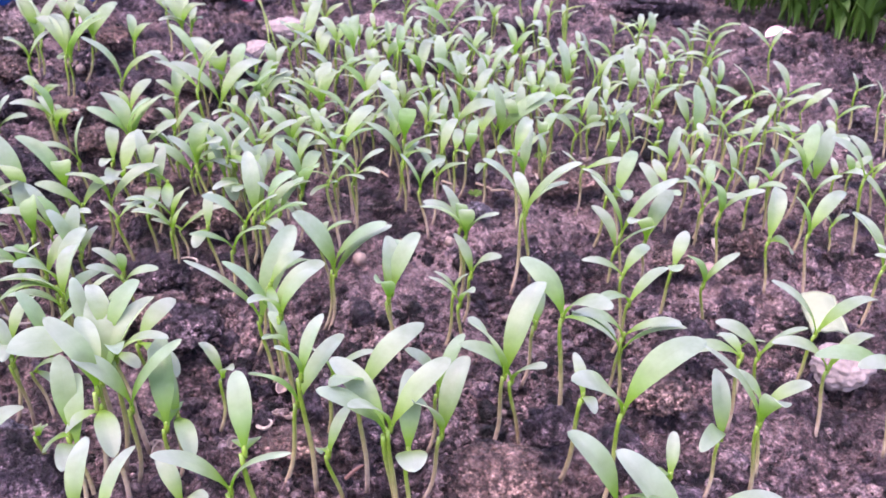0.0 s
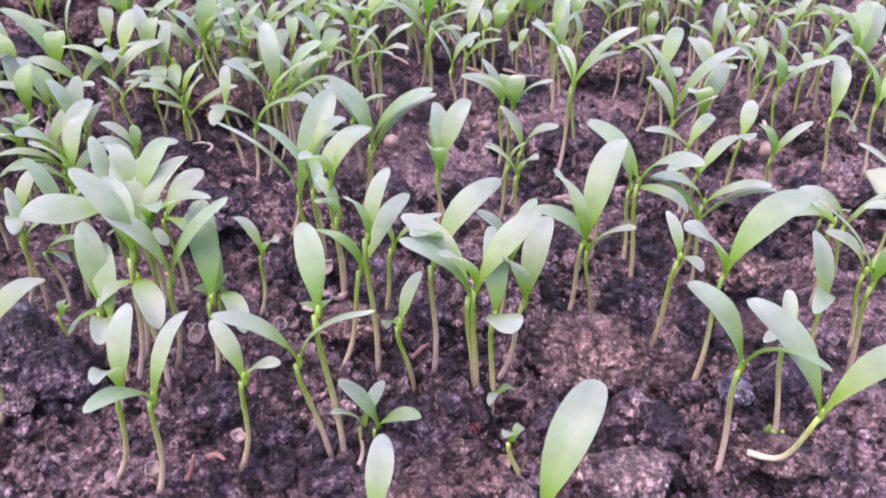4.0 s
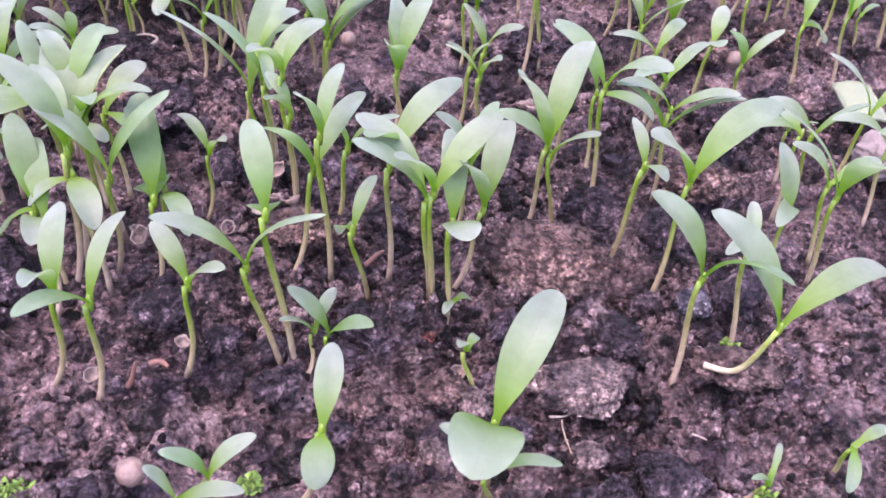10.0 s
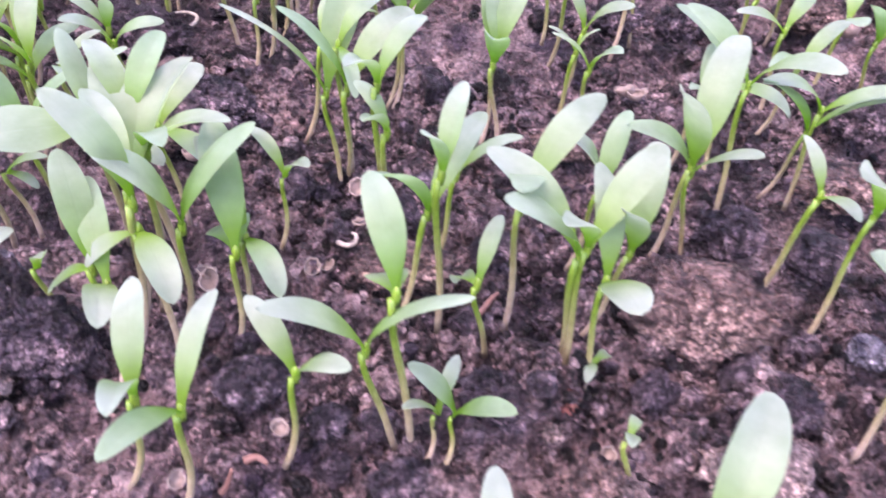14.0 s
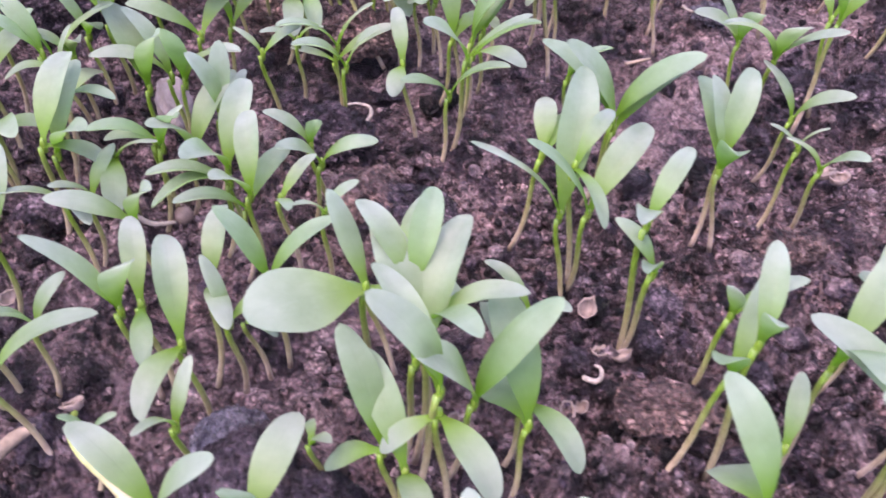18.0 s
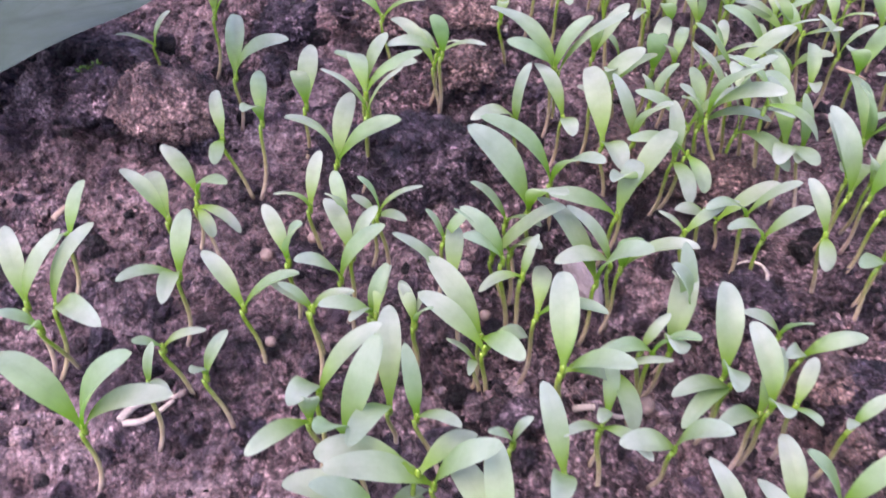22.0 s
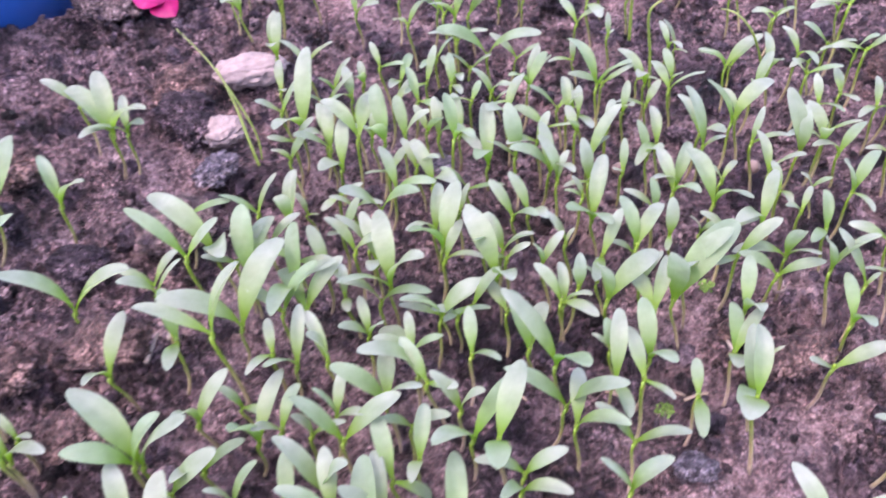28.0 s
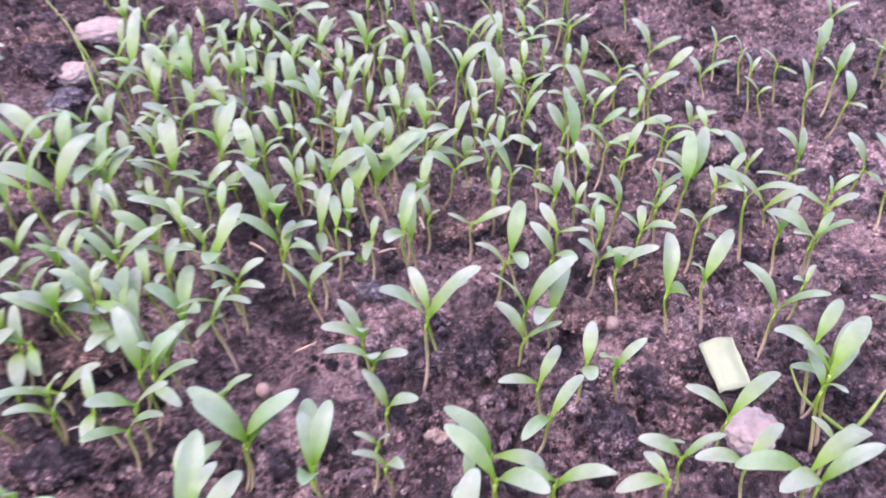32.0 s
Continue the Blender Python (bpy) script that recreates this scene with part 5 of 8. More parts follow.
seedling(-0.1103, 0.2573, 16.2, 2.5, -2.7, (-78, 22, 16.2, 0.26, 0.28), (32, 13, 16.2, 0.31, 0.41))
seedling(0.0957, 0.2587, 16.7, -2.6, 1.4, (111, 46, 16.7, 0.27, 0.31), (-123, 60, 16.7, 0.29, 0.28))
seedling(-0.0517, 0.2594, 15.2, -1.9, -0.7, (-21, 51, 16.4, 0.27, 0.26), (35, -29, 16.4, 0.27, 0.37))
seedling(-0.1252, 0.2603, 16.8, -1.3, -2.5, (-59, 52, 23.5, 0.30, 0.21), (171, 50, 23.5, 0.29, 0.24))
seedling(0.1665, 0.2604, 14.9, -1.3, -1.0, (-92, 30, 12.0, 0.31, 0.26), (55, 32, 12.0, 0.27, 0.28))
seedling(0.1655, 0.2607, 13.9, -2.9, -2.4, (-54, 33, 19.2, 0.27, 0.40), (146, 59, 19.2, 0.27, 0.18))
seedling(-0.0789, 0.2607, 6.0, -1.3, 0.2, (84, 31, 15.9, .28), (-77, 13, 10.6, .25, .2))
seedling(-0.0471, 0.2608, 14.0, -0.6, -2.7, (54, 50, 13.6, 0.30, 0.22), (-116, 61, 13.6, 0.28, 0.17))
seedling(-0.1681, 0.2613, 16.3, 2.8, -1.2, (-9, 26, 11.8, 0.29, 0.29), (-131, 68, 11.8, 0.29, 0.21))
seedling(-0.1053, 0.2626, 13.6, 2.9, 0.6, (50, 27, 19.4, 0.29, 0.26), (-140, 48, 19.4, 0.26, 0.34))
seedling(0.1553, 0.2630, 15.2, -1.4, 1.3, (52, 33, 16.3, 0.25, 0.36), (-96, 57, 16.3, 0.26, 0.21))
seedling(-0.1714, 0.2636, 16.4, -1.1, 1.1, (16, 31, 13.2, 0.26, 0.28), (-131, 50, 13.2, 0.25, 0.23))
seedling(-0.1566, 0.2638, 16.1, -1.5, -1.6, (-88, 70, 11.3, 0.27, 0.21), (85, 31, 11.3, 0.27, 0.36))
seedling(-0.2282, 0.2640, 15.2, 4.8, 2.3, (14, 27, 13.1, 0.30, 0.26), (179, 35, 13.1, 0.27, 0.24))
seedling(-0.0326, 0.2643, 21.0, -0.5, 0.1, (72, 53, 12.3), (95, 22, 3.4, .5), (-128, -18, 6.9, .5))
seedling(-0.1605, 0.2649, 11.9, 1.7, 0.1, (-76, 51, 7.8, 0.29, 0.29), (121, 15, 7.8, 0.31, 0.41))
seedling(0.0896, 0.2658, 15.9, -0.3, 0.1, (-92, 55, 14.9, 0.28, 0.28), (122, 32, 14.9, 0.29, 0.40))
seedling(-0.2038, 0.2690, 14.2, 0.6, 0.2, (-42, 24, 16.3, 0.25, 0.26), (-19, 5, 16.3, 0.30, 0.36))
seedling(0.0589, 0.2702, 18.2, -0.3, 0.1, (-65, 37, 12.3, 0.25, 0.33), (73, -27, 7.8, 0.40, 0.39))
seedling(-0.1176, 0.2710, 14.4, -1.0, -1.7, (-68, 43, 23.0, 0.27, 0.31), (156, 48, 23.0, 0.27, 0.26))
seedling(0.1260, 0.2710, 17.2, 1.7, 1.3, (-91, 45, 12.6, 0.29, 0.21), (118, 55, 12.6, 0.28, 0.24))
seedling(-0.0438, 0.2711, 14.2, 1.3, 0.8, (11, 20, 20.3, 0.25, 0.39), (-95, 67, 20.3, 0.30, 0.25), (149, 49, 20.3, 0.29, 0.25))
seedling(-0.0873, 0.2722, 16.9, 1.1, -0.2, (167, -24, 10.0, 0.42, 0.35), (-79, 16, 14.9, 0.29, 0.38))
seedling(0.1393, 0.2723, 6.5, -1.1, 0.9, (-77, 38, 7.8, 0.27, 0.29), (66, 22, 7.8, 0.29, 0.37))
seedling(0.1481, 0.2723, 24.3, -3.0, 2.5, (-78, 43, 19.1, 0.28, 0.24), (145, 41, 19.1, 0.27, 0.29))
seedling(-0.1955, 0.2725, 13.7, -1.9, 0.1, (126, -13, 11.6, 0.28, 0.47), (152, -29, 7.8, 0.40, 0.34))
seedling(0.1783, 0.2726, 16.0, 0.0, 0.0, (-63, 29, 16.9, .2, .1), (92, 27, 11.8, .3))
seedling(-0.0598, 0.2727, 15.0, -1.4, 0.4, (7, 20, 22.8, 0.27, 0.36), (-143, 23, 14.6, 0.36, 0.37), (-179, 26, 14.6, 0.36, 0.28))
seedling(0.0772, 0.2728, 14.4, -0.8, 0.3, (-45, 51, 15.0, 0.28, 0.32), (165, 37, 15.0, 0.29, 0.32))
seedling(-0.0921, 0.2730, 15.1, 3.0, -1.1, (4, 56, 14.2, 0.28, 0.29), (180, -7, 12.8, 0.40, 0.48))
seedling(-0.0557, 0.2732, 13.8, -1.0, 0.3, (7, 56, 13.5, 0.27, 0.31), (-145, 24, 13.5, 0.31, 0.29))
seedling(0.1073, 0.2736, 16.4, 0.9, 1.6, (23, 10, 12.8, 0.28, 0.31), (-81, 50, 12.8, 0.27, 0.23), (130, 31, 12.8, 0.29, 0.38))
seedling(-0.0681, 0.2740, 20.5, -10.4, 7.5, (141, 62, 20.6, 0.32, 0.23), (134, 41, 20.6, 0.29, 0.32))
seedling(-0.0034, 0.2748, 14.2, -0.2, 0.2, (-68, 58, 14.2, 0.26, 0.26), (95, 56, 14.2, 0.28, 0.28))
seedling(-0.0642, 0.2752, 25.9, -2.8, 2.1, (120, -26, 14.7, 0.33, 0.42), (-64, 45, 15.0, 0.29, 0.36))
seedling(-0.2009, 0.2753, 14.3, 3.5, 0.9, (-34, 27, 14.5, 0.31, 0.37), (133, 39, 14.5, 0.28, 0.39))
seedling(-0.0309, 0.2762, 15.3, -0.9, 0.5, (131, 26, 14.6, 0.28, 0.33), (-117, 27, 14.6, 0.25, 0.32))
seedling(0.0923, 0.2775, 16.2, 1.5, -0.9, (18, 34, 11.7, 0.30, 0.37), (-94, 50, 11.7, 0.30, 0.33))
seedling(0.0635, 0.2787, 13.9, 0.1, -0.0, (28, 33, 19.8, 0.30, 0.32), (177, 21, 12.7, 0.50, 0.42))
seedling(-0.0251, 0.2793, 14.3, -1.1, 1.6, (125, 31, 13.0, 0.28, 0.41), (-133, 48, 13.0, 0.26, 0.35))
seedling(0.2082, 0.2801, 16.0, 0.0, 0.0, (32, 67, 10.9, .3), (-35, 58, 21.0, .25))
seedling(-0.0555, 0.2802, 13.7, -1.8, 1.0, (5, 21, 17.0, 0.28, 0.31), (-70, 62, 17.0, 0.29, 0.16))
seedling(0.1845, 0.2805, 16.0, 0.0, 0.0, (-8, 66, 7.6, .28), (87, 36, 11.9, .26))
seedling(-0.1006, 0.2806, 14.2, -2.9, -0.1, (3, 23, 22.0, 0.30, 0.34), (179, 17, 14.1, 0.42, 0.41))
seedling(-0.0959, 0.2815, 13.6, 0.5, -0.1, (-27, 54, 17.4, 0.25, 0.20), (145, 63, 17.4, 0.30, 0.27))
seedling(-0.0703, 0.2818, 14.7, 0.5, -0.2, (158, 2, 17.1, 0.33, 0.45), (-63, 68, 17.4, 0.26, 0.20))
seedling(-0.0778, 0.2825, 16.0, -1.3, 0.4, (120, 22, 16.6, 0.28, 0.43), (-103, 59, 16.6, 0.30, 0.25))
seedling(0.0312, 0.2826, 23.2, -2.6, 2.8, (23, 31, 16.7, 0.30, 0.42), (-138, 24, 10.7, 0.60, 0.29))
seedling(0.0823, 0.2826, 15.9, -0.8, 0.1, (348, 19, 12.9, 0.32, 0.08), (125, 22, 10.7, 0.27, 0.16))
seedling(-0.0268, 0.2828, 17.1, 1.8, 0.4, (-78, 32, 13.0, 0.29, 0.39), (99, 46, 13.0, 0.29, 0.30))
seedling(-0.0801, 0.2833, 15.0, -1.2, 0.4, (-69, 32, 16.7, 0.28, 0.27), (92, 39, 16.7, 0.27, 0.34))
seedling(-0.1675, 0.2835, 13.8, 1.6, -2.6, (-98, 56, 18.5, 0.27, 0.31), (16, 25, 18.5, 0.27, 0.31), (89, 36, 18.5, 0.28, 0.28))
seedling(-0.0653, 0.2835, 18.7, -1.7, 0.3, (1, 21, 15.3, 0.30, 0.33), (162, 31, 15.3, 0.27, 0.24))
seedling(0.0012, 0.2847, 13.5, 0.8, 2.5, (120, 37, 14.4, 0.34, 0.19), (312, 39, 13.4, 0.32, 0.22))
seedling(0.1208, 0.2858, 17.7, -2.5, -0.8, (253, 38, 9.7, 0.32, 0.14), (77, 49, 10.5, 0.34, 0.19))
seedling(0.0956, 0.2874, 16.0, 0.0, 0.0, (-62, 31, 7.5), (51, 63, 7.4))
seedling(-0.0301, 0.2875, 25.8, 0.3, -0.1, (34, 28, 18.6, 0.30, 0.31), (-164, 30, 11.9, 0.50, 0.35))
seedling(-0.0746, 0.2878, 14.1, -1.8, 1.1, (-120, 48, 13.8, 0.28, 0.27), (4, 31, 13.8, 0.29, 0.34))
seedling(-0.1610, 0.2882, 20.8, 3.0, 0.2, (98, 57, 15.6, 0.29, 0.24), (-78, 51, 15.6, 0.28, 0.30))
seedling(0.1682, 0.2896, 6.0, -1.5, 0.4, (-56, 40, 21.0, .26, .2), (93, 26, 16.8, .28, .2))
seedling(-0.1606, 0.2899, 24.9, 2.6, 0.1, (-7, 2, 16.8, 0.30, 0.38), (86, 38, 16.8, 0.26, 0.34))
seedling(-0.0522, 0.2901, 15.7, -1.0, 0.3, (-5, 21, 16.4, 0.27, 0.33), (107, -40, 10.5, 0.35, 0.30))
seedling(0.2043, 0.2904, 16.0, 0.0, 0.0, (-43, 54, 16.3, .3), (148, -16, 8.8, .34))
seedling(-0.1860, 0.2906, 17.5, 3.5, 2.2, (0, 23, 14.6, 0.28, 0.45), (-164, 48, 14.6, 0.29, 0.34))
seedling(-0.0666, 0.2908, 15.1, -1.3, 0.5, (-47, 46, 18.5, 0.30, 0.21), (124, 66, 18.5, 0.25, 0.22))
seedling(0.1068, 0.2908, 16.0, 0.0, 0.0, (-29, 61, 12.5, .36), (-68, 18, 11.9, 0.28, .2))
seedling(0.1454, 0.2912, 17.4, -1.5, -0.4, (157, 27, 13.3, 0.28, 0.20), (11, 20, 9.7, 0.31, 0.11))
seedling(-0.1911, 0.2915, 15.3, -0.8, -0.3, (-5, 32, 12.3, 0.30, 0.28), (-166, -7, 7.9, 0.45, 0.37))
seedling(0.0347, 0.2915, 13.8, -1.9, 1.2, (14, 57, 17.7, 0.27, 0.20), (-134, 42, 17.7, 0.28, 0.30))
seedling(0.0187, 0.2928, 15.7, 1.0, 0.8, (200, 9, 12.6, 0.29, 0.22), (20, 10, 10.5, 0.30, 0.18))
seedling(-0.0084, 0.2929, 15.1, -1.2, 0.8, (19, 15, 14.9, 0.30, 0.40), (130, 35, 14.9, 0.30, 0.40))
seedling(-0.1210, 0.2930, 13.6, -1.0, -1.2, (55, 77, 16.7, 0.28, 0.20), (-119, 30, 16.7, 0.27, 0.41))
seedling(-0.1129, 0.2932, 14.0, 2.6, -1.4, (-15, 23, 17.1, 0.29, 0.40), (-178, 18, 10.9, 0.40, 0.35))
seedling(0.1768, 0.2946, 16.0, 0.0, 0.0, (-73, 7, 12.6, .24, .12), (93, 26, 6.1))
seedling(-0.0888, 0.2947, 14.6, 0.6, -1.6, (-119, 68, 12.6, 0.26, 0.19), (63, 51, 12.6, 0.31, 0.25))
seedling(-0.0486, 0.2955, 16.3, 2.0, -2.5, (19, 25, 13.5, 0.30, 0.33), (-158, 29, 8.6, 0.40, 0.43))
seedling(0.1244, 0.2956, 16.0, 0.0, 0.0, (-32, 60, 8.9), (89, 34, 11.2))
seedling(0.0930, 0.2957, 16.0, 0.0, 0.0, (-43, 53, 11.4, .3), (61, 60, 8.6))
seedling(0.1322, 0.2962, 15.2, 1.9, -1.7, (24, 38, 22.4, 0.26, 0.25), (-95, 48, 22.4, 0.28, 0.33))
seedling(-0.0337, 0.2968, 16.8, -0.0, -1.9, (-127, 46, 18.7, 0.31, 0.31), (53, 23, 18.7, 0.29, 0.36))
seedling(0.0545, 0.2972, 16.1, -0.1, -2.9, (262, 41, 11.5, 0.29, 0.08), (88, 17, 14.8, 0.27, 0.09))
seedling(0.0080, 0.2973, 18.2, 0.9, 2.7, (157, 16, 9.7, 0.27, 0.13), (6, 10, 14.9, 0.29, 0.12))
seedling(-0.1013, 0.2977, 16.0, 0.0, 0.0, (80, 42, 16.6, .3), (-68, 24, 4.7, .4))
seedling(0.1548, 0.3006, 15.1, -0.7, -0.8, (226, 51, 13.8, 0.29, 0.20), (60, 31, 11.7, 0.32, 0.14))
seedling(0.0870, 0.3008, 16.0, 0.0, 0.0, (-64, 26, 9.9, .28), (29, 67, 13.3))
seedling(0.0412, 0.3009, 16.0, 0.0, 0.0, (-32, 60, 9.4, .4), (87, 36, 4.5))
seedling(-0.1748, 0.3012, 16.8, 2.7, -3.0, (8, 23, 17.6, 0.30, 0.30), (-173, 63, 17.6, 0.26, 0.19))
seedling(-0.0122, 0.3017, 13.8, 2.3, -1.5, (-66, 39, 19.3, 0.27, 0.32), (117, 45, 19.3, 0.30, 0.32))
seedling(0.0338, 0.3023, 15.2, -0.2, 1.4, (22, 17, 14.4, 0.28, 0.45), (-156, 32, 9.2, 0.50, 0.29), (53, 29, 14.4, 0.27, 0.36))
seedling(-0.0955, 0.3027, 15.4, 1.2, 0.1, (82, 33, 12.7, 0.30, 0.26), (-143, 45, 12.7, 0.30, 0.27))
seedling(-0.0483, 0.3030, 14.1, 2.0, 0.8, (105, 31, 10.8, 0.28, 0.42), (-100, 45, 10.8, 0.29, 0.22))
seedling(-0.0624, 0.3033, 16.0, 0.0, 0.0, (-56, 43, 17.0, .28), (83, 38, 18.6, 0.28, .2))
seedling(0.0655, 0.3042, 15.9, 0.3, 1.1, (20, 21, 14.4, 0.25, 0.38), (-163, 47, 14.4, 0.28, 0.34))
seedling(-0.1110, 0.3059, 16.6, 1.6, 1.0, (-93, 40, 17.0, 0.31, 0.31), (76, 56, 17.0, 0.31, 0.26))
seedling(0.0014, 0.3060, 14.2, 2.4, -1.6, (21, 31, 18.2, 0.25, 0.37), (-176, 6, 11.6, 0.35, 0.36))
seedling(-0.0347, 0.3060, 16.8, 0.1, -2.9, (-43, 48, 12.8, 0.30, 0.26), (127, 61, 12.8, 0.31, 0.26))
seedling(0.0115, 0.3068, 13.8, 2.5, 1.4, (11, 29, 16.4, 0.30, 0.35), (176, 49, 16.4, 0.30, 0.33))
seedling(0.1711, 0.3076, 12.5, -3.1, 0.8, (-51, 46, 17.8, .28), (76, 50, 9.0, .25))
seedling(-0.0072, 0.3081, 18.4, -2.5, 1.5, (-43, 50, 24.1, 0.29, 0.27), (174, 49, 24.1, 0.27, 0.21))
seedling(-0.0779, 0.3082, 15.9, 1.6, 1.5, (30, 23, 11.9, 0.30, 0.38), (-129, 51, 11.9, 0.29, 0.19))
seedling(-0.1581, 0.3084, 14.9, 1.6, 1.1, (-109, 54, 14.0, 0.30, 0.21), (99, 28, 14.0, 0.27, 0.29), (70, 65, 14.0, 0.31, 0.25))
seedling(0.1476, 0.3094, 7.5, -1.1, 0.3, (35, 67, 20.7, .32), (-57, 39, 15.6, 0.28, .2))
seedling(-0.1086, 0.3098, 14.8, 0.6, -2.1, (-40, 26, 25.6, 0.30, 0.34), (108, 53, 25.2, 0.28, 0.25))
seedling(-0.0495, 0.3099, 15.3, -1.4, 1.0, (7, -6, 17.4, 0.28, 0.29), (133, 52, 17.4, 0.27, 0.32), (-63, 40, 17.4, 0.29, 0.30))
seedling(0.1941, 0.3101, 10.0, -2.1, 0.5, (-52, 44, 15.7, .28), (14, 68, 12.5, 0.28, .2))
seedling(-0.0720, 0.3103, 14.4, 2.4, -2.4, (-82, 67, 9.5, 0.31, 0.25), (97, 27, 9.5, 0.25, 0.28))
seedling(-0.0661, 0.3104, 15.3, 2.8, 0.4, (20, 26, 12.3, 0.28, 0.32), (131, 38, 12.3, 0.28, 0.23), (-74, 69, 12.3, 0.26, 0.25))
seedling(-0.0400, 0.3117, 18.4, -0.8, 0.3, (140, 32, 11.1, 0.34, 0.12), (339, 24, 13.3, 0.31, 0.19))
seedling(-0.0842, 0.3120, 13.7, 2.1, -3.0, (27, 24, 18.5, 0.26, 0.33), (-152, 64, 18.5, 0.30, 0.20))
seedling(-0.1379, 0.3122, 19.8, 0.4, -0.0, (-145, 73, 14.9, 0.31, 0.20), (-96, 21, 14.9, 0.25, 0.36))
seedling(0.1034, 0.3123, 17.4, -0.4, -1.8, (212, 50, 10.9, 0.33, 0.15), (355, 26, 12.7, 0.33, 0.21))
seedling(0.0054, 0.3125, 16.0, 0.0, 0.0, (-11, 66, 9.2, .4), (-56, 41, 6.8))
seedling(0.1175, 0.3133, 16.0, 0.0, 0.0, (-60, 34, 4.4), (95, 22, 8.0), mat=YELLOW_LEAF)
seedling(0.0754, 0.3157, 16.0, 0.0, 0.0, (-42, 55, 18.5, .2), (82, 42, 5.1))
seedling(-0.0955, 0.3167, 13.9, -0.3, 0.8, (62, 49, 16.3, 0.30, 0.26), (-160, 58, 16.3, 0.25, 0.30))
seedling(0.0869, 0.3168, 14.0, -1.2, 1.4, (-71, 17, 8.7, 0.28, 0.35), (176, 39, 8.7, 0.31, 0.24))
seedling(0.0419, 0.3169, 16.4, -0.4, -2.1, (27, 25, 15.6, 0.27, 0.27), (-165, 48, 15.6, 0.30, 0.25))
seedling(-0.1386, 0.3170, 13.8, -0.2, -0.1, (-38, 25, 17.7, 0.25, 0.36), (122, 36, 17.7, 0.28, 0.38))
seedling(-0.1912, 0.3183, 13.6, 1.5, -1.3, (4, 28, 18.1, 0.28, 0.27), (94, 36, 18.1, 0.26, 0.40))
seedling(-0.0292, 0.3184, 16.6, 1.0, 0.6, (9, 30, 12.7, 0.30, 0.31), (151, 36, 12.7, 0.25, 0.27))
seedling(-0.0441, 0.3190, 14.7, 2.1, -1.1, (-16, -11, 23.0, 0.27, 0.37), (-105, 51, 23.0, 0.29, 0.28))
seedling(0.0200, 0.3198, 17.2, -0.6, -0.0, (33, 22, 16.7, 0.25, 0.28), (-1, -8, 16.7, 0.29, 0.42))
seedling(0.1397, 0.3199, 17.2, -0.1, 1.0, (92, 25, 9.6, 0.28, 0.19), (272, 29, 12.2, 0.31, 0.15))
seedling(0.1234, 0.3207, 16.0, 0.0, 0.0, (62, 59, 12.4, .34), (-67, 20, 8.7))
seedling(-0.0108, 0.3209, 14.7, -2.9, -2.5, (-5, 26, 16.8, 0.31, 0.30), (30, 2, 16.8, 0.29, 0.29))
seedling(0.0683, 0.3212, 17.8, 0.0, -0.0, (115, 58, 16.4, 0.28, 0.20), (-107, 66, 16.4, 0.27, 0.16))
seedling(0.0999, 0.3231, 16.0, 0.0, 0.0, (-62, 30, 5.1, .5), (83, 42, 4.7, .5))
seedling(-0.0857, 0.3236, 9.2, -0.6, 0.0, (-58, 50, 8.7, 0.30, 0.34), (127, 12, 8.7, 0.29, 0.30))
seedling(-0.1396, 0.3239, 15.1, 2.3, -2.4, (-38, 24, 9.4, 0.26, 0.31), (130, 40, 9.4, 0.26, 0.31))
seedling(0.0272, 0.3242, 14.2, -0.4, 0.3, (-144, 73, 25.2, 0.28, 0.20), (61, 28, 28.1, 0.30, 0.29))
seedling(-0.0406, 0.3244, 15.7, -1.4, 0.6, (2, 23, 11.2, 0.27, 0.44), (113, 45, 11.2, 0.26, 0.26), (-74, 28, 11.2, 0.30, 0.25))
seedling(0.0109, 0.3255, 17.2, -1.4, 1.4, (-124, 72, 19.4, 0.26, 0.21), (65, 22, 19.4, 0.30, 0.35))
seedling(0.1168, 0.3258, 16.0, 0.0, 0.0, (-58, 37, 11.9, .3), (97, 18, 12.6, 0.28, .2))
seedling(0.0918, 0.3259, 15.8, -2.0, 2.2, (-64, 24, 12.6, 0.31, 0.31), (-149, 34, 12.6, 0.27, 0.39))
seedling(0.1547, 0.3275, 18.7, 2.9, -2.4, (170, 17, 9.5, 0.32, 0.10), (8, 12, 13.0, 0.26, 0.18))
seedling(0.0537, 0.3286, 14.0, 2.9, -2.7, (-63, 33, 13.1, 0.28, 0.34), (114, 35, 13.1, 0.26, 0.25))
seedling(-0.0610, 0.3288, 14.8, -2.4, -1.0, (-117, 74, 14.9, 0.30, 0.18), (-15, 27, 14.9, 0.25, 0.33))
seedling(-0.0008, 0.3292, 15.8, -0.5, 1.9, (-22, 25, 12.9, 0.27, 0.39), (149, 19, 12.9, 0.30, 0.30))
seedling(-0.0707, 0.3294, 14.7, -0.4, -0.8, (13, 31, 16.0, 0.24, 0.26), (-141, 48, 16.0, 0.28, 0.25))
seedling(0.1077, 0.3296, 13.3, -2.0, 0.5, (-14, 65, 21.0, .34, .03), (99, 14, 8.1, .34))
seedling(0.0347, 0.3299, 16.4, -2.2, 0.3, (80, 47, 18.2, 0.28, 0.33), (-150, 54, 18.2, 0.29, 0.28))
seedling(0.2230, 0.3299, 16.0, 0.0, 0.0, (-13, 66, 13.2, .34), (123, -7, 8.2, .3))
seedling(-0.0023, 0.3303, 13.9, 2.4, 1.9, (8, 31, 11.5, 0.29, 0.31), (142, 47, 11.5, 0.27, 0.27))
seedling(0.1445, 0.3317, 16.0, 0.0, 0.0, (-64, 27, 8.5), (104, 0, 10.7))
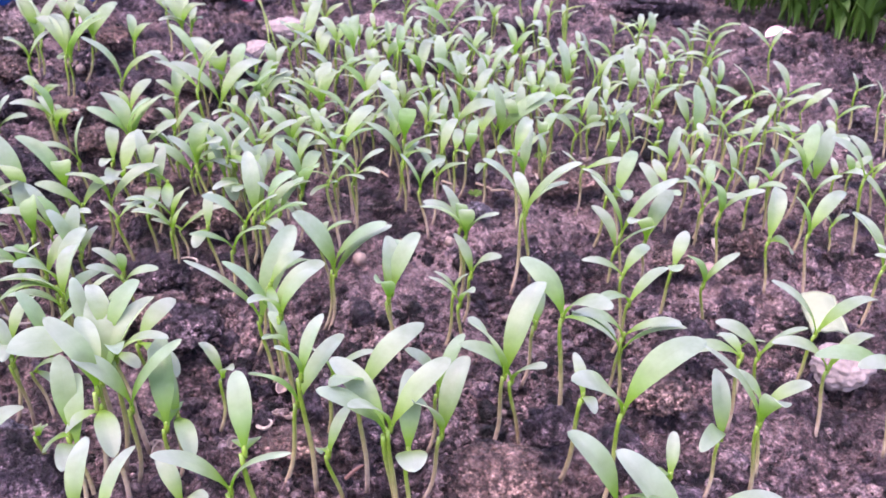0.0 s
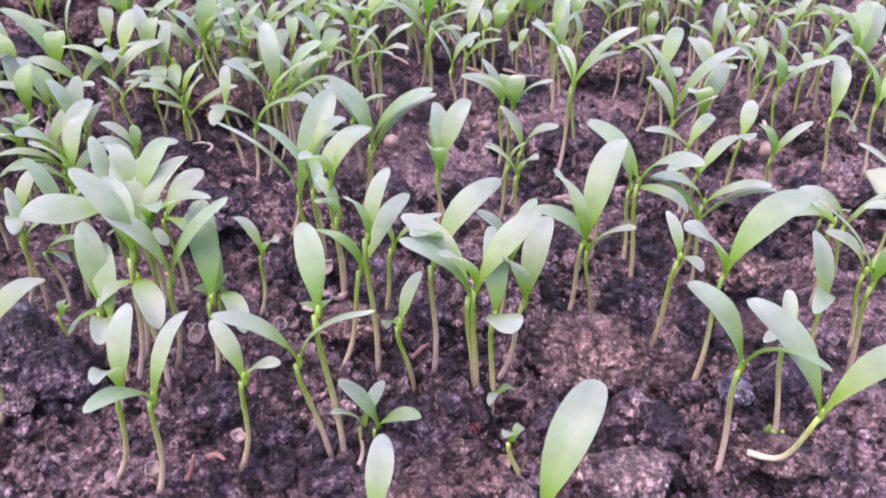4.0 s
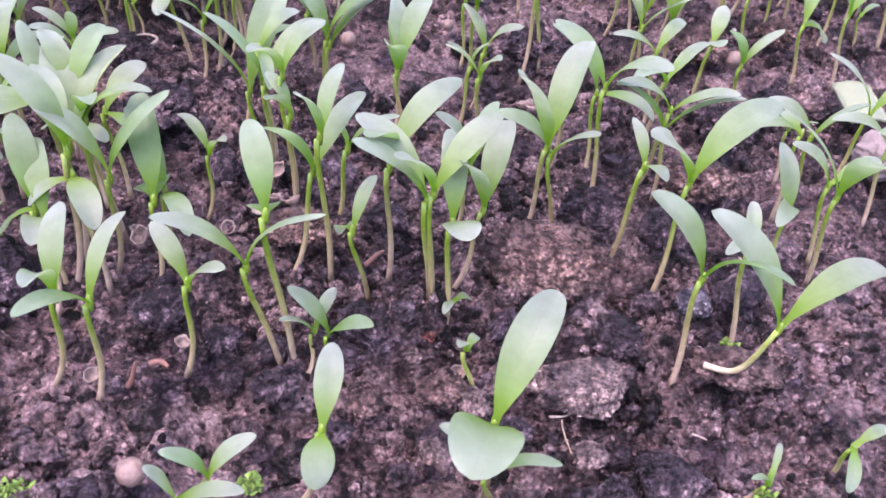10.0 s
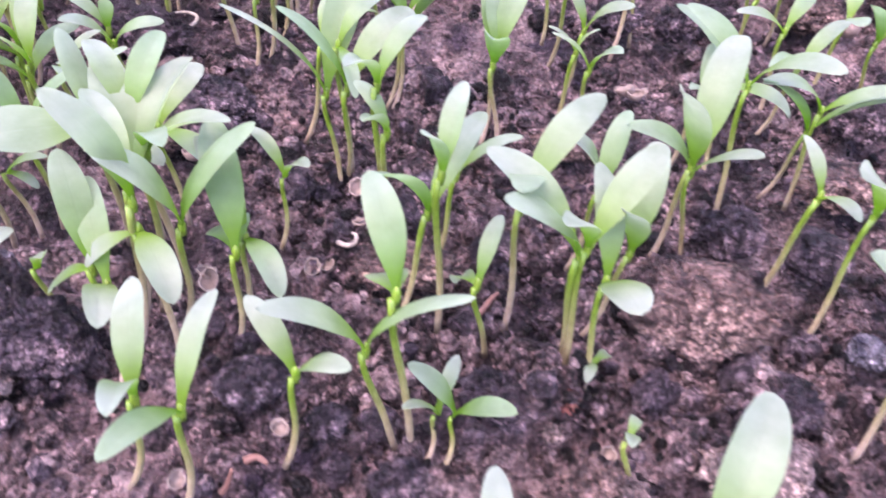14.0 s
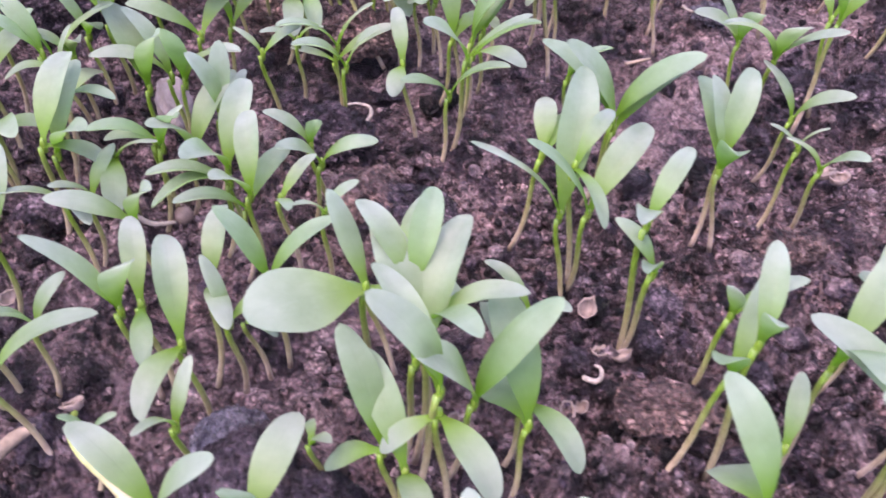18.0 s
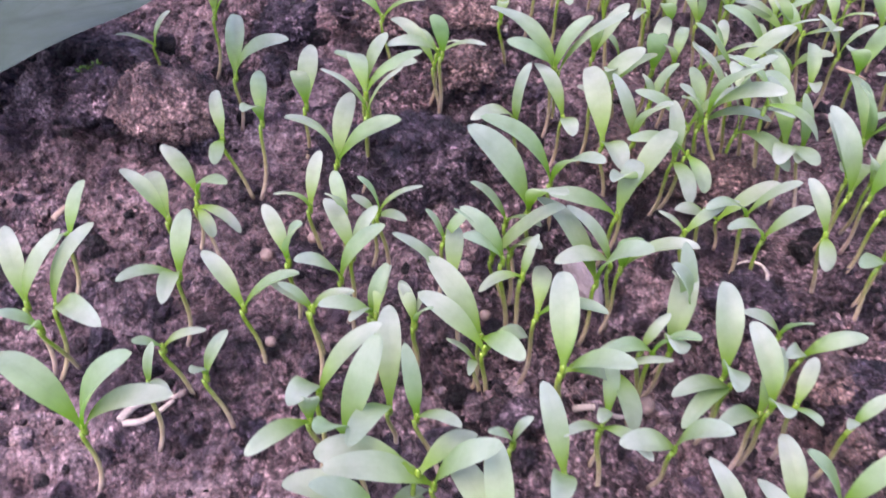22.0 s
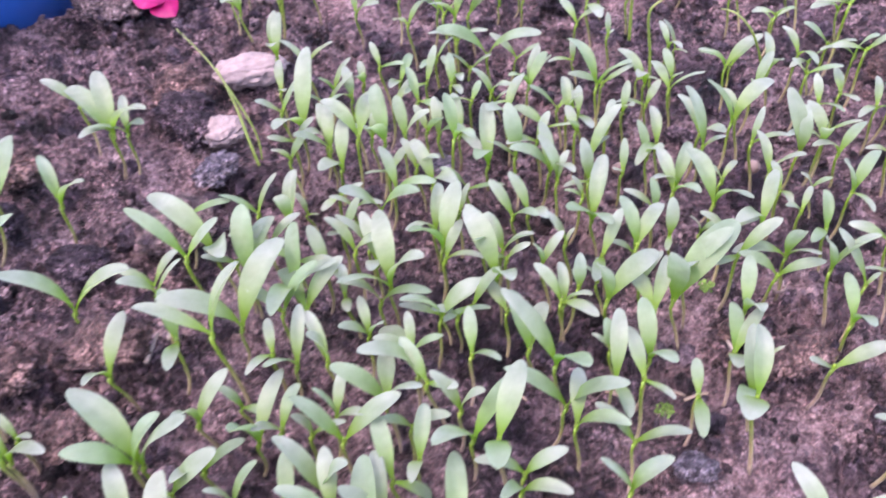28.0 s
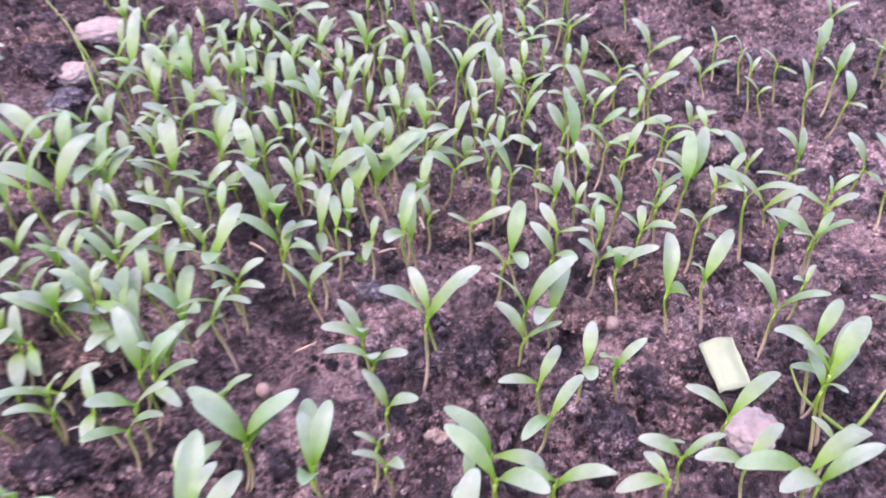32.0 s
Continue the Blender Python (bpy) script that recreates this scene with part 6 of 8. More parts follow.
seedling(-0.0160, 0.3317, 13.9, 0.8, 1.9, (153, 38, 10.4, 0.34, 0.14), (344, 16, 11.5, 0.33, 0.11))
seedling(0.0208, 0.3319, 16.0, 0.0, 0.0, (70, 54, 11.0, .26), (-61, 33, 5.8))
seedling(0.0639, 0.3324, 13.9, -1.4, -0.3, (-79, 11, 15.3, 0.28, 0.40), (173, 45, 15.3, 0.30, 0.23), (-172, 70, 15.3, 0.29, 0.15))
seedling(-0.0536, 0.3329, 14.5, 1.7, 1.7, (-104, 46, 11.2, 0.29, 0.21), (143, 57, 11.2, 0.27, 0.19), (-5, 29, 11.2, 0.28, 0.43))
seedling(-0.0859, 0.3329, 26.0, -3.6, 0.7, (63, 57, 21.0, .28), (-69, 23, 20.2, .26, .2))
seedling(-0.0357, 0.3331, 16.5, 2.8, 0.7, (-103, 50, 16.8, 0.29, 0.31), (93, 51, 16.8, 0.30, 0.30))
seedling(0.0471, 0.3336, 18.1, 1.6, -0.5, (83, 40, 14.7, 0.31, 0.19), (244, 16, 10.2, 0.30, 0.10))
seedling(-0.0767, 0.3339, 16.4, 0.1, -2.1, (-1, 30, 9.8, 0.31, 0.31), (-135, 15, 9.8, 0.27, 0.37))
seedling(-0.0282, 0.3348, 15.2, -0.1, -0.5, (-102, 44, 10.2, 0.27, 0.33), (113, 32, 10.2, 0.27, 0.38))
seedling(0.0048, 0.3350, 16.0, 0.0, 0.0, (15, 68, 10.2, .36), (-26, 62, 5.9))
seedling(0.1027, 0.3352, 16.0, 0.0, 0.0, (-42, 55, 14.8, .35), (74, 51, 6.5, .3))
seedling(-0.1485, 0.3355, 16.3, -1.9, 0.8, (-53, 18, 15.3, 0.28, 0.45), (120, 34, 15.3, 0.30, 0.25))
seedling(0.0797, 0.3379, 13.9, -2.6, -0.3, (22, 30, 12.8, 0.26, 0.43), (-127, 24, 12.8, 0.26, 0.29))
seedling(0.1356, 0.3380, 13.9, 0.4, 1.4, (267, 25, 14.9, 0.32, 0.20), (98, 11, 13.8, 0.32, 0.18))
seedling(-0.1150, 0.3384, 13.9, -2.5, -2.0, (18, 28, 17.4, 0.26, 0.34), (-172, 46, 17.4, 0.20, 0.23))
seedling(-0.1027, 0.3410, 17.5, 2.8, -0.7, (349, 35, 14.8, 0.33, 0.22), (185, 21, 14.0, 0.29, 0.17))
seedling(-0.0234, 0.3422, 13.1, 0.5, -2.6, (240, 12, 12.2, 0.26, 0.08), (71, 49, 13.0, 0.33, 0.21))
seedling(0.1224, 0.3426, 15.9, -2.6, -2.5, (254, 12, 10.1, 0.28, 0.22), (104, 44, 12.6, 0.31, 0.19))
seedling(0.0129, 0.3427, 8.6, 0.3, -0.0, (19, 24, 7.8, 0.31, 0.26), (-76, 62, 7.8, 0.28, 0.19))
seedling(0.2133, 0.3429, 16.0, 0.0, 0.0, (-24, 63, 14.9, .34), (90, 32, 8.1))
seedling(-0.1987, 0.3435, 15.4, 2.9, 1.5, (0, 34, 18.5, 0.27, 0.28), (109, 45, 18.5, 0.25, 0.22))
seedling(-0.0838, 0.3441, 14.0, -0.2, -0.4, (-95, 45, 25.2, 0.27, 0.34), (39, 31, 26.2, 0.31, 0.35))
seedling(0.0509, 0.3444, 16.0, 0.0, 0.0, (-59, 37, 10.0, .28), (93, 24, 9.8, .26))
seedling(0.0636, 0.3446, 15.2, -1.9, 0.2, (36, 31, 17.2, 0.26, 0.29), (-117, 34, 17.2, 0.28, 0.41))
seedling(-0.0653, 0.3447, 16.9, -1.4, -0.7, (63, 43, 17.8, 0.27, 0.30), (-18, 4, 17.8, 0.29, 0.41))
seedling(-0.0137, 0.3450, 15.0, -1.5, -0.4, (-12, 30, 22.7, 0.30, 0.41), (-179, 45, 22.7, 0.26, 0.21))
seedling(-0.0315, 0.3451, 6.0, 0.8, -0.2, (-70, 16, 12.9, .25, .15), (85, 38, 17.0, .26))
seedling(-0.0729, 0.3452, 16.0, 0.0, 0.0, (74, 48, 17.8, 0.28, .2), (-60, 38, 12.7, 0.28, .2))
seedling(0.1632, 0.3452, 8.0, -0.6, 0.1, (-16, 65, 9.9, .34), (95, 23, 12.1))
seedling(0.0259, 0.3456, 16.8, -0.6, 0.5, (48, 21, 15.6, 0.31, 0.32), (-1, 31, 15.6, 0.30, 0.36))
seedling(-0.0473, 0.3458, 13.9, 0.3, 1.3, (-105, 52, 17.0, 0.29, 0.24), (119, 29, 17.0, 0.28, 0.34))
seedling(-0.2158, 0.3458, 7.6, 2.0, -0.3, (-76, 15, 11.1, 0.28, .2), (64, 54, 10.9))
seedling(0.0184, 0.3478, 15.7, -3.0, -1.7, (209, 16, 14.1, 0.28, 0.12), (45, 41, 14.5, 0.27, 0.09))
seedling(0.0749, 0.3486, 14.4, 0.3, -1.4, (44, 30, 8.5, 0.27, 0.33), (-101, 37, 8.5, 0.27, 0.23))
seedling(-0.0537, 0.3489, 16.3, -2.6, -0.4, (4, 32, 9.7, 0.30, 0.34), (180, 11, 6.2, 0.50, 0.33))
seedling(-0.0008, 0.3489, 13.5, -0.6, -0.8, (65, 49, 11.8, 0.27, 0.23), (-118, 71, 11.8, 0.26, 0.21))
seedling(0.0363, 0.3489, 16.0, 0.0, 0.0, (16, 68, 11.3, .36), (-151, -21, 5.0, .4))
seedling(0.0902, 0.3502, 16.5, 0.8, -1.7, (-94, 64, 15.3, 0.29, 0.17), (176, 5, 9.8, 0.35, 0.32), (55, 29, 15.3, 0.29, 0.38))
seedling(-0.0430, 0.3503, 17.2, -0.7, -1.6, (1, 34, 22.6, 0.28, 0.41), (139, 56, 22.6, 0.29, 0.31), (-123, 42, 22.6, 0.26, 0.23))
seedling(0.2331, 0.3518, 16.0, 0.0, 0.0, (58, 61, 14.4, .3), (-55, 41, 10.4, .3))
seedling(0.0499, 0.3523, 8.7, -1.6, 1.0, (-78, 62, 7.8, 0.25, 0.27), (120, 48, 7.8, 0.31, 0.23))
seedling(-0.1065, 0.3524, 23.3, 3.0, 0.3, (-105, 46, 11.9, 0.30, 0.29), (73, 46, 11.9, 0.25, 0.21))
seedling(0.0070, 0.3530, 16.0, 0.0, 0.0, (-43, 54, 11.5, .28), (67, 56, 5.4))
seedling(-0.0100, 0.3532, 15.8, -0.7, -2.5, (108, 46, 9.2, 0.31, 0.24), (-95, 27, 9.2, 0.28, 0.30))
seedling(0.0280, 0.3533, 7.4, 0.3, -0.1, (67, 56, 16.8, .28), (-65, 27, 8.5, .26))
seedling(0.1114, 0.3535, 16.0, 0.0, 0.0, (-21, 64, 10.0, .4), (88, 34, 5.2))
seedling(0.1440, 0.3536, 15.1, -2.4, -2.5, (223, 11, 12.4, 0.30, 0.12), (28, 23, 11.1, 0.29, 0.19))
seedling(0.0495, 0.3538, 17.2, 2.6, 1.5, (-6, 25, 19.1, 0.31, 0.34), (169, 43, 19.1, 0.26, 0.34))
seedling(-0.0661, 0.3538, 15.5, -2.7, -0.4, (8, 35, 19.9, 0.26, 0.41), (118, 48, 19.9, 0.31, 0.21), (-158, 29, 19.9, 0.30, 0.38))
seedling(0.1232, 0.3541, 16.0, 0.0, 0.0, (82, 43, 11.9), (-49, 48, 6.7))
seedling(0.0719, 0.3555, 15.2, 1.5, 0.9, (7, 28, 10.1, 0.26, 0.34), (178, 3, 6.4, 0.40, 0.47))
seedling(0.2052, 0.3557, 10.6, -4.6, 1.2, (-55, 41, 10.1), (94, 25, 6.3))
seedling(-0.0127, 0.3560, 14.8, 1.9, -1.0, (-12, 31, 12.7, 0.29, 0.40), (119, 46, 12.7, 0.30, 0.25))
seedling(0.1514, 0.3574, 17.3, -1.8, 1.8, (291, 42, 14.0, 0.30, 0.15), (83, 24, 14.4, 0.28, 0.18))
seedling(-0.0805, 0.3581, 18.0, -0.2, 0.0, (2, 35, 21.2, 0.32, 0.27), (23, 12, 21.2, 0.28, 0.34))
seedling(-0.0282, 0.3582, 16.2, 1.3, 1.8, (28, 35, 20.9, 0.29, 0.25), (-129, 52, 20.9, 0.27, 0.26))
seedling(-0.1296, 0.3588, 14.5, 2.3, 0.5, (-100, 56, 23.8, 0.27, 0.27), (99, 38, 23.8, 0.27, 0.23))
seedling(-0.0148, 0.3589, 16.5, -1.1, -3.0, (-11, 32, 14.1, 0.26, 0.35), (-152, 53, 14.1, 0.27, 0.24))
seedling(-0.0597, 0.3590, 16.7, 0.1, 0.7, (345, 27, 14.6, 0.30, 0.09), (157, 20, 12.5, 0.30, 0.12))
seedling(-0.0279, 0.3592, 15.0, 1.0, -2.7, (39, 30, 12.8, 0.26, 0.35), (122, 19, 12.8, 0.27, 0.40))
seedling(0.2660, 0.3597, 16.0, 0.0, 0.0, (98, 15, 9.0, .3), (-59, 36, 9.8))
seedling(0.0364, 0.3603, 16.0, 0.0, 0.0, (-62, 32, 11.2, .26), (-7, 67, 10.1, .3))
seedling(0.0893, 0.3604, 8.4, -1.4, 1.2, (-71, 55, 7.8, 0.29, 0.28), (130, 52, 7.8, 0.30, 0.28))
seedling(-0.0464, 0.3614, 15.0, 0.7, -0.9, (-8, 33, 16.3, 0.27, 0.34), (-167, 39, 16.3, 0.27, 0.23))
seedling(0.0441, 0.3628, 17.1, -0.5, 1.3, (-2, 28, 14.4, 0.28, 0.27), (170, 36, 14.4, 0.27, 0.27))
seedling(0.1249, 0.3631, 10.6, -2.0, 0.5, (-41, 55, 19.2, .32), (76, 49, 9.2, .2))
seedling(-0.0511, 0.3633, 16.9, 0.0, 1.5, (-36, 28, 13.8, 0.29, 0.39), (120, 44, 13.8, 0.30, 0.30))
seedling(-0.0970, 0.3634, 24.1, 1.1, -0.2, (-57, 42, 21.0, .2), (78, 45, 15.1, 0.28, .2))
seedling(0.0218, 0.3639, 13.9, -2.9, 0.2, (29, 36, 20.5, 0.26, 0.26), (-176, 38, 20.5, 0.26, 0.25), (-129, 45, 20.5, 0.29, 0.22))
seedling(0.1165, 0.3640, 14.4, -1.9, 1.5, (-73, 15, 7.9, 0.25, 0.35), (53, 9, 7.9, 0.27, 0.42))
seedling(0.1999, 0.3654, 16.0, 0.0, 0.0, (-28, 61, 9.2, .3), (68, 56, 8.1))
seedling(-0.0827, 0.3656, 18.5, -0.9, -0.7, (60, 40, 12.6, 0.26, 0.10), (281, 19, 10.1, 0.32, 0.10))
seedling(0.0585, 0.3658, 15.1, 1.2, 0.1, (58, 25, 8.3, 0.26, 0.44), (-72, 49, 8.3, 0.30, 0.30))
seedling(-0.0657, 0.3660, 17.4, -2.3, -2.0, (313, 9, 14.8, 0.26, 0.10), (129, 24, 14.3, 0.29, 0.09))
seedling(0.0775, 0.3664, 14.0, -1.9, 0.2, (5, 30, 14.5, 0.28, 0.26), (144, 52, 14.5, 0.31, 0.26))
seedling(0.2132, 0.3665, 16.0, 0.0, 0.0, (-54, 42, 10.7, .3), (130, -10, 9.2, .3))
seedling(0.1370, 0.3668, 16.0, 0.0, 0.0, (92, 28, 9.9), (-66, 22, 15.2))
seedling(0.0469, 0.3682, 13.6, 0.2, 1.3, (37, 32, 15.2, 0.28, 0.29), (-116, 39, 15.2, 0.26, 0.31))
seedling(-0.0270, 0.3697, 15.0, -0.5, -2.3, (18, 30, 15.6, 0.26, 0.42), (-128, 40, 15.6, 0.28, 0.36))
seedling(0.2347, 0.3699, 16.0, 0.0, 0.0, (2, 68, 12.7, .34), (47, 64, 16.9, .3))
seedling(-0.0473, 0.3701, 13.8, 0.5, -2.2, (-63, 51, 14.9, 0.26, 0.24), (63, -40, 9.5, 0.40, 0.30))
seedling(0.2689, 0.3701, 16.0, 0.0, 0.0, (72, 52, 15.0, .3), (-66, 22, 9.4, .25))
seedling(0.1015, 0.3702, 13.7, -1.6, -0.8, (62, 25, 14.1, 0.31, 0.34), (-101, 31, 14.1, 0.28, 0.41))
seedling(0.1522, 0.3704, 16.0, 0.0, 0.0, (14, 68, 6.9, .34), (95, 22, 6.8))
seedling(-0.1573, 0.3705, 19.5, 4.0, 1.4, (-28, 26, 25.2, 0.30, 0.34), (90, 48, 25.2, 0.25, 0.22), (-47, 25, 25.5, 0.26, 0.39))
seedling(-0.0032, 0.3707, 14.1, -0.4, -0.5, (-22, 30, 13.7, 0.28, 0.24), (156, 37, 13.7, 0.29, 0.27))
seedling(0.0870, 0.3707, 16.0, 0.0, 0.0, (-20, 64, 21.0, .26), (15, 68, 15.2, .34))
seedling(-0.0742, 0.3717, 16.6, -0.6, 1.1, (269, 33, 12.5, 0.31, 0.18), (70, 34, 12.8, 0.29, 0.19))
seedling(-0.1938, 0.3722, 15.8, 4.4, 0.8, (-15, 36, 8.7, 0.25, 0.40), (98, 43, 8.7, 0.27, 0.29))
seedling(-0.0871, 0.3724, 14.8, -2.5, 0.5, (-43, 26, 28.0, 0.25, 0.36), (166, 41, 25.2, 0.30, 0.34))
seedling(0.0190, 0.3728, 16.0, 0.0, 0.0, (-67, 22, 6.3, .34), (-40, 56, 7.8, 0.28, .2))
seedling(-0.0191, 0.3732, 13.4, 0.5, 2.5, (43, 50, 9.8, 0.28, 0.19), (226, 28, 11.1, 0.29, 0.14))
seedling(0.0041, 0.3735, 13.6, -2.5, -2.1, (-12, 30, 14.9, 0.26, 0.35), (171, 35, 14.9, 0.29, 0.26))
seedling(-0.1731, 0.3747, 16.3, 2.3, 1.0, (-150, 48, 15.0, 0.30, 0.29), (61, 48, 15.0, 0.27, 0.22))
seedling(0.0943, 0.3749, 15.0, 2.4, -1.1, (3, 30, 15.1, 0.29, 0.41), (-92, 24, 15.1, 0.27, 0.41), (-145, 52, 15.1, 0.28, 0.21))
seedling(-0.1097, 0.3749, 6.0, -0.2, 0.0, (-67, 26, 11.6, 0.28, .2), (76, 47, 14.1, 0.28, .15))
seedling(-0.0542, 0.3760, 13.2, 0.8, 0.8, (209, 40, 11.6, 0.29, 0.10), (42, 40, 12.0, 0.27, 0.11))
seedling(-0.1571, 0.3778, 15.8, 2.8, 0.6, (-33, 33, 26.1, 0.27, 0.35), (93, 49, 25.2, 0.28, 0.29), (-38, -15, 16.1, 0.40, 0.36))
seedling(0.1443, 0.3781, 16.0, 0.0, 0.0, (-52, 44, 16.8, .28), (98, 16, 6.7))
seedling(0.1012, 0.3784, 16.0, 0.0, 0.0, (98, 15, 10.6, .2, .1), (-41, 55, 6.1))
seedling(0.2027, 0.3792, 16.0, 0.0, 0.0, (-32, 59, 9.9), (71, 54, 4.6))
seedling(0.0757, 0.3792, 16.0, 0.0, 0.0, (100, 10, 12.1, .26, .3), (48, 64, 12.2, .2))
seedling(0.0231, 0.3794, 16.0, 0.0, 0.0, (-10, 66, 14.3, .32), (-85, -4, 7.8))
seedling(-0.0430, 0.3803, 14.5, 1.9, 1.4, (-111, 48, 19.0, 0.28, 0.22), (130, 42, 19.0, 0.25, 0.25))
seedling(-0.0487, 0.3817, 16.1, -0.1, 1.3, (-86, 40, 9.2, 0.26, 0.26), (109, 17, 9.2, 0.25, 0.40))
seedling(0.0606, 0.3817, 16.0, 0.0, 0.0, (-26, 62, 21.0, .28), (92, 27, 8.2, .2))
seedling(-0.0686, 0.3818, 16.4, 0.0, -0.4, (16, 30, 17.2, 0.28, 0.24), (-168, 69, 17.2, 0.27, 0.23))
seedling(0.1880, 0.3819, 6.0, -1.1, 0.3, (93, 26, 14.9, .28), (-47, 50, 10.9))
seedling(0.0140, 0.3823, 16.0, 0.0, 0.0, (-33, 59, 16.4, .26), (54, 62, 10.6))
seedling(0.0331, 0.3824, 15.9, 0.9, -2.8, (227, 43, 9.9, 0.29, 0.14), (21, 44, 11.2, 0.26, 0.19))
seedling(0.0451, 0.3844, 13.8, -0.6, 1.4, (4, 32, 13.4, 0.27, 0.27), (178, 48, 13.4, 0.31, 0.32))
seedling(-0.0118, 0.3866, 14.1, -1.8, -0.4, (108, 12, 11.5, 0.29, 0.16), (274, 50, 12.8, 0.28, 0.19))
seedling(0.1741, 0.3872, 6.0, -1.9, 0.5, (83, 42, 16.2, .3), (88, 36, 8.9))
seedling(0.1237, 0.3873, 15.8, -1.4, -1.5, (24, 36, 11.4, 0.25, 0.32), (173, 15, 11.4, 0.27, 0.42), (-118, 11, 11.4, 0.27, 0.37))
seedling(-0.0367, 0.3877, 16.0, 1.4, -0.0, (-11, 32, 15.2, 0.28, 0.38), (125, 27, 15.2, 0.26, 0.34))
seedling(-0.0772, 0.3883, 16.0, 0.0, 0.0, (66, 55, 14.3, .3), (-66, 29, 13.1, 0.28, .2))
seedling(-0.0224, 0.3884, 13.5, -1.2, 1.6, (-15, 31, 16.8, 0.28, 0.39), (158, 37, 16.8, 0.30, 0.37))
seedling(0.0510, 0.3888, 13.8, -1.3, 2.0, (10, 34, 13.7, 0.30, 0.36), (-130, 4, 13.7, 0.27, 0.46))
seedling(0.1313, 0.3889, 16.0, 0.0, 0.0, (2, 67, 11.7, .28), (-49, 48, 7.2))
seedling(0.0264, 0.3891, 16.0, 0.0, 0.0, (69, 55, 20.3, .24), (79, 46, 10.1, .28))
seedling(-0.0522, 0.3897, 16.0, 0.0, 0.0, (-116, -14, 7.6, .35), (92, 27, 8.0))
seedling(0.0610, 0.3904, 16.4, 1.7, -2.1, (-10, 28, 15.6, 0.27, 0.32), (174, 38, 15.6, 0.27, 0.24))
seedling(0.0727, 0.3904, 14.8, 2.9, 1.9, (-85, 59, 20.6, 0.28, 0.18), (64, 24, 20.6, 0.29, 0.42))
seedling(0.1966, 0.3909, 16.0, 0.0, 0.0, (-28, 61, 8.9), (93, 26, 9.2))
seedling(0.0802, 0.3915, 15.8, -2.6, 1.7, (-10, 27, 11.3, 0.25, 0.44), (61, 13, 11.3, 0.27, 0.40))
seedling(0.0109, 0.3917, 14.3, 2.8, -2.8, (4, 36, 17.4, 0.29, 0.34), (-84, 41, 17.4, 0.29, 0.34), (168, 36, 17.4, 0.25, 0.31))
seedling(-0.0981, 0.3924, 16.0, 0.0, 0.0, (95, 16, 14.1, 0.28, .2), (-61, 38, 9.9))
seedling(0.1054, 0.3937, 16.3, -0.5, -2.3, (14, 43, 10.5, 0.31, 0.21), (171, 21, 11.8, 0.31, 0.22))
seedling(-0.0632, 0.3952, 6.0, -0.1, 0.0, (-42, 54, 8.9, .3), (103, 2, 3.4))
seedling(-0.0053, 0.3960, 14.1, 0.7, -0.1, (12, 35, 21.7, 0.26, 0.25), (-154, 44, 21.7, 0.26, 0.37))
seedling(-0.0354, 0.3960, 16.1, -0.2, 0.6, (243, 26, 10.4, 0.28, 0.13), (38, 14, 11.1, 0.28, 0.17))
seedling(0.0048, 0.3973, 16.0, 0.0, 0.0, (-9, 66, 17.8, .34), (-64, 28, 11.9))
seedling(0.1159, 0.3979, 16.0, -0.2, -1.7, (191, 24, 13.6, 0.27, 0.11), (24, 8, 13.8, 0.29, 0.17))
seedling(0.0339, 0.3983, 17.5, 2.2, 1.2, (230, 52, 10.7, 0.29, 0.14), (28, 24, 12.1, 0.30, 0.12))
seedling(-0.0251, 0.3986, 14.7, -2.1, -0.9, (-16, 31, 11.8, 0.29, 0.31), (132, 42, 11.8, 0.29, 0.34))
seedling(-0.1778, 0.3986, 14.3, 2.8, 0.8, (-34, 33, 26.8, 0.27, 0.24), (20, 39, 28.9, 0.28, 0.36))
seedling(0.0242, 0.3997, 17.8, 2.3, 2.3, (360, 18, 11.1, 0.33, 0.09), (216, 50, 13.3, 0.30, 0.14))
seedling(-0.0151, 0.4003, 22.8, 1.0, -0.1, (0, 35, 15.7, 0.30, 0.24), (165, 34, 15.7, 0.28, 0.32))
seedling(0.2623, 0.4016, 16.0, 0.0, 0.0, (-30, 61, 14.2, .3), (91, 30, 15.0, .25))
seedling(0.0152, 0.4025, 17.2, -2.1, -1.5, (251, 20, 12.9, 0.33, 0.21), (46, 47, 10.6, 0.34, 0.18))
seedling(-0.1597, 0.4029, 16.4, 6.2, 1.9, (20, 35, 22.2, 0.30, 0.26), (-178, 60, 22.2, 0.30, 0.21))
seedling(-0.0526, 0.4035, 15.8, 2.6, -1.2, (12, 34, 17.5, 0.28, 0.37), (-149, 36, 17.5, 0.28, 0.31))
seedling(-0.1342, 0.4041, 17.2, -0.6, -0.3, (-20, 35, 17.6, 0.25, 0.32), (121, 44, 17.6, 0.27, 0.29))
seedling(0.1730, 0.4042, 8.6, -1.3, 0.3, (-45, 51, 18.0, .3), (93, 25, 15.6, .25, .1))
seedling(-0.1820, 0.4046, 16.4, 2.6, 0.8, (-34, 31, 25.0, 0.29, 0.28), (172, 55, 25.0, 0.28, 0.26))
seedling(0.1068, 0.4052, 18.6, 1.8, 0.9, (261, 44, 11.1, 0.33, 0.08), (109, 17, 11.5, 0.27, 0.19))
seedling(-0.0383, 0.4063, 20.2, 2.9, -0.0, (0, 36, 20.3, 0.28, 0.38), (-153, 49, 20.3, 0.29, 0.24))
seedling(-0.0461, 0.4084, 22.3, 2.8, 0.1, (25, 15, 17.9, 0.31, 0.33), (-37, 26, 17.9, 0.30, 0.38))
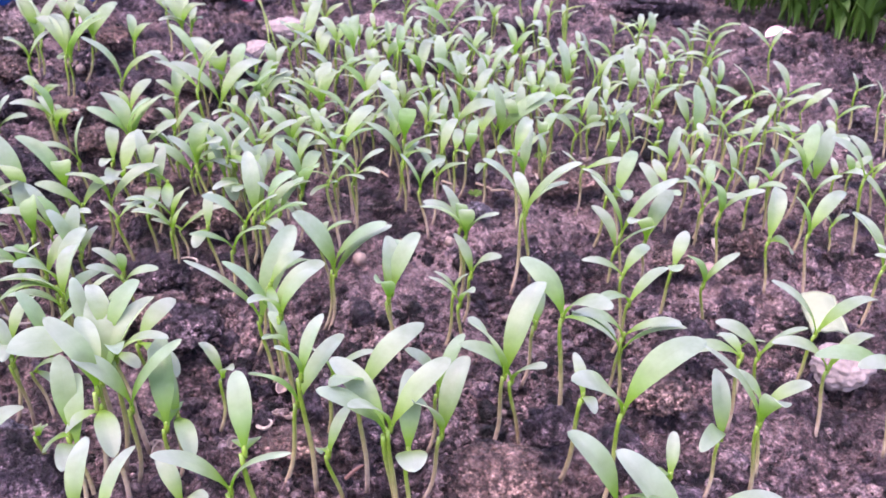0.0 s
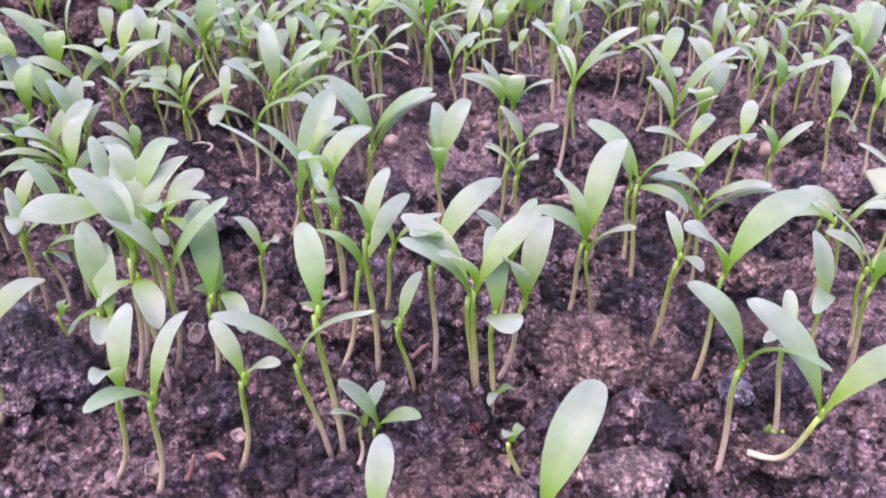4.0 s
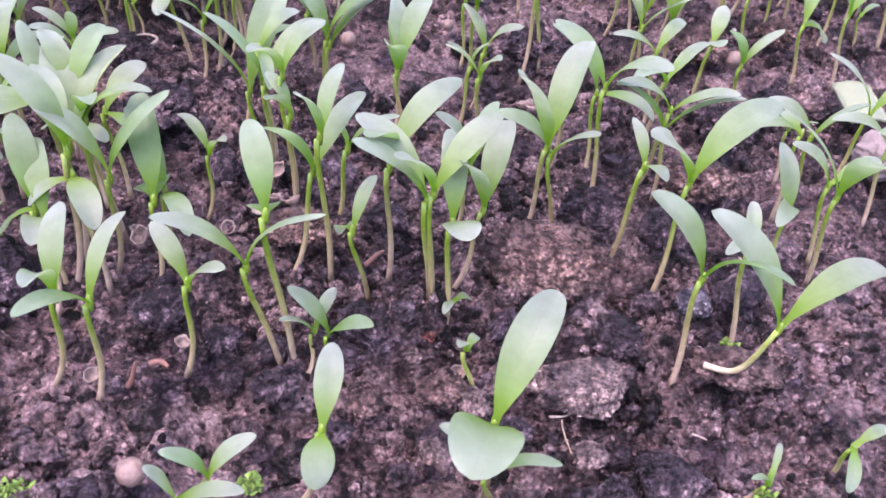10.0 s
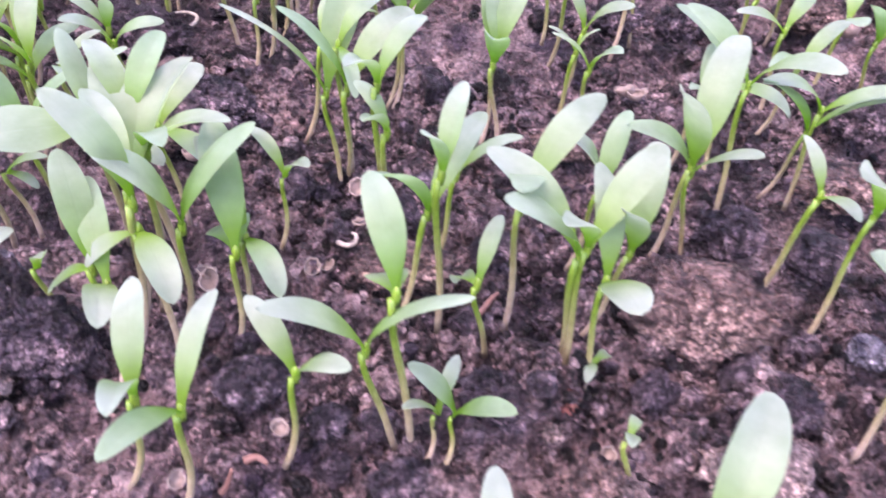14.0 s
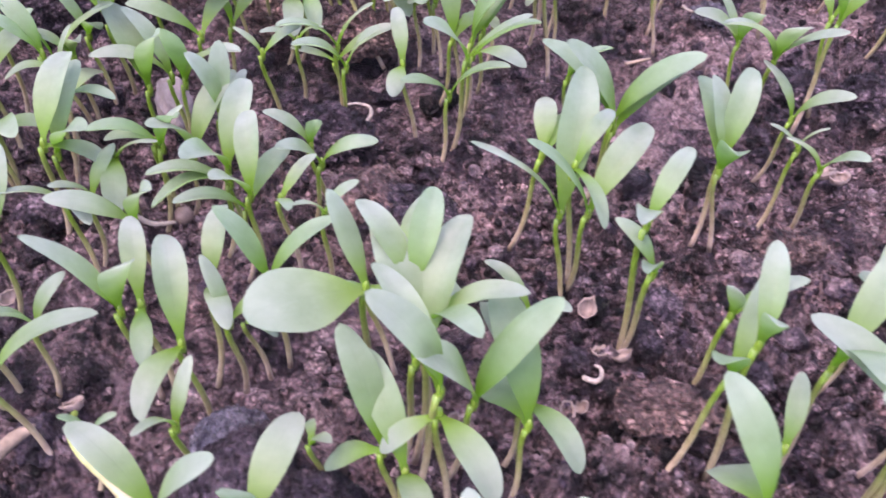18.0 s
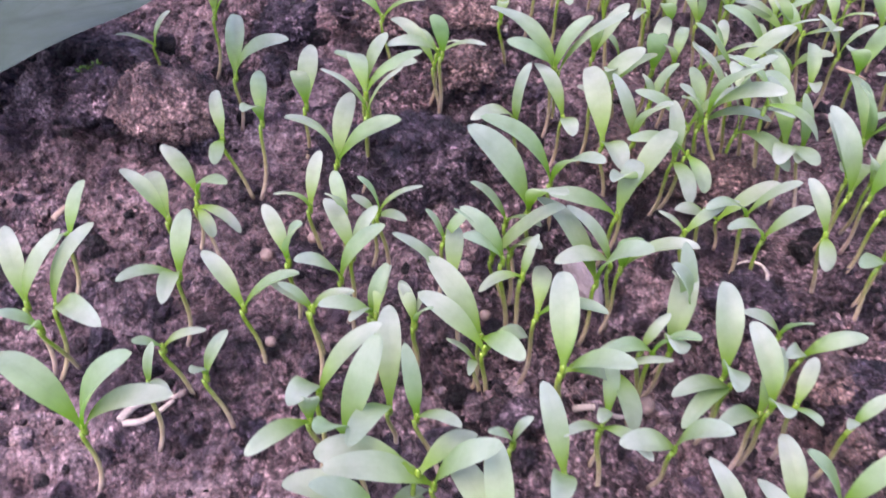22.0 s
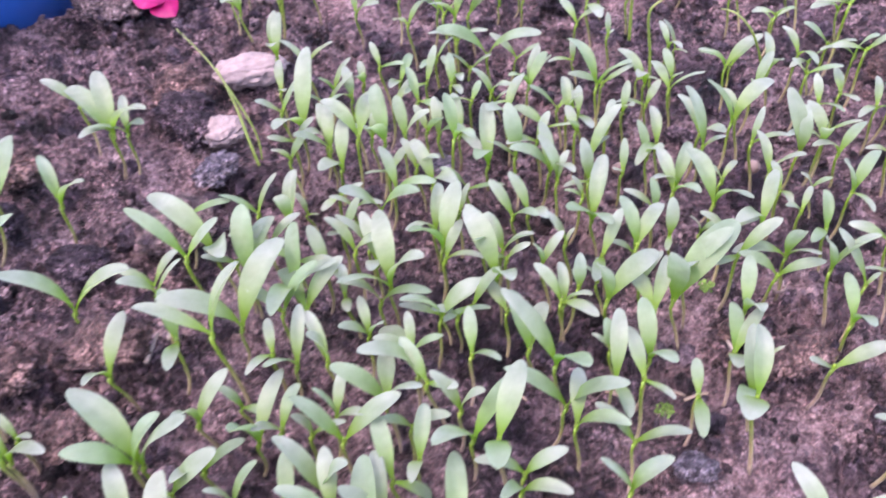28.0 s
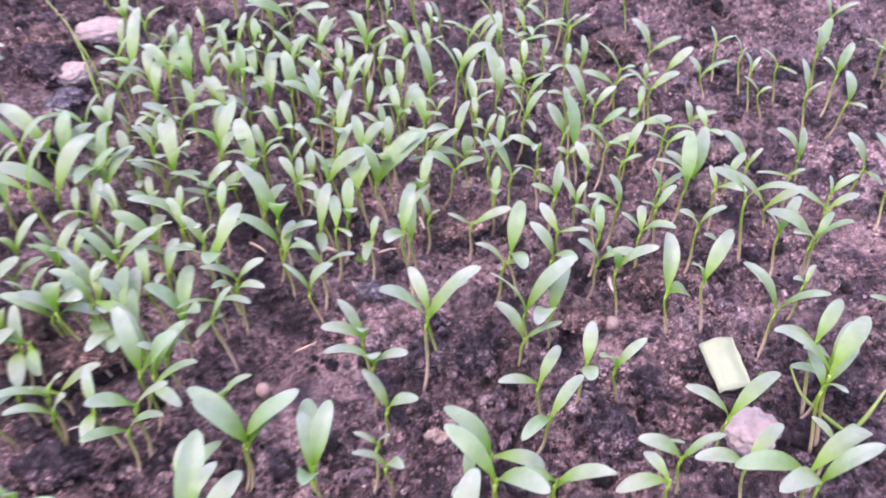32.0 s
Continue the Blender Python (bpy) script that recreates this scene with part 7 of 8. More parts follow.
seedling(0.0895, 0.4089, 14.6, 2.6, -0.1, (54, 50, 13.8, 0.28, 0.15), (214, 42, 13.4, 0.31, 0.16))
seedling(-0.0636, 0.4096, 15.9, -2.0, 1.4, (45, 28, 10.4, 0.30, 0.21), (212, 50, 13.6, 0.29, 0.12))
seedling(-0.0306, 0.4098, 18.2, 2.2, -0.1, (-2, 35, 15.7, 0.28, 0.36), (120, 55, 15.7, 0.28, 0.28))
seedling(0.0469, 0.4103, 17.4, -2.6, -2.8, (185, 43, 12.9, 0.27, 0.19), (30, 44, 10.6, 0.29, 0.21))
seedling(0.0331, 0.4110, 15.1, -2.1, 2.1, (18, 30, 11.0, 0.28, 0.12), (180, 16, 14.2, 0.29, 0.13))
seedling(0.0256, 0.4124, 16.2, 1.9, 1.7, (8, 35, 12.9, 0.28, 0.25), (160, 59, 12.9, 0.25, 0.23))
seedling(-0.1595, 0.4129, 18.5, 4.0, 0.8, (32, 32, 17.3, 0.27, 0.30), (-164, 39, 17.3, 0.29, 0.25))
seedling(0.1323, 0.4130, 21.2, 1.7, -0.4, (89, 31, 10.4, 0.28, .1), (-74, 7, 12.7, .25))
seedling(-0.0536, 0.4131, 16.1, 1.2, 0.1, (5, 35, 15.8, 0.29, 0.37), (-110, 43, 15.8, 0.29, 0.21))
seedling(0.0170, 0.4131, 14.6, 2.0, -2.8, (312, 21, 13.0, 0.31, 0.16), (125, 21, 10.9, 0.29, 0.10))
seedling(-0.0147, 0.4132, 13.6, -1.9, 1.5, (5, 37, 14.2, 0.28, 0.27), (142, 31, 14.2, 0.27, 0.41))
seedling(-0.0109, 0.4143, 13.7, 1.4, -0.6, (1, 36, 15.0, 0.32, 0.26), (167, 11, 15.0, 0.31, 0.33))
seedling(0.0080, 0.4160, 16.9, -1.1, 0.6, (40, 31, 16.1, 0.26, 0.39), (-135, 39, 16.1, 0.29, 0.29))
seedling(0.0668, 0.4162, 16.1, -2.3, 0.2, (-4, 15, 14.4, 0.30, 0.29), (124, 41, 14.4, 0.30, 0.26))
seedling(0.0576, 0.4162, 13.7, -2.3, -2.6, (61, 49, 9.8, 0.32, 0.19), (280, 13, 10.5, 0.26, 0.20))
seedling(0.1034, 0.4164, 16.0, -3.0, -0.6, (14, 37, 14.2, 0.28, 0.34), (-167, 46, 14.2, 0.26, 0.22))
seedling(-0.1737, 0.4172, 18.7, 4.4, 1.5, (15, 36, 16.5, 0.29, 0.38), (-36, 22, 16.5, 0.29, 0.41), (-140, 14, 16.5, 0.27, 0.27))
seedling(-0.0369, 0.4184, 13.6, -1.4, 1.5, (21, 34, 12.5, 0.27, 0.26), (-124, 48, 12.5, 0.27, 0.34))
seedling(0.1176, 0.4192, 13.8, 0.4, 0.4, (138, 54, 10.7, 0.27, 0.20), (-112, 12, 10.7, 0.27, 0.29))
seedling(0.0280, 0.4198, 13.3, -1.8, 1.0, (273, 47, 14.8, 0.31, 0.12), (73, 27, 9.8, 0.31, 0.18))
seedling(0.1343, 0.4206, 16.0, 0.2, -2.6, (158, 60, 13.1, 0.29, 0.29), (-75, 14, 13.1, 0.26, 0.43))
seedling(-0.1705, 0.4207, 18.4, 4.4, 1.0, (4, 39, 15.8, 0.30, 0.31), (146, 25, 15.8, 0.30, 0.40))
seedling(-0.0207, 0.4207, 13.3, 1.1, -1.4, (157, 48, 14.4, 0.30, 0.09), (343, 32, 10.5, 0.31, 0.19))
seedling(-0.0643, 0.4217, 16.8, 1.0, -1.9, (264, 27, 9.8, 0.30, 0.09), (84, 48, 10.8, 0.32, 0.20))
seedling(-0.0556, 0.4225, 13.8, 2.7, -1.6, (-4, 37, 14.5, 0.28, 0.29), (-134, 45, 14.5, 0.29, 0.30))
seedling(0.1124, 0.4230, 15.5, 2.6, -0.8, (-9, 29, 12.6, 0.29, 0.33), (-179, 17, 12.6, 0.28, 0.45))
seedling(0.1259, 0.4238, 17.9, 0.4, -0.6, (150, 31, 11.1, 0.33, 0.10), (291, 41, 13.2, 0.31, 0.20))
seedling(0.0417, 0.4240, 15.9, -0.1, 1.2, (-18, 31, 20.8, 0.26, 0.42), (151, 49, 20.8, 0.26, 0.20))
seedling(0.0905, 0.4251, 14.3, -0.8, 0.7, (-100, 40, 17.1, 0.26, 0.28), (64, 24, 17.1, 0.25, 0.33))
seedling(0.0112, 0.4265, 16.0, 0.0, 0.0, (66, 57, 10.7, .3), (-89, -5, 7.1, 0.28, .2))
seedling(0.0598, 0.4270, 14.7, -0.7, -2.5, (-22, 27, 16.4, 0.25, 0.39), (-143, 40, 16.4, 0.28, 0.37))
seedling(-0.0043, 0.4280, 18.2, 1.6, -2.4, (244, 27, 12.4, 0.31, 0.15), (31, 15, 9.9, 0.28, 0.12))
seedling(0.0352, 0.4292, 6.0, -0.4, 0.1, (-15, 65, 11.3, .28), (96, 18, 3.1))
seedling(0.0717, 0.4300, 13.1, -0.8, -2.1, (360, 39, 11.7, 0.32, 0.21), (184, 43, 10.7, 0.31, 0.11))
seedling(-0.0426, 0.4301, 16.0, 0.0, 0.0, (-67, 23, 14.4, .2, .1), (75, 50, 12.0))
seedling(-0.0618, 0.4302, 15.5, 1.8, -1.7, (15, 40, 29.1, 0.26, 0.23), (-155, 36, 25.2, 0.27, 0.29))
seedling(-0.0209, 0.4316, 17.6, 0.9, 0.4, (351, 36, 13.2, 0.29, 0.08), (147, 11, 13.3, 0.27, 0.17))
seedling(0.0464, 0.4317, 12.3, -0.0, 0.0, (90, 29, 13.3, 0.28, .15), (-69, 17, 13.0, 0.28, .15))
seedling(0.1360, 0.4345, 27.7, 2.9, -0.7, (-67, 23, 10.6), (93, 24, 14.7, .3), (-73, 7, 12.3))
seedling(0.0983, 0.4347, 7.9, -0.9, 0.2, (82, 42, 15.4, 0.28, .2), (-66, 24, 13.0, 0.28, .2))
seedling(0.0181, 0.4352, 14.2, 2.5, 1.1, (44, 31, 15.0, 0.26, 0.25), (-124, 43, 15.0, 0.29, 0.30))
seedling(0.0078, 0.4355, 13.5, -1.0, 0.8, (-25, 29, 12.4, 0.25, 0.40), (147, 41, 12.4, 0.28, 0.36))
seedling(-0.0273, 0.4358, 14.2, -0.5, 0.8, (39, 21, 13.3, 0.28, 0.16), (177, 39, 10.0, 0.29, 0.15))
seedling(-0.0043, 0.4358, 17.8, -2.7, 2.3, (174, 16, 11.5, 0.28, 0.19), (9, 36, 12.2, 0.31, 0.21))
seedling(-0.0638, 0.4392, 17.5, -2.5, -0.7, (50, 42, 13.1, 0.28, 0.17), (261, 41, 10.9, 0.31, 0.11))
seedling(-0.0426, 0.4395, 17.3, 0.8, 1.2, (-4, 36, 13.1, 0.31, 0.28), (-135, 25, 13.1, 0.26, 0.43))
seedling(0.0647, 0.4401, 6.3, -1.2, 0.3, (-43, 54, 13.5, .28), (107, -1, 8.3))
seedling(-0.1224, 0.4405, 15.7, -0.1, -0.1, (-9, 38, 23.9, 0.29, 0.25), (-40, 27, 23.9, 0.28, 0.38), (126, 39, 23.9, 0.25, 0.35))
seedling(-0.1199, 0.4411, 15.5, 1.8, 0.0, (-111, 32, 13.7, 0.25, 0.28), (136, 36, 13.7, 0.31, 0.37), (0, 39, 13.7, 0.26, 0.30))
seedling(-0.0506, 0.4416, 16.7, -0.3, -0.8, (262, 40, 14.5, 0.27, 0.14), (77, 42, 14.7, 0.31, 0.12))
seedling(-0.1244, 0.4420, 15.2, 0.7, 1.1, (-138, 25, 13.4, 0.28, 0.37), (-44, 25, 13.4, 0.30, 0.26))
seedling(0.0228, 0.4429, 11.2, 0.1, -0.0, (44, 65, 14.8, .28), (76, 49, 13.3, .28))
seedling(0.1783, 0.4430, 20.9, -3.6, 0.9, (-61, 34, 16.0, 0.28, .1), (65, 57, 12.5))
seedling(0.0092, 0.4436, 6.0, 0.5, -0.1, (-41, 55, 14.2, .28), (89, 32, 7.5))
seedling(-0.0149, 0.4442, 14.9, 0.7, 2.7, (33, 48, 13.9, 0.26, 0.09), (226, 13, 13.7, 0.28, 0.12))
seedling(0.0733, 0.4444, 15.4, 2.7, -0.2, (-2, 35, 11.1, 0.26, 0.27), (177, 28, 11.1, 0.27, 0.43))
seedling(-0.0018, 0.4481, 16.8, -1.6, -0.3, (180, 19, 11.0, 0.32, 0.18), (344, 12, 11.0, 0.31, 0.10))
seedling(0.1471, 0.4506, 15.7, 0.3, -0.2, (-89, 32, 17.0, 0.26, 0.29), (150, 51, 17.0, 0.28, 0.27), (-107, 20, 17.0, 0.30, 0.37))
seedling(-0.0252, 0.4508, 15.6, 2.1, -0.5, (28, 16, 13.4, 0.27, 0.19), (209, 21, 11.8, 0.32, 0.16))
seedling(0.0823, 0.4508, 9.2, -0.2, 0.0, (-34, 59, 12.3, .28), (120, -7, 5.0))
seedling(-0.0477, 0.4535, 13.8, 0.6, 0.3, (51, 41, 13.2, 0.30, 0.20), (223, 52, 11.5, 0.27, 0.11))
seedling(-0.0659, 0.4541, 15.2, 0.1, 1.0, (4, 26, 13.8, 0.27, 0.10), (170, 33, 10.0, 0.31, 0.18))
seedling(0.1217, 0.4542, 13.9, 2.6, 0.6, (-78, 13, 9.9, 0.27, 0.34), (161, 39, 9.9, 0.30, 0.26))
seedling(-0.0092, 0.4560, 17.8, 1.0, 1.8, (78, 47, 10.0, 0.27, 0.16), (222, 13, 11.7, 0.28, 0.17))
seedling(-0.0373, 0.4571, 13.8, 1.3, -1.8, (360, 20, 10.9, 0.28, 0.09), (195, 44, 14.4, 0.28, 0.20))
seedling(0.0010, 0.4577, 13.6, 2.9, -2.2, (304, 31, 10.7, 0.29, 0.15), (102, 38, 9.8, 0.34, 0.12))
seedling(0.0576, 0.4578, 16.0, 0.0, 0.0, (7, 68, 8.8, .3), (84, 39, 3.3))
seedling(-0.1344, 0.4589, 16.0, 0.0, 0.0, (-63, 34, 15.3), (-50, 50, 6.2))
seedling(0.0125, 0.4590, 17.4, -1.4, -0.8, (-85, 35, 23.0, 0.27, 0.28), (117, 30, 23.0, 0.30, 0.38))
seedling(0.0446, 0.4593, 7.6, 0.2, -0.0, (1, 68, 8.3, .3), (-79, -1, 9.6, 0.28, .2))
seedling(-0.0259, 0.4601, 16.1, -3.0, 1.5, (346, 39, 10.3, 0.28, 0.16), (131, 21, 11.4, 0.33, 0.09))
seedling(0.1314, 0.4661, 6.0, -0.8, 0.2, (-59, 36, 8.6), (91, 28, 8.9))
seedling(-0.0527, 0.4676, 18.7, -2.3, -1.1, (306, 38, 13.2, 0.33, 0.17), (113, 42, 14.9, 0.34, 0.11))
seedling(0.0214, 0.4692, 8.6, 3.7, -0.9, (-57, 40, 14.5, .28), (90, 30, 10.6, .2, .1))
seedling(0.0015, 0.4720, 17.2, 1.3, -0.2, (-91, 25, 12.6, 0.25, 0.27), (109, 23, 12.6, 0.27, 0.28))
seedling(0.1150, 0.4726, 16.1, -2.2, -2.5, (10, 39, 12.8, 0.28, 0.36), (-117, 28, 12.8, 0.30, 0.30))
seedling(0.1438, 0.4732, 16.0, 0.0, 0.0, (31, 67, 9.3, .34), (-56, 41, 4.8))
seedling(0.0493, 0.4769, 13.7, 1.8, -2.5, (-19, 29, 12.9, 0.29, 0.26), (118, 36, 12.9, 0.29, 0.34))
seedling(0.0597, 0.4795, 16.1, -2.7, 0.9, (17, 39, 17.2, 0.22, 0.37), (-179, 13, 17.2, 0.29, 0.28))
seedling(0.1227, 0.4799, 13.2, -0.9, 0.2, (-11, 66, 13.0, .4), (-95, -7, 9.6, .4), (122, -7, 5.2))
seedling(0.0021, 0.4805, 22.0, 1.7, -0.3, (39, 34, 18.5, 0.28, 0.33), (-128, 42, 18.5, 0.26, 0.29))
seedling(0.0747, 0.4812, 15.3, -1.1, -1.3, (0, 38, 13.9, 0.28, 0.36), (148, 48, 13.9, 0.28, 0.28))
seedling(0.1457, 0.4824, 6.0, 0.2, -0.0, (-50, 47, 14.8, .3), (128, -9, 2.6, .4))
seedling(-0.0666, 0.4861, 13.6, 0.9, -2.1, (13, 38, 18.6, 0.28, 0.27), (-176, 43, 18.6, 0.28, 0.32))
seedling(0.0003, 0.4880, 19.9, 0.6, -0.1, (-35, 28, 22.9, 0.28, 0.40), (121, 25, 22.9, 0.26, 0.32))
seedling(-0.0142, 0.4887, 17.5, 0.9, -0.1, (-34, -5, 8.7, 0.40, 0.36), (52, 27, 13.5, 0.31, 0.31))
seedling(0.0114, 0.4909, 16.0, 0.0, 0.0, (90, 31, 16.6, .28), (82, 43, 21.0))
seedling(0.0682, 0.4943, 15.3, -1.6, -2.1, (-14, 34, 10.3, 0.29, 0.24), (122, 34, 10.3, 0.27, 0.38))
seedling(0.0008, 0.4982, 16.0, 0.0, 0.0, (-61, 34, 14.2, .3), (-7, 67, 17.5))
seedling(0.1071, 0.4991, 7.1, -0.5, 0.1, (91, 29, 14.3, 0.28, .1), (-36, 58, 11.3))
seedling(0.0345, 0.5014, 13.6, 2.4, -1.0, (-28, 30, 14.9, 0.30, 0.39), (154, 48, 14.9, 0.29, 0.33))
seedling(-0.0676, 0.5034, 6.0, 0.2, -0.0, (34, 67, 16.1, .32), (-80, -2, 4.4, .4))
seedling(-0.2059, 0.5061, 14.2, 6.1, -1.2, (-38, 58, 9.5), (77, 45, 6.9))
seedling(-0.0302, 0.5105, 14.1, -1.4, -2.3, (-3, 39, 14.3, 0.25, 0.22), (132, 33, 14.3, 0.30, 0.25))
seedling(0.0278, 0.5114, 6.5, 1.7, -0.4, (41, 66, 13.4, .3), (-26, 62, 15.4))
seedling(0.1249, 0.5116, 7.1, 0.5, -0.1, (76, 48, 12.1), (-63, 29, 9.7))
seedling(-0.0136, 0.5124, 15.3, 0.7, -0.1, (-97, 33, 19.1, 0.25, 0.32), (127, 41, 19.1, 0.29, 0.30))
seedling(-0.1887, 0.5134, 10.8, 1.1, -0.2, (-58, 41, 9.7), (83, 37, 8.3))
seedling(0.0406, 0.5148, 6.0, -0.7, 0.2, (11, 68, 6.7, .3), (110, -3, 2.2))
seedling(-0.0651, 0.5152, 29.0, 5.8, -1.4, (-51, 47, 16.6, .3), (95, 21, 13.8, 0.28, .2))
seedling(-0.0771, 0.5161, 17.2, -0.5, -0.0, (-4, 39, 16.5, 0.27, 0.31), (-153, 42, 16.5, 0.29, 0.37))
seedling(0.0727, 0.5272, 16.0, 0.0, 0.0, (-58, 38, 9.1), (93, 24, 9.2))
seedling(-0.0631, 0.5319, 14.5, 1.8, -1.2, (-110, 43, 21.7, 0.30, 0.31), (118, 34, 21.7, 0.27, 0.35))
seedling(0.0551, 0.5342, 16.0, 0.0, 0.0, (-72, 2, 8.8), (94, 22, 9.8))
seedling(-0.0455, 0.5363, 14.5, -1.6, -2.2, (-114, 48, 12.2, 0.27, 0.33), (97, 29, 12.2, 0.28, 0.41))
seedling(-0.0809, 0.5400, 9.6, -0.5, 0.1, (10, 68, 20.3, .28), (-69, 17, 9.3, .4))
seedling(-0.0634, 0.5453, 16.0, 0.0, 0.0, (97, 15, 13.0, .25), (-58, 39, 10.9))
seedling(-0.0774, 0.5548, 17.7, 0.6, -0.1, (-56, 41, 13.9, .3), (103, 1, 14.4))
seedling(-0.0522, 0.5634, 16.0, 0.0, 0.0, (3, 68, 7.1, .3), (93, 25, 4.5))
seedling(-0.0948, 0.5734, 11.2, 0.8, -0.2, (4, 68, 20.2, .3), (-73, 10, 10.6))
seedling(-0.0338, 0.5789, 6.0, -0.0, 0.0, (-55, 42, 14.3), (86, 37, 13.7))
finish_crowd()
# ---- things round the bed ----
def basin(x, y, radius):
    """A round blue plastic tub standing past the corner of the bed: wall, rolled rim and bottom."""
    ob = base_empty("plastic_tub", x, y, 0.0, "round blue plastic tub standing at the edge of the bed", "tub")
    n = 64

    def lathe(name, profile, label=""):
        verts = [(r * math.cos(2 * math.pi * k / n), r * math.sin(2 * math.pi * k / n), z) for r, z in profile for k in range(n)]
        m = len(profile)
        faces = [(i * n + k, i * n + (k + 1) % n, (i + 1) % m * n + (k + 1) % n, (i + 1) % m * n + k) for i in range(m) for k in range(n)]
        link_mesh(name, verts, faces, BLUE, ob, label)

    r = radius
    lathe("wall", [(r, -0.012), (r + 0.004, 0.03), (r + 0.010, 0.09), (r + 0.016, 0.14), (r + 0.012, 0.14), (r + 0.006, 0.09), (r, 0.03), (r - 0.004, -0.012)])
    lathe("rim", [(r + 0.014 + 0.008 * math.cos(a), 0.1445 + 0.0042 * math.sin(a)) for a in (2 * math.pi * k / 10 for k in range(10))], "thick rolled blue rim")
    lathe("bottom", [(0.001, -0.010), (r - 0.0045, -0.010), (r - 0.0045, -0.006), (0.001, -0.006)])


basin(-0.3255, 0.7155, 0.2121)


def leaf_thing(name, x, y, z, leaves, mat, label, category, part="petal"):
    ob = base_empty(name, x, y, z, label, category)
    for az, el, ln, wd, ar, *rest in leaves:
        v, f, uv = blade(ln, az, el, wd, ar, rest[0] if rest else 8, 0.12, 0.2, 0.5, 0.0, 0.0005, 18, 8)
        link_mesh(part, v, f, mat, ob, uvs=uv)
    return ob


leaf_thing("fallen_flower", -0.112, 0.564, 0.005, [(-95, 12, 0.019, 0.95, 0.34, 45), (165, -2, 0.019, 1.0, 0.38, -40), (75, 14, 0.018, 0.95, 0.36, 50), (20, 42, 0.016, 0.9, 0.3, -55), (-140, 8, 0.016, 0.95, 0.36, 30), (115, 20, 0.014, 0.9, 0.4, -35)],
           PETAL, "fallen magenta flower with crumpled petals on the soil", "flower")
leaf_thing("fallen_petal", -0.191, 0.396, 0.001, [(70, 5, 0.009, 0.75, 0.15)], PINK_CHIP, "small pale pink petal lying on the soil", "petal")
leaf_thing("dry_leaf", 0.222, 0.520, 0.004, [(-120, 6, 0.030, 0.35, 0.2)], PINK_CHIP, "dry pinkish leaf lying on the soil", "leaf", "blade")

# two large grey-green leaves of a taller plant that hang in over the bed
broad = base_empty("broad_leaved_plant", -0.310, 0.352, 0.0, "grey green leaves of a larger plant hanging over the bed", "plant")
v, f, uv = tube([(0, 0, -0.01), (0.010, 0.002, 0.03), (0.034, 0.004, 0.058), (0.064, -0.001, 0.066)], [0.002, 0.0018, 0.0015, 0.0012])
link_mesh("stem", v, f, STEM, broad, uvs=uv)
for az, el, ln, wd, ar, at in ((72, -1, 0.090, 1.0, 0.03, (0.0095, -0.014, 0.014)), (132, -4, 0.084, 0.80, 0.03, (0.064, -0.001, 0.066))):
    v, f, uv = blade(ln, az, el, wd, ar, 6, 0.06, -0.10, 0.2, 0.38, 0.0006, 26, 12)
    link_mesh("leaf", v, f, DARK_LEAF, broad, uvs=uv).location = at

# a tuft of strap leaves past the far corner of the bed
def strap_plant(x, y, count, height, width, seed, label, mat):
    ob = base_empty("strap_leaved_plant", x, y, ground(x, y), label, "plant")
    rnd = random.Random(seed)
    for i in range(count):
        v, f, uv = blade(height * rnd.uniform(0.6, 1.1), rnd.uniform(0, 360), rnd.uniform(35, 80), width * rnd.uniform(0.7, 1.2), rnd.uniform(0.05, 0.3), rnd.uniform(-40, 40), 0.25, 0.0, 0.9, 0.6, 0.0005, 14, 4)
        lo = link_mesh("leaf", v, f, mat, ob, uvs=uv)
        lo.location = (rnd.uniform(-0.012, 0.012), rnd.uniform(-0.012, 0.012), 0)
    return ob


for i, (sx, sy, n, hh) in enumerate([(0.212, 0.588, 18, 0.06), (0.242, 0.566, 18, 0.06), (0.266, 0.545, 18, 0.06), (0.288, 0.520, 18, 0.06), (0.228, 0.605, 16, 0.07), (0.285, 0.575, 18, 0.07), (0.315, 0.535, 16, 0.07), (0.255, 0.610, 16, 0.07), (0.335, 0.575, 16, 0.08), (0.30, 0.625, 16, 0.08), (0.355, 0.525, 14, 0.07), (0.245, 0.660, 14, 0.08), (0.36, 0.62, 14, 0.09), (0.30, 0.68, 14, 0.09)]):
    strap_plant(sx, sy, n, hh, 0.22, 40 + i, "clump of dark green strap leaves at the edge of the bed", STRAP)
for i, (sx, sy) in enumerate([(0.09, 0.68), (0.14, 0.66), (0.18, 0.69), (0.05, 0.72), (0.12, 0.74), (0.20, 0.64)]):
    strap_plant(sx, sy, 9, 0.035, 0.5, 70 + i, "low green weed growing past the bed", STRAP)


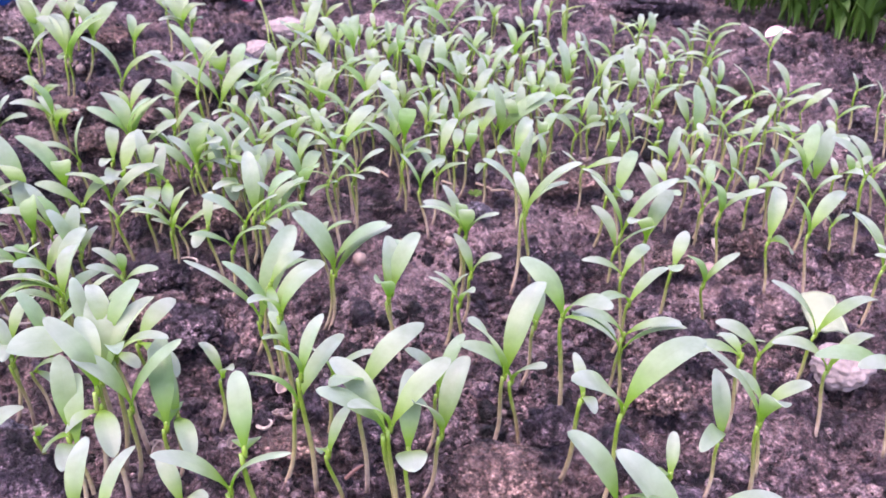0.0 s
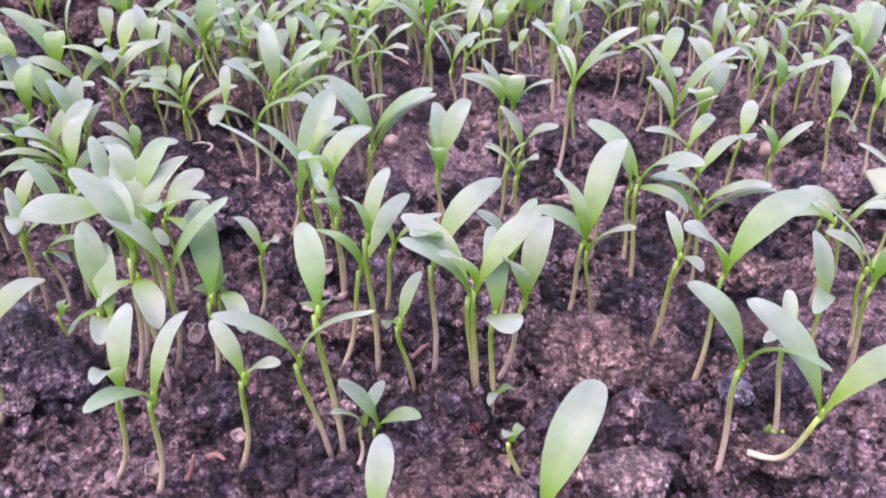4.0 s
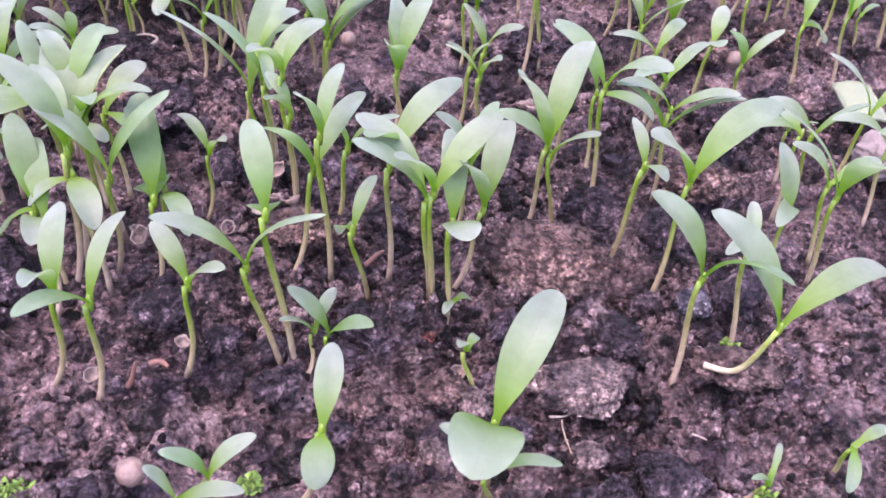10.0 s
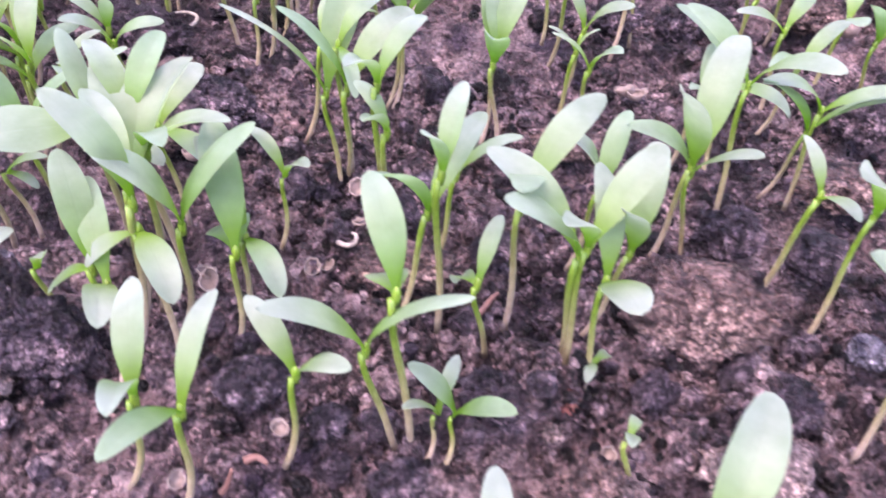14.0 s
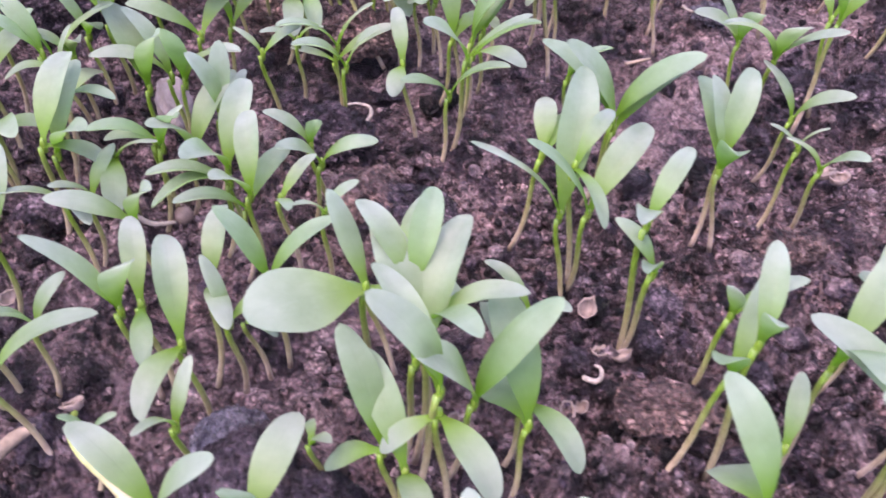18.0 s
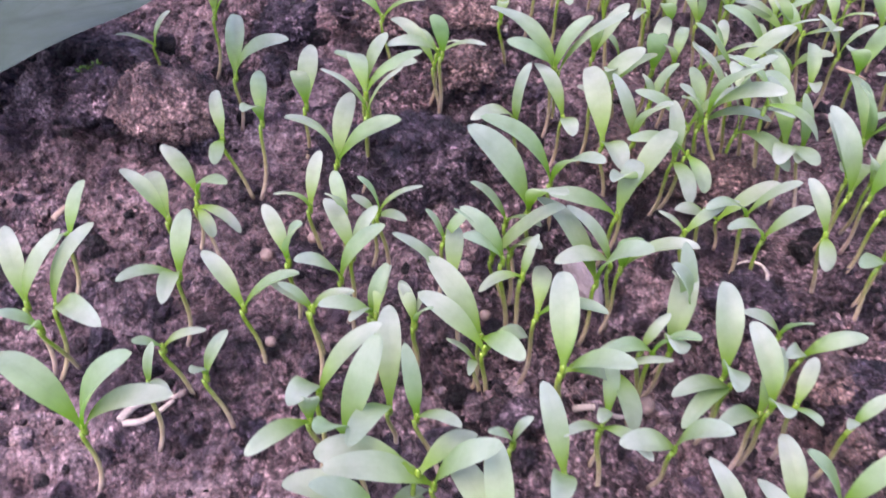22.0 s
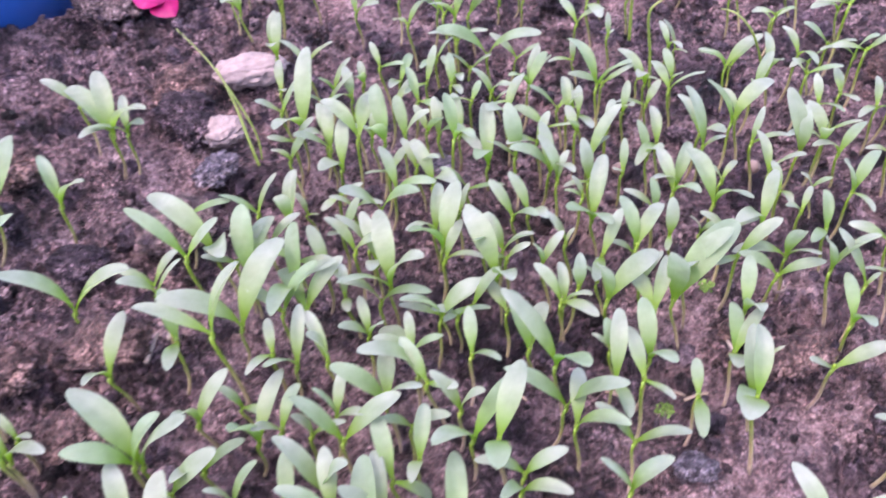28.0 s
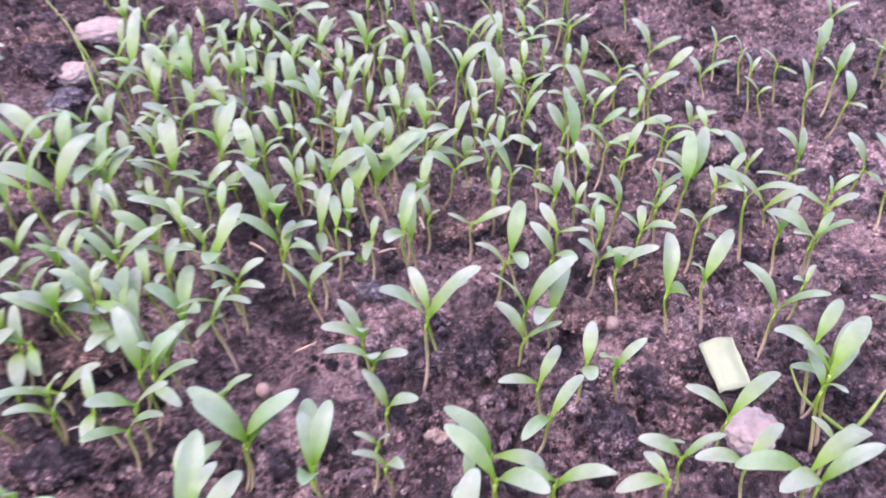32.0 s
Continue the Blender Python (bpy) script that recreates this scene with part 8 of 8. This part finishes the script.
def scrap():
    """A torn pale scrap of leaf, slightly curled."""
    n = 8
    verts, faces, uv = [], [], []
    p00, p10, p01, p11 = (Vector(p) for p in ((0.1124, 0.2350, 0.004), (0.1245, 0.2355, 0.0035), (0.1106, 0.2168, 0.0025), (0.1209, 0.2154, 0.003)))
    for side in (0.0002, -0.0002):
        for i in range(n + 1):
            for j in range(n + 1):
                a, b = i / n, j / n
                p = p00.lerp(p10, a).lerp(p01.lerp(p11, a), b)
                jag = 0.0007 * noise.noise(Vector((a * 9, b * 9, 1))) if i in (0, n) or j in (0, n) else 0
                verts.append((p.x + jag, p.y + jag, p.z + side + 0.0016 * math.sin(3 * a) + 0.0008 * noise.noise(Vector((a * 4, b * 4, 5)))))
                uv.append((0.5 + 0.4 * b, a))
    k, m = n + 1, (n + 1) ** 2
    for i in range(n):
        for j in range(n):
            q = (i * k + j, (i + 1) * k + j, (i + 1) * k + j + 1, i * k + j + 1)
            faces += [q[::-1], tuple(m + c for c in q)]
    ring = [j for j in range(n)] + [i * k + n for i in range(n)] + [n * k + n - j for j in range(n)] + [(n - i) * k for i in range(n)]
    for a, b in zip(ring, ring[1:] + ring[:1]):
        faces.append((a, b, m + b, m + a))
    ob = link_mesh("leaf_scrap", verts, faces, PAPER, uvs=uv)
    tagged(ob, "torn pale yellow green scrap of leaf on the soil", "leaf scrap")


scrap()


def seed_husk(x, y, r, turn):
    """Half of a ribbed seed coat, lying open."""
    r *= 0.82
    verts, faces = [], []
    nu, nv = 14, 6
    for shell in (1.0, 0.82):
        for j in range(nv + 1):
            th = math.pi / 2 * j / nv + 0.02
            for i in range(nu):
                ph = 2 * math.pi * i / nu
                rr = r * shell * (1 + 0.05 * math.cos(ph * 7)) * (1 + 0.34 * noise.noise(Vector((x * 900 + 1.3 * math.cos(ph), y * 900 + 1.3 * math.sin(ph), 0.5 * j))))
                verts.append((rr * math.sin(th) * math.cos(ph), 0.8 * rr * math.sin(th) * math.sin(ph), rr * (1 - math.cos(th)) * 0.9))
    m = (nv + 1) * nu
    for j in range(nv):
        for i in range(nu):
            a, b = j * nu + i, j * nu + (i + 1) % nu
            faces += [(a, a + nu, b + nu, b)[::-1], (m + a, m + a + nu, m + b + nu, m + b)]
    for i in range(nu):
        a, b = nv * nu + i, nv * nu + (i + 1) % nu
        faces.append((a, b, m + b, m + a))
    ob = link_mesh("seed_husk", verts, faces, HUSK_INSIDE)
    ob.location = (x, y, ground(x, y) + max(0.0, crumbs(x, y)) - 0.0002)
    ob.rotation_euler = (radians(-40 + turn % 80), radians(turn % 50 - 25), radians(turn))
    return tagged(ob, "split pinkish brown seed husk lying on the soil", "seed husk")


def round_seed(x, y, r, turn):
    """A whole ribbed seed."""
    verts, faces = [], []
    nu, nv = 20, 9
    for j in range(nv + 1):
        th = math.pi * j / nv
        for i in range(nu):
            ph = 2 * math.pi * i / nu
            rr = r * (1 + 0.05 * math.cos(ph * 10) * math.sin(th))
            verts.append((rr * math.sin(th) * math.cos(ph), rr * math.sin(th) * math.sin(ph), 1.1 * rr * math.cos(th)))
    for j in range(nv):
        for i in range(nu):
            a, b = j * nu + i, j * nu + (i + 1) % nu
            faces.append((a, a + nu, b + nu, b))
    ob = link_mesh("seed", verts, faces, HUSK)
    ob.location = (x, y, ground(x, y) + 0.9 * r)
    ob.rotation_euler = (radians(60), 0.4, radians(turn))
    return tagged(ob, "round ribbed brownish seed lying on the soil", "seed")


def smooth_path(pts, steps=5):
    out = []
    p = [np.array(q) for q in pts]
    for i in range(len(p) - 1):
        a, b, c, d = p[max(i - 1, 0)], p[i], p[i + 1], p[min(i + 2, len(p) - 1)]
        for k in range(steps):
            u = k / steps
            out.append(0.5 * (2 * b + (c - a) * u + (2 * a - 5 * b + 4 * c - d) * u * u + (3 * b - a - 3 * c + d) * u ** 3))
    return out + [p[-1]]


def thread(name, label, category, mat, pts, r):
    """A root, straw or stalk along a few points."""
    pts = [(q[0], q[1], q[2] + (ground(q[0], q[1]) + max(0.0, crumbs(q[0], q[1])) if q[2] < 0.0015 else 0.0)) for q in pts]
    path = smooth_path(pts)
    n = len(path)
    v, f, uv = tube(path, [r * (1 - 0.55 * (i / (n - 1)) ** 2) for i in range(n)], 7)
    return tagged(link_mesh(name, v, f, mat, uvs=uv), label, category)


def moss_tuft(x, y, r):
    """A small cushion of tiny green shoots."""
    rnd = random.Random(int((x + y) * 1e5))
    vs, fs, us = [], [], []
    for i in range(60):
        a, d = rnd.uniform(0, 6.28), r * rnd.random() ** 0.6
        v, f, uv = blade(rnd.uniform(0.0006, 0.0014), rnd.uniform(0, 360), rnd.uniform(25, 85), 0.4, 0.1, 0, 0.2, 0, 0.5, 0.3, 0.0001, 4, 2)
        o = len(vs)
        base = np.array([x + d * math.cos(a), y + d * math.sin(a), ground(x, y) + max(0, crumbs(x + d * math.cos(a), y + d * math.sin(a)))])
        vs += [q + base for q in v]
        fs += [tuple(k + o for k in q) for q in f]
        us += uv
    return tagged(link_mesh("moss", vs, fs, MOSS, uvs=us), "small bright green tuft of moss on the soil", "moss", kind="stuff")
# ---- seeds, roots, straws and moss ----
seed_husk(-0.0368, 0.1789, 0.0020, 20)
seed_husk(-0.0635, 0.1674, 0.0020, 200)
seed_husk(-0.0460, 0.1677, 0.0021, 60)
seed_husk(-0.0427, 0.1681, 0.0019, 300)
seed_husk(-0.1221, 0.1749, 0.0023, 10)
round_seed(-0.1245, 0.1539, 0.0018, 0)
seed_husk(-0.1059, 0.1792, 0.0023, 90)
seed_husk(-0.0500, 0.1357, 0.0019, 120)
round_seed(-0.0532, 0.1089, 0.0021, 40)
seed_husk(-0.0633, 0.1280, 0.0017, 70)
seed_husk(-0.0336, 0.1775, 0.0022, 10)
seed_husk(-0.0620, 0.1660, 0.0025, 100)
seed_husk(-0.0687, 0.1984, 0.0028, 140)
round_seed(-0.1616, 0.4043, 0.0022, 0)
round_seed(0.0407, 0.3976, 0.0021, 50)
round_seed(0.0811, 0.3835, 0.0024, 0)
seed_husk(0.0635, 0.3320, 0.0030, 30)
round_seed(0.0903, 0.2519, 0.0024, 80)
round_seed(-0.1574, 0.2386, 0.0016, 0)
round_seed(-0.1832, 0.2426, 0.0012, 0)
round_seed(-0.1100, 0.2176, 0.0018, 0)
seed_husk(-0.1369, 0.1973, 0.0020, 60)
seed_husk(-0.2012, 0.2326, 0.0017, 0)
round_seed(-0.1730, 0.2706, 0.0016, 0)
round_seed(-0.1377, 0.2439, 0.0012, 0)
round_seed(-0.1839, 0.2672, 0.0016, 0)
seed_husk(0.0244, 0.2243, 0.0030, 10)
seed_husk(0.0258, 0.2224, 0.0030, 30)
round_seed(0.0068, 0.2636, 0.0018, 0)
seed_husk(-0.0038, 0.1305, 0.0020, 60)
seed_husk(-0.0374, 0.1891, 0.0025, 50)
round_seed(-0.0221, 0.2505, 0.0023, 0)
thread("root", "thin whitish curled root on the soil", "root", ROOT, [(-0.0416, 0.1740, 0.0010), (-0.0398, 0.1730, 0.0010), (-0.0385, 0.1739, 0.0010), (-0.0383, 0.1756, 0.0010), (-0.0391, 0.1763, 0.0010)], 0.00050)
thread("root", "pale ring of dry root lying on the soil", "root", ROOT, [(-0.0781, 0.2421, 0.0010), (-0.0751, 0.2431, 0.0010), (-0.0730, 0.2464, 0.0010), (-0.0732, 0.2497, 0.0010), (-0.0758, 0.2512, 0.0010), (-0.0785, 0.2506, 0.0010)], 0.00050)
thread("root", "thin white thread of root on the soil", "root", ROOT, [(0.0116, 0.2903, 0.0010), (0.0124, 0.2880, 0.0010), (0.0159, 0.2862, 0.0010), (0.0196, 0.2859, 0.0010)], 0.00040)
thread("straw", "short whitish straw lying on the soil", "straw", ROOT, [(-0.1128, 0.3503, 0.0010), (-0.1116, 0.3547, 0.0010), (-0.1098, 0.3603, 0.0010)], 0.00070)
thread("straw", "short pale straw lying on the soil", "straw", ROOT, [(-0.1067, 0.3572, 0.0010), (-0.1063, 0.3613, 0.0010), (-0.1057, 0.3632, 0.0010)], 0.00080)
thread("straw", "pale dry straw on the soil", "straw", ROOT, [(0.0415, 0.3202, 0.0010), (0.0417, 0.3148, 0.0010), (0.0417, 0.3059, 0.0010)], 0.00060)
thread("straw", "pale dry straw on the soil", "straw", STRAW, [(0.0177, 0.3094, 0.0010), (0.0206, 0.3071, 0.0010), (0.0235, 0.3046, 0.0010)], 0.00060)
thread("straw", "bent pale straw on the soil", "straw", ROOT, [(0.0978, 0.2721, 0.0010), (0.0970, 0.2680, 0.0010), (0.0970, 0.2654, 0.0010)], 0.00070)
thread("straw", "short dry straw on the soil", "straw", STRAW, [(0.0051, 0.3116, 0.0010), (0.0080, 0.3091, 0.0010), (0.0109, 0.3063, 0.0010)], 0.00060)
thread("straw", "pale dry straw on the soil", "straw", STRAW, [(-0.0208, 0.3203, 0.0010), (-0.0177, 0.3170, 0.0010), (-0.0155, 0.3135, 0.0010)], 0.00060)
thread("twig", "short reddish twig standing in the soil", "twig", RED_TWIG, [(-0.0571, 0.1261, 0.0000), (-0.0563, 0.1262, 0.0040), (-0.0553, 0.1262, 0.0080)], 0.00050)
thread("twig", "flat brown twig on the soil", "twig", RED_TWIG, [(-0.0545, 0.1302, 0.0010), (-0.0528, 0.1308, 0.0010), (-0.0513, 0.1298, 0.0010)], 0.00060)
thread("twig", "brown rootlet on the soil", "twig", RED_TWIG, [(-0.0190, 0.1561, 0.0010), (-0.0167, 0.1592, 0.0010), (-0.0153, 0.1605, 0.0010)], 0.00050)
thread("straw", "white straw fibre on the soil", "straw", ROOT, [(0.0106, 0.1202, 0.0010), (0.0131, 0.1202, 0.0010), (0.0147, 0.1210, 0.0010)], 0.00025)
thread("straw", "fine dry fibre on the soil", "straw", STRAW, [(0.0126, 0.1195, 0.0010), (0.0124, 0.1169, 0.0010), (0.0129, 0.1123, 0.0010)], 0.00018)
thread("straw", "pale fibre on the soil", "straw", ROOT, [(0.0336, 0.1160, 0.0010), (0.0349, 0.1154, 0.0010), (0.0359, 0.1148, 0.0010)], 0.00020)
thread("twig", "thick pale dry twig lying in the soil", "twig", STRAW, [(-0.1325, 0.1650, 0.0010), (-0.1302, 0.1690, 0.0010), (-0.1277, 0.1710, 0.0010), (-0.1271, 0.1720, 0.0010)], 0.00120)
thread("root", "curling pale root beside the seedlings", "root", ROOT, [(-0.2124, 0.2281, 0.0010), (-0.2098, 0.2311, 0.0010), (-0.2057, 0.2324, 0.0010), (-0.2019, 0.2323, 0.0010)], 0.00090)
thread("root", "curling pale root beside the seedlings", "root", ROOT, [(-0.2118, 0.2277, 0.0010), (-0.2081, 0.2276, 0.0010), (-0.2047, 0.2296, 0.0010), (-0.2024, 0.2316, 0.0010)], 0.00070)
thread("straw", "pale bent straw in the soil", "straw", STRAW, [(-0.2346, 0.2874, 0.0010), (-0.2319, 0.2912, 0.0010), (-0.2288, 0.2924, 0.0010)], 0.00080)
thread("root", "pale root thread in the soil", "root", ROOT, [(-0.1247, 0.2179, 0.0010), (-0.1213, 0.2166, 0.0010), (-0.1162, 0.2163, 0.0010), (-0.1115, 0.2164, 0.0010)], 0.00070)
thread("straw", "short straw on the soil", "straw", STRAW, [(0.0228, 0.3033, 0.0010), (0.0273, 0.3040, 0.0010), (0.0296, 0.3038, 0.0010)], 0.00050)
thread("straw", "dry straw on the soil", "straw", STRAW, [(-0.0109, 0.2640, 0.0010), (-0.0067, 0.2654, 0.0010), (-0.0041, 0.2663, 0.0010)], 0.00050)
thread("straw", "dry straw on the soil", "straw", STRAW, [(-0.2027, 0.3919, 0.0010), (-0.1955, 0.3890, 0.0010), (-0.1897, 0.3894, 0.0010)], 0.00080)
thread("grass_blade", "thin yellowish green grass stalk leaning over the soil", "grass", GRASS, [(-0.0767, 0.4377, -0.0000), (-0.0767, 0.4407, 0.0080), (-0.0812, 0.4468, 0.0200), (-0.0881, 0.4573, 0.0300), (-0.0970, 0.4681, 0.0380)], 0.00040)
thread("grass_blade", "thin upright green grass stalk", "grass", GRASS, [(0.0743, 0.4754, 0.0000), (0.0740, 0.4760, 0.0160), (0.0723, 0.4735, 0.0340), (0.0702, 0.4680, 0.0520)], 0.00070)
thread("grass_blade", "yellowish bent stalk with drooping tip", "grass", GRASS, [(0.0696, 0.4419, 0.0000), (0.0686, 0.4432, 0.0140), (0.0659, 0.4423, 0.0300), (0.0689, 0.4419, 0.0350), (0.0763, 0.4436, 0.0360)], 0.00060)
thread("grass_blade", "yellowish bent stalk with drooping tip", "grass", GRASS, [(0.1078, 0.4270, 0.0000), (0.1057, 0.4295, 0.0120), (0.1004, 0.4306, 0.0240), (0.0953, 0.4340, 0.0300), (0.0918, 0.4393, 0.0300)], 0.00050)
thread("grass_blade", "long pale green curved stalk among the seedlings", "grass", WHITE_STEM, [(-0.1054, 0.1471, 0.0030), (-0.1079, 0.1521, 0.0050), (-0.1116, 0.1559, 0.0080), (-0.1157, 0.1592, 0.0110), (-0.1175, 0.1624, 0.0120), (-0.1184, 0.1670, 0.0090)], 0.00100)
thread("grass_blade", "yellow green arching stalk", "grass", GRASS, [(-0.0778, 0.4340, 0.0000), (-0.0796, 0.4389, 0.0080), (-0.0818, 0.4462, 0.0180), (-0.0855, 0.4518, 0.0300)], 0.00060)
thread("grass_blade", "arching green grass blade beside the pale scrap", "grass", GRASS, [(0.1426, 0.1965, 0.0000), (0.1349, 0.1979, 0.0060), (0.1262, 0.2029, 0.0140), (0.1243, 0.2089, 0.0200)], 0.00065)
thread("grass_blade", "slanting bright green grass blade beside the pale scrap", "grass", GRASS, [(0.1327, 0.1899, 0.0000), (0.1347, 0.1905, 0.0080), (0.1385, 0.1913, 0.0160), (0.1439, 0.1941, 0.0220)], 0.00075)
moss_tuft(-0.0366, 0.1088, 0.0017)
moss_tuft(-0.0670, 0.1058, 0.0028)
moss_tuft(-0.0707, 0.1070, 0.0016)
moss_tuft(0.0470, 0.1356, 0.0016)
moss_tuft(0.0172, 0.3022, 0.0024)
moss_tuft(0.1293, 0.2223, 0.0014)
moss_tuft(-0.2335, 0.3472, 0.0039)
moss_tuft(0.0425, 0.1048, 0.0017)
moss_tuft(0.0458, 0.3399, 0.0022)
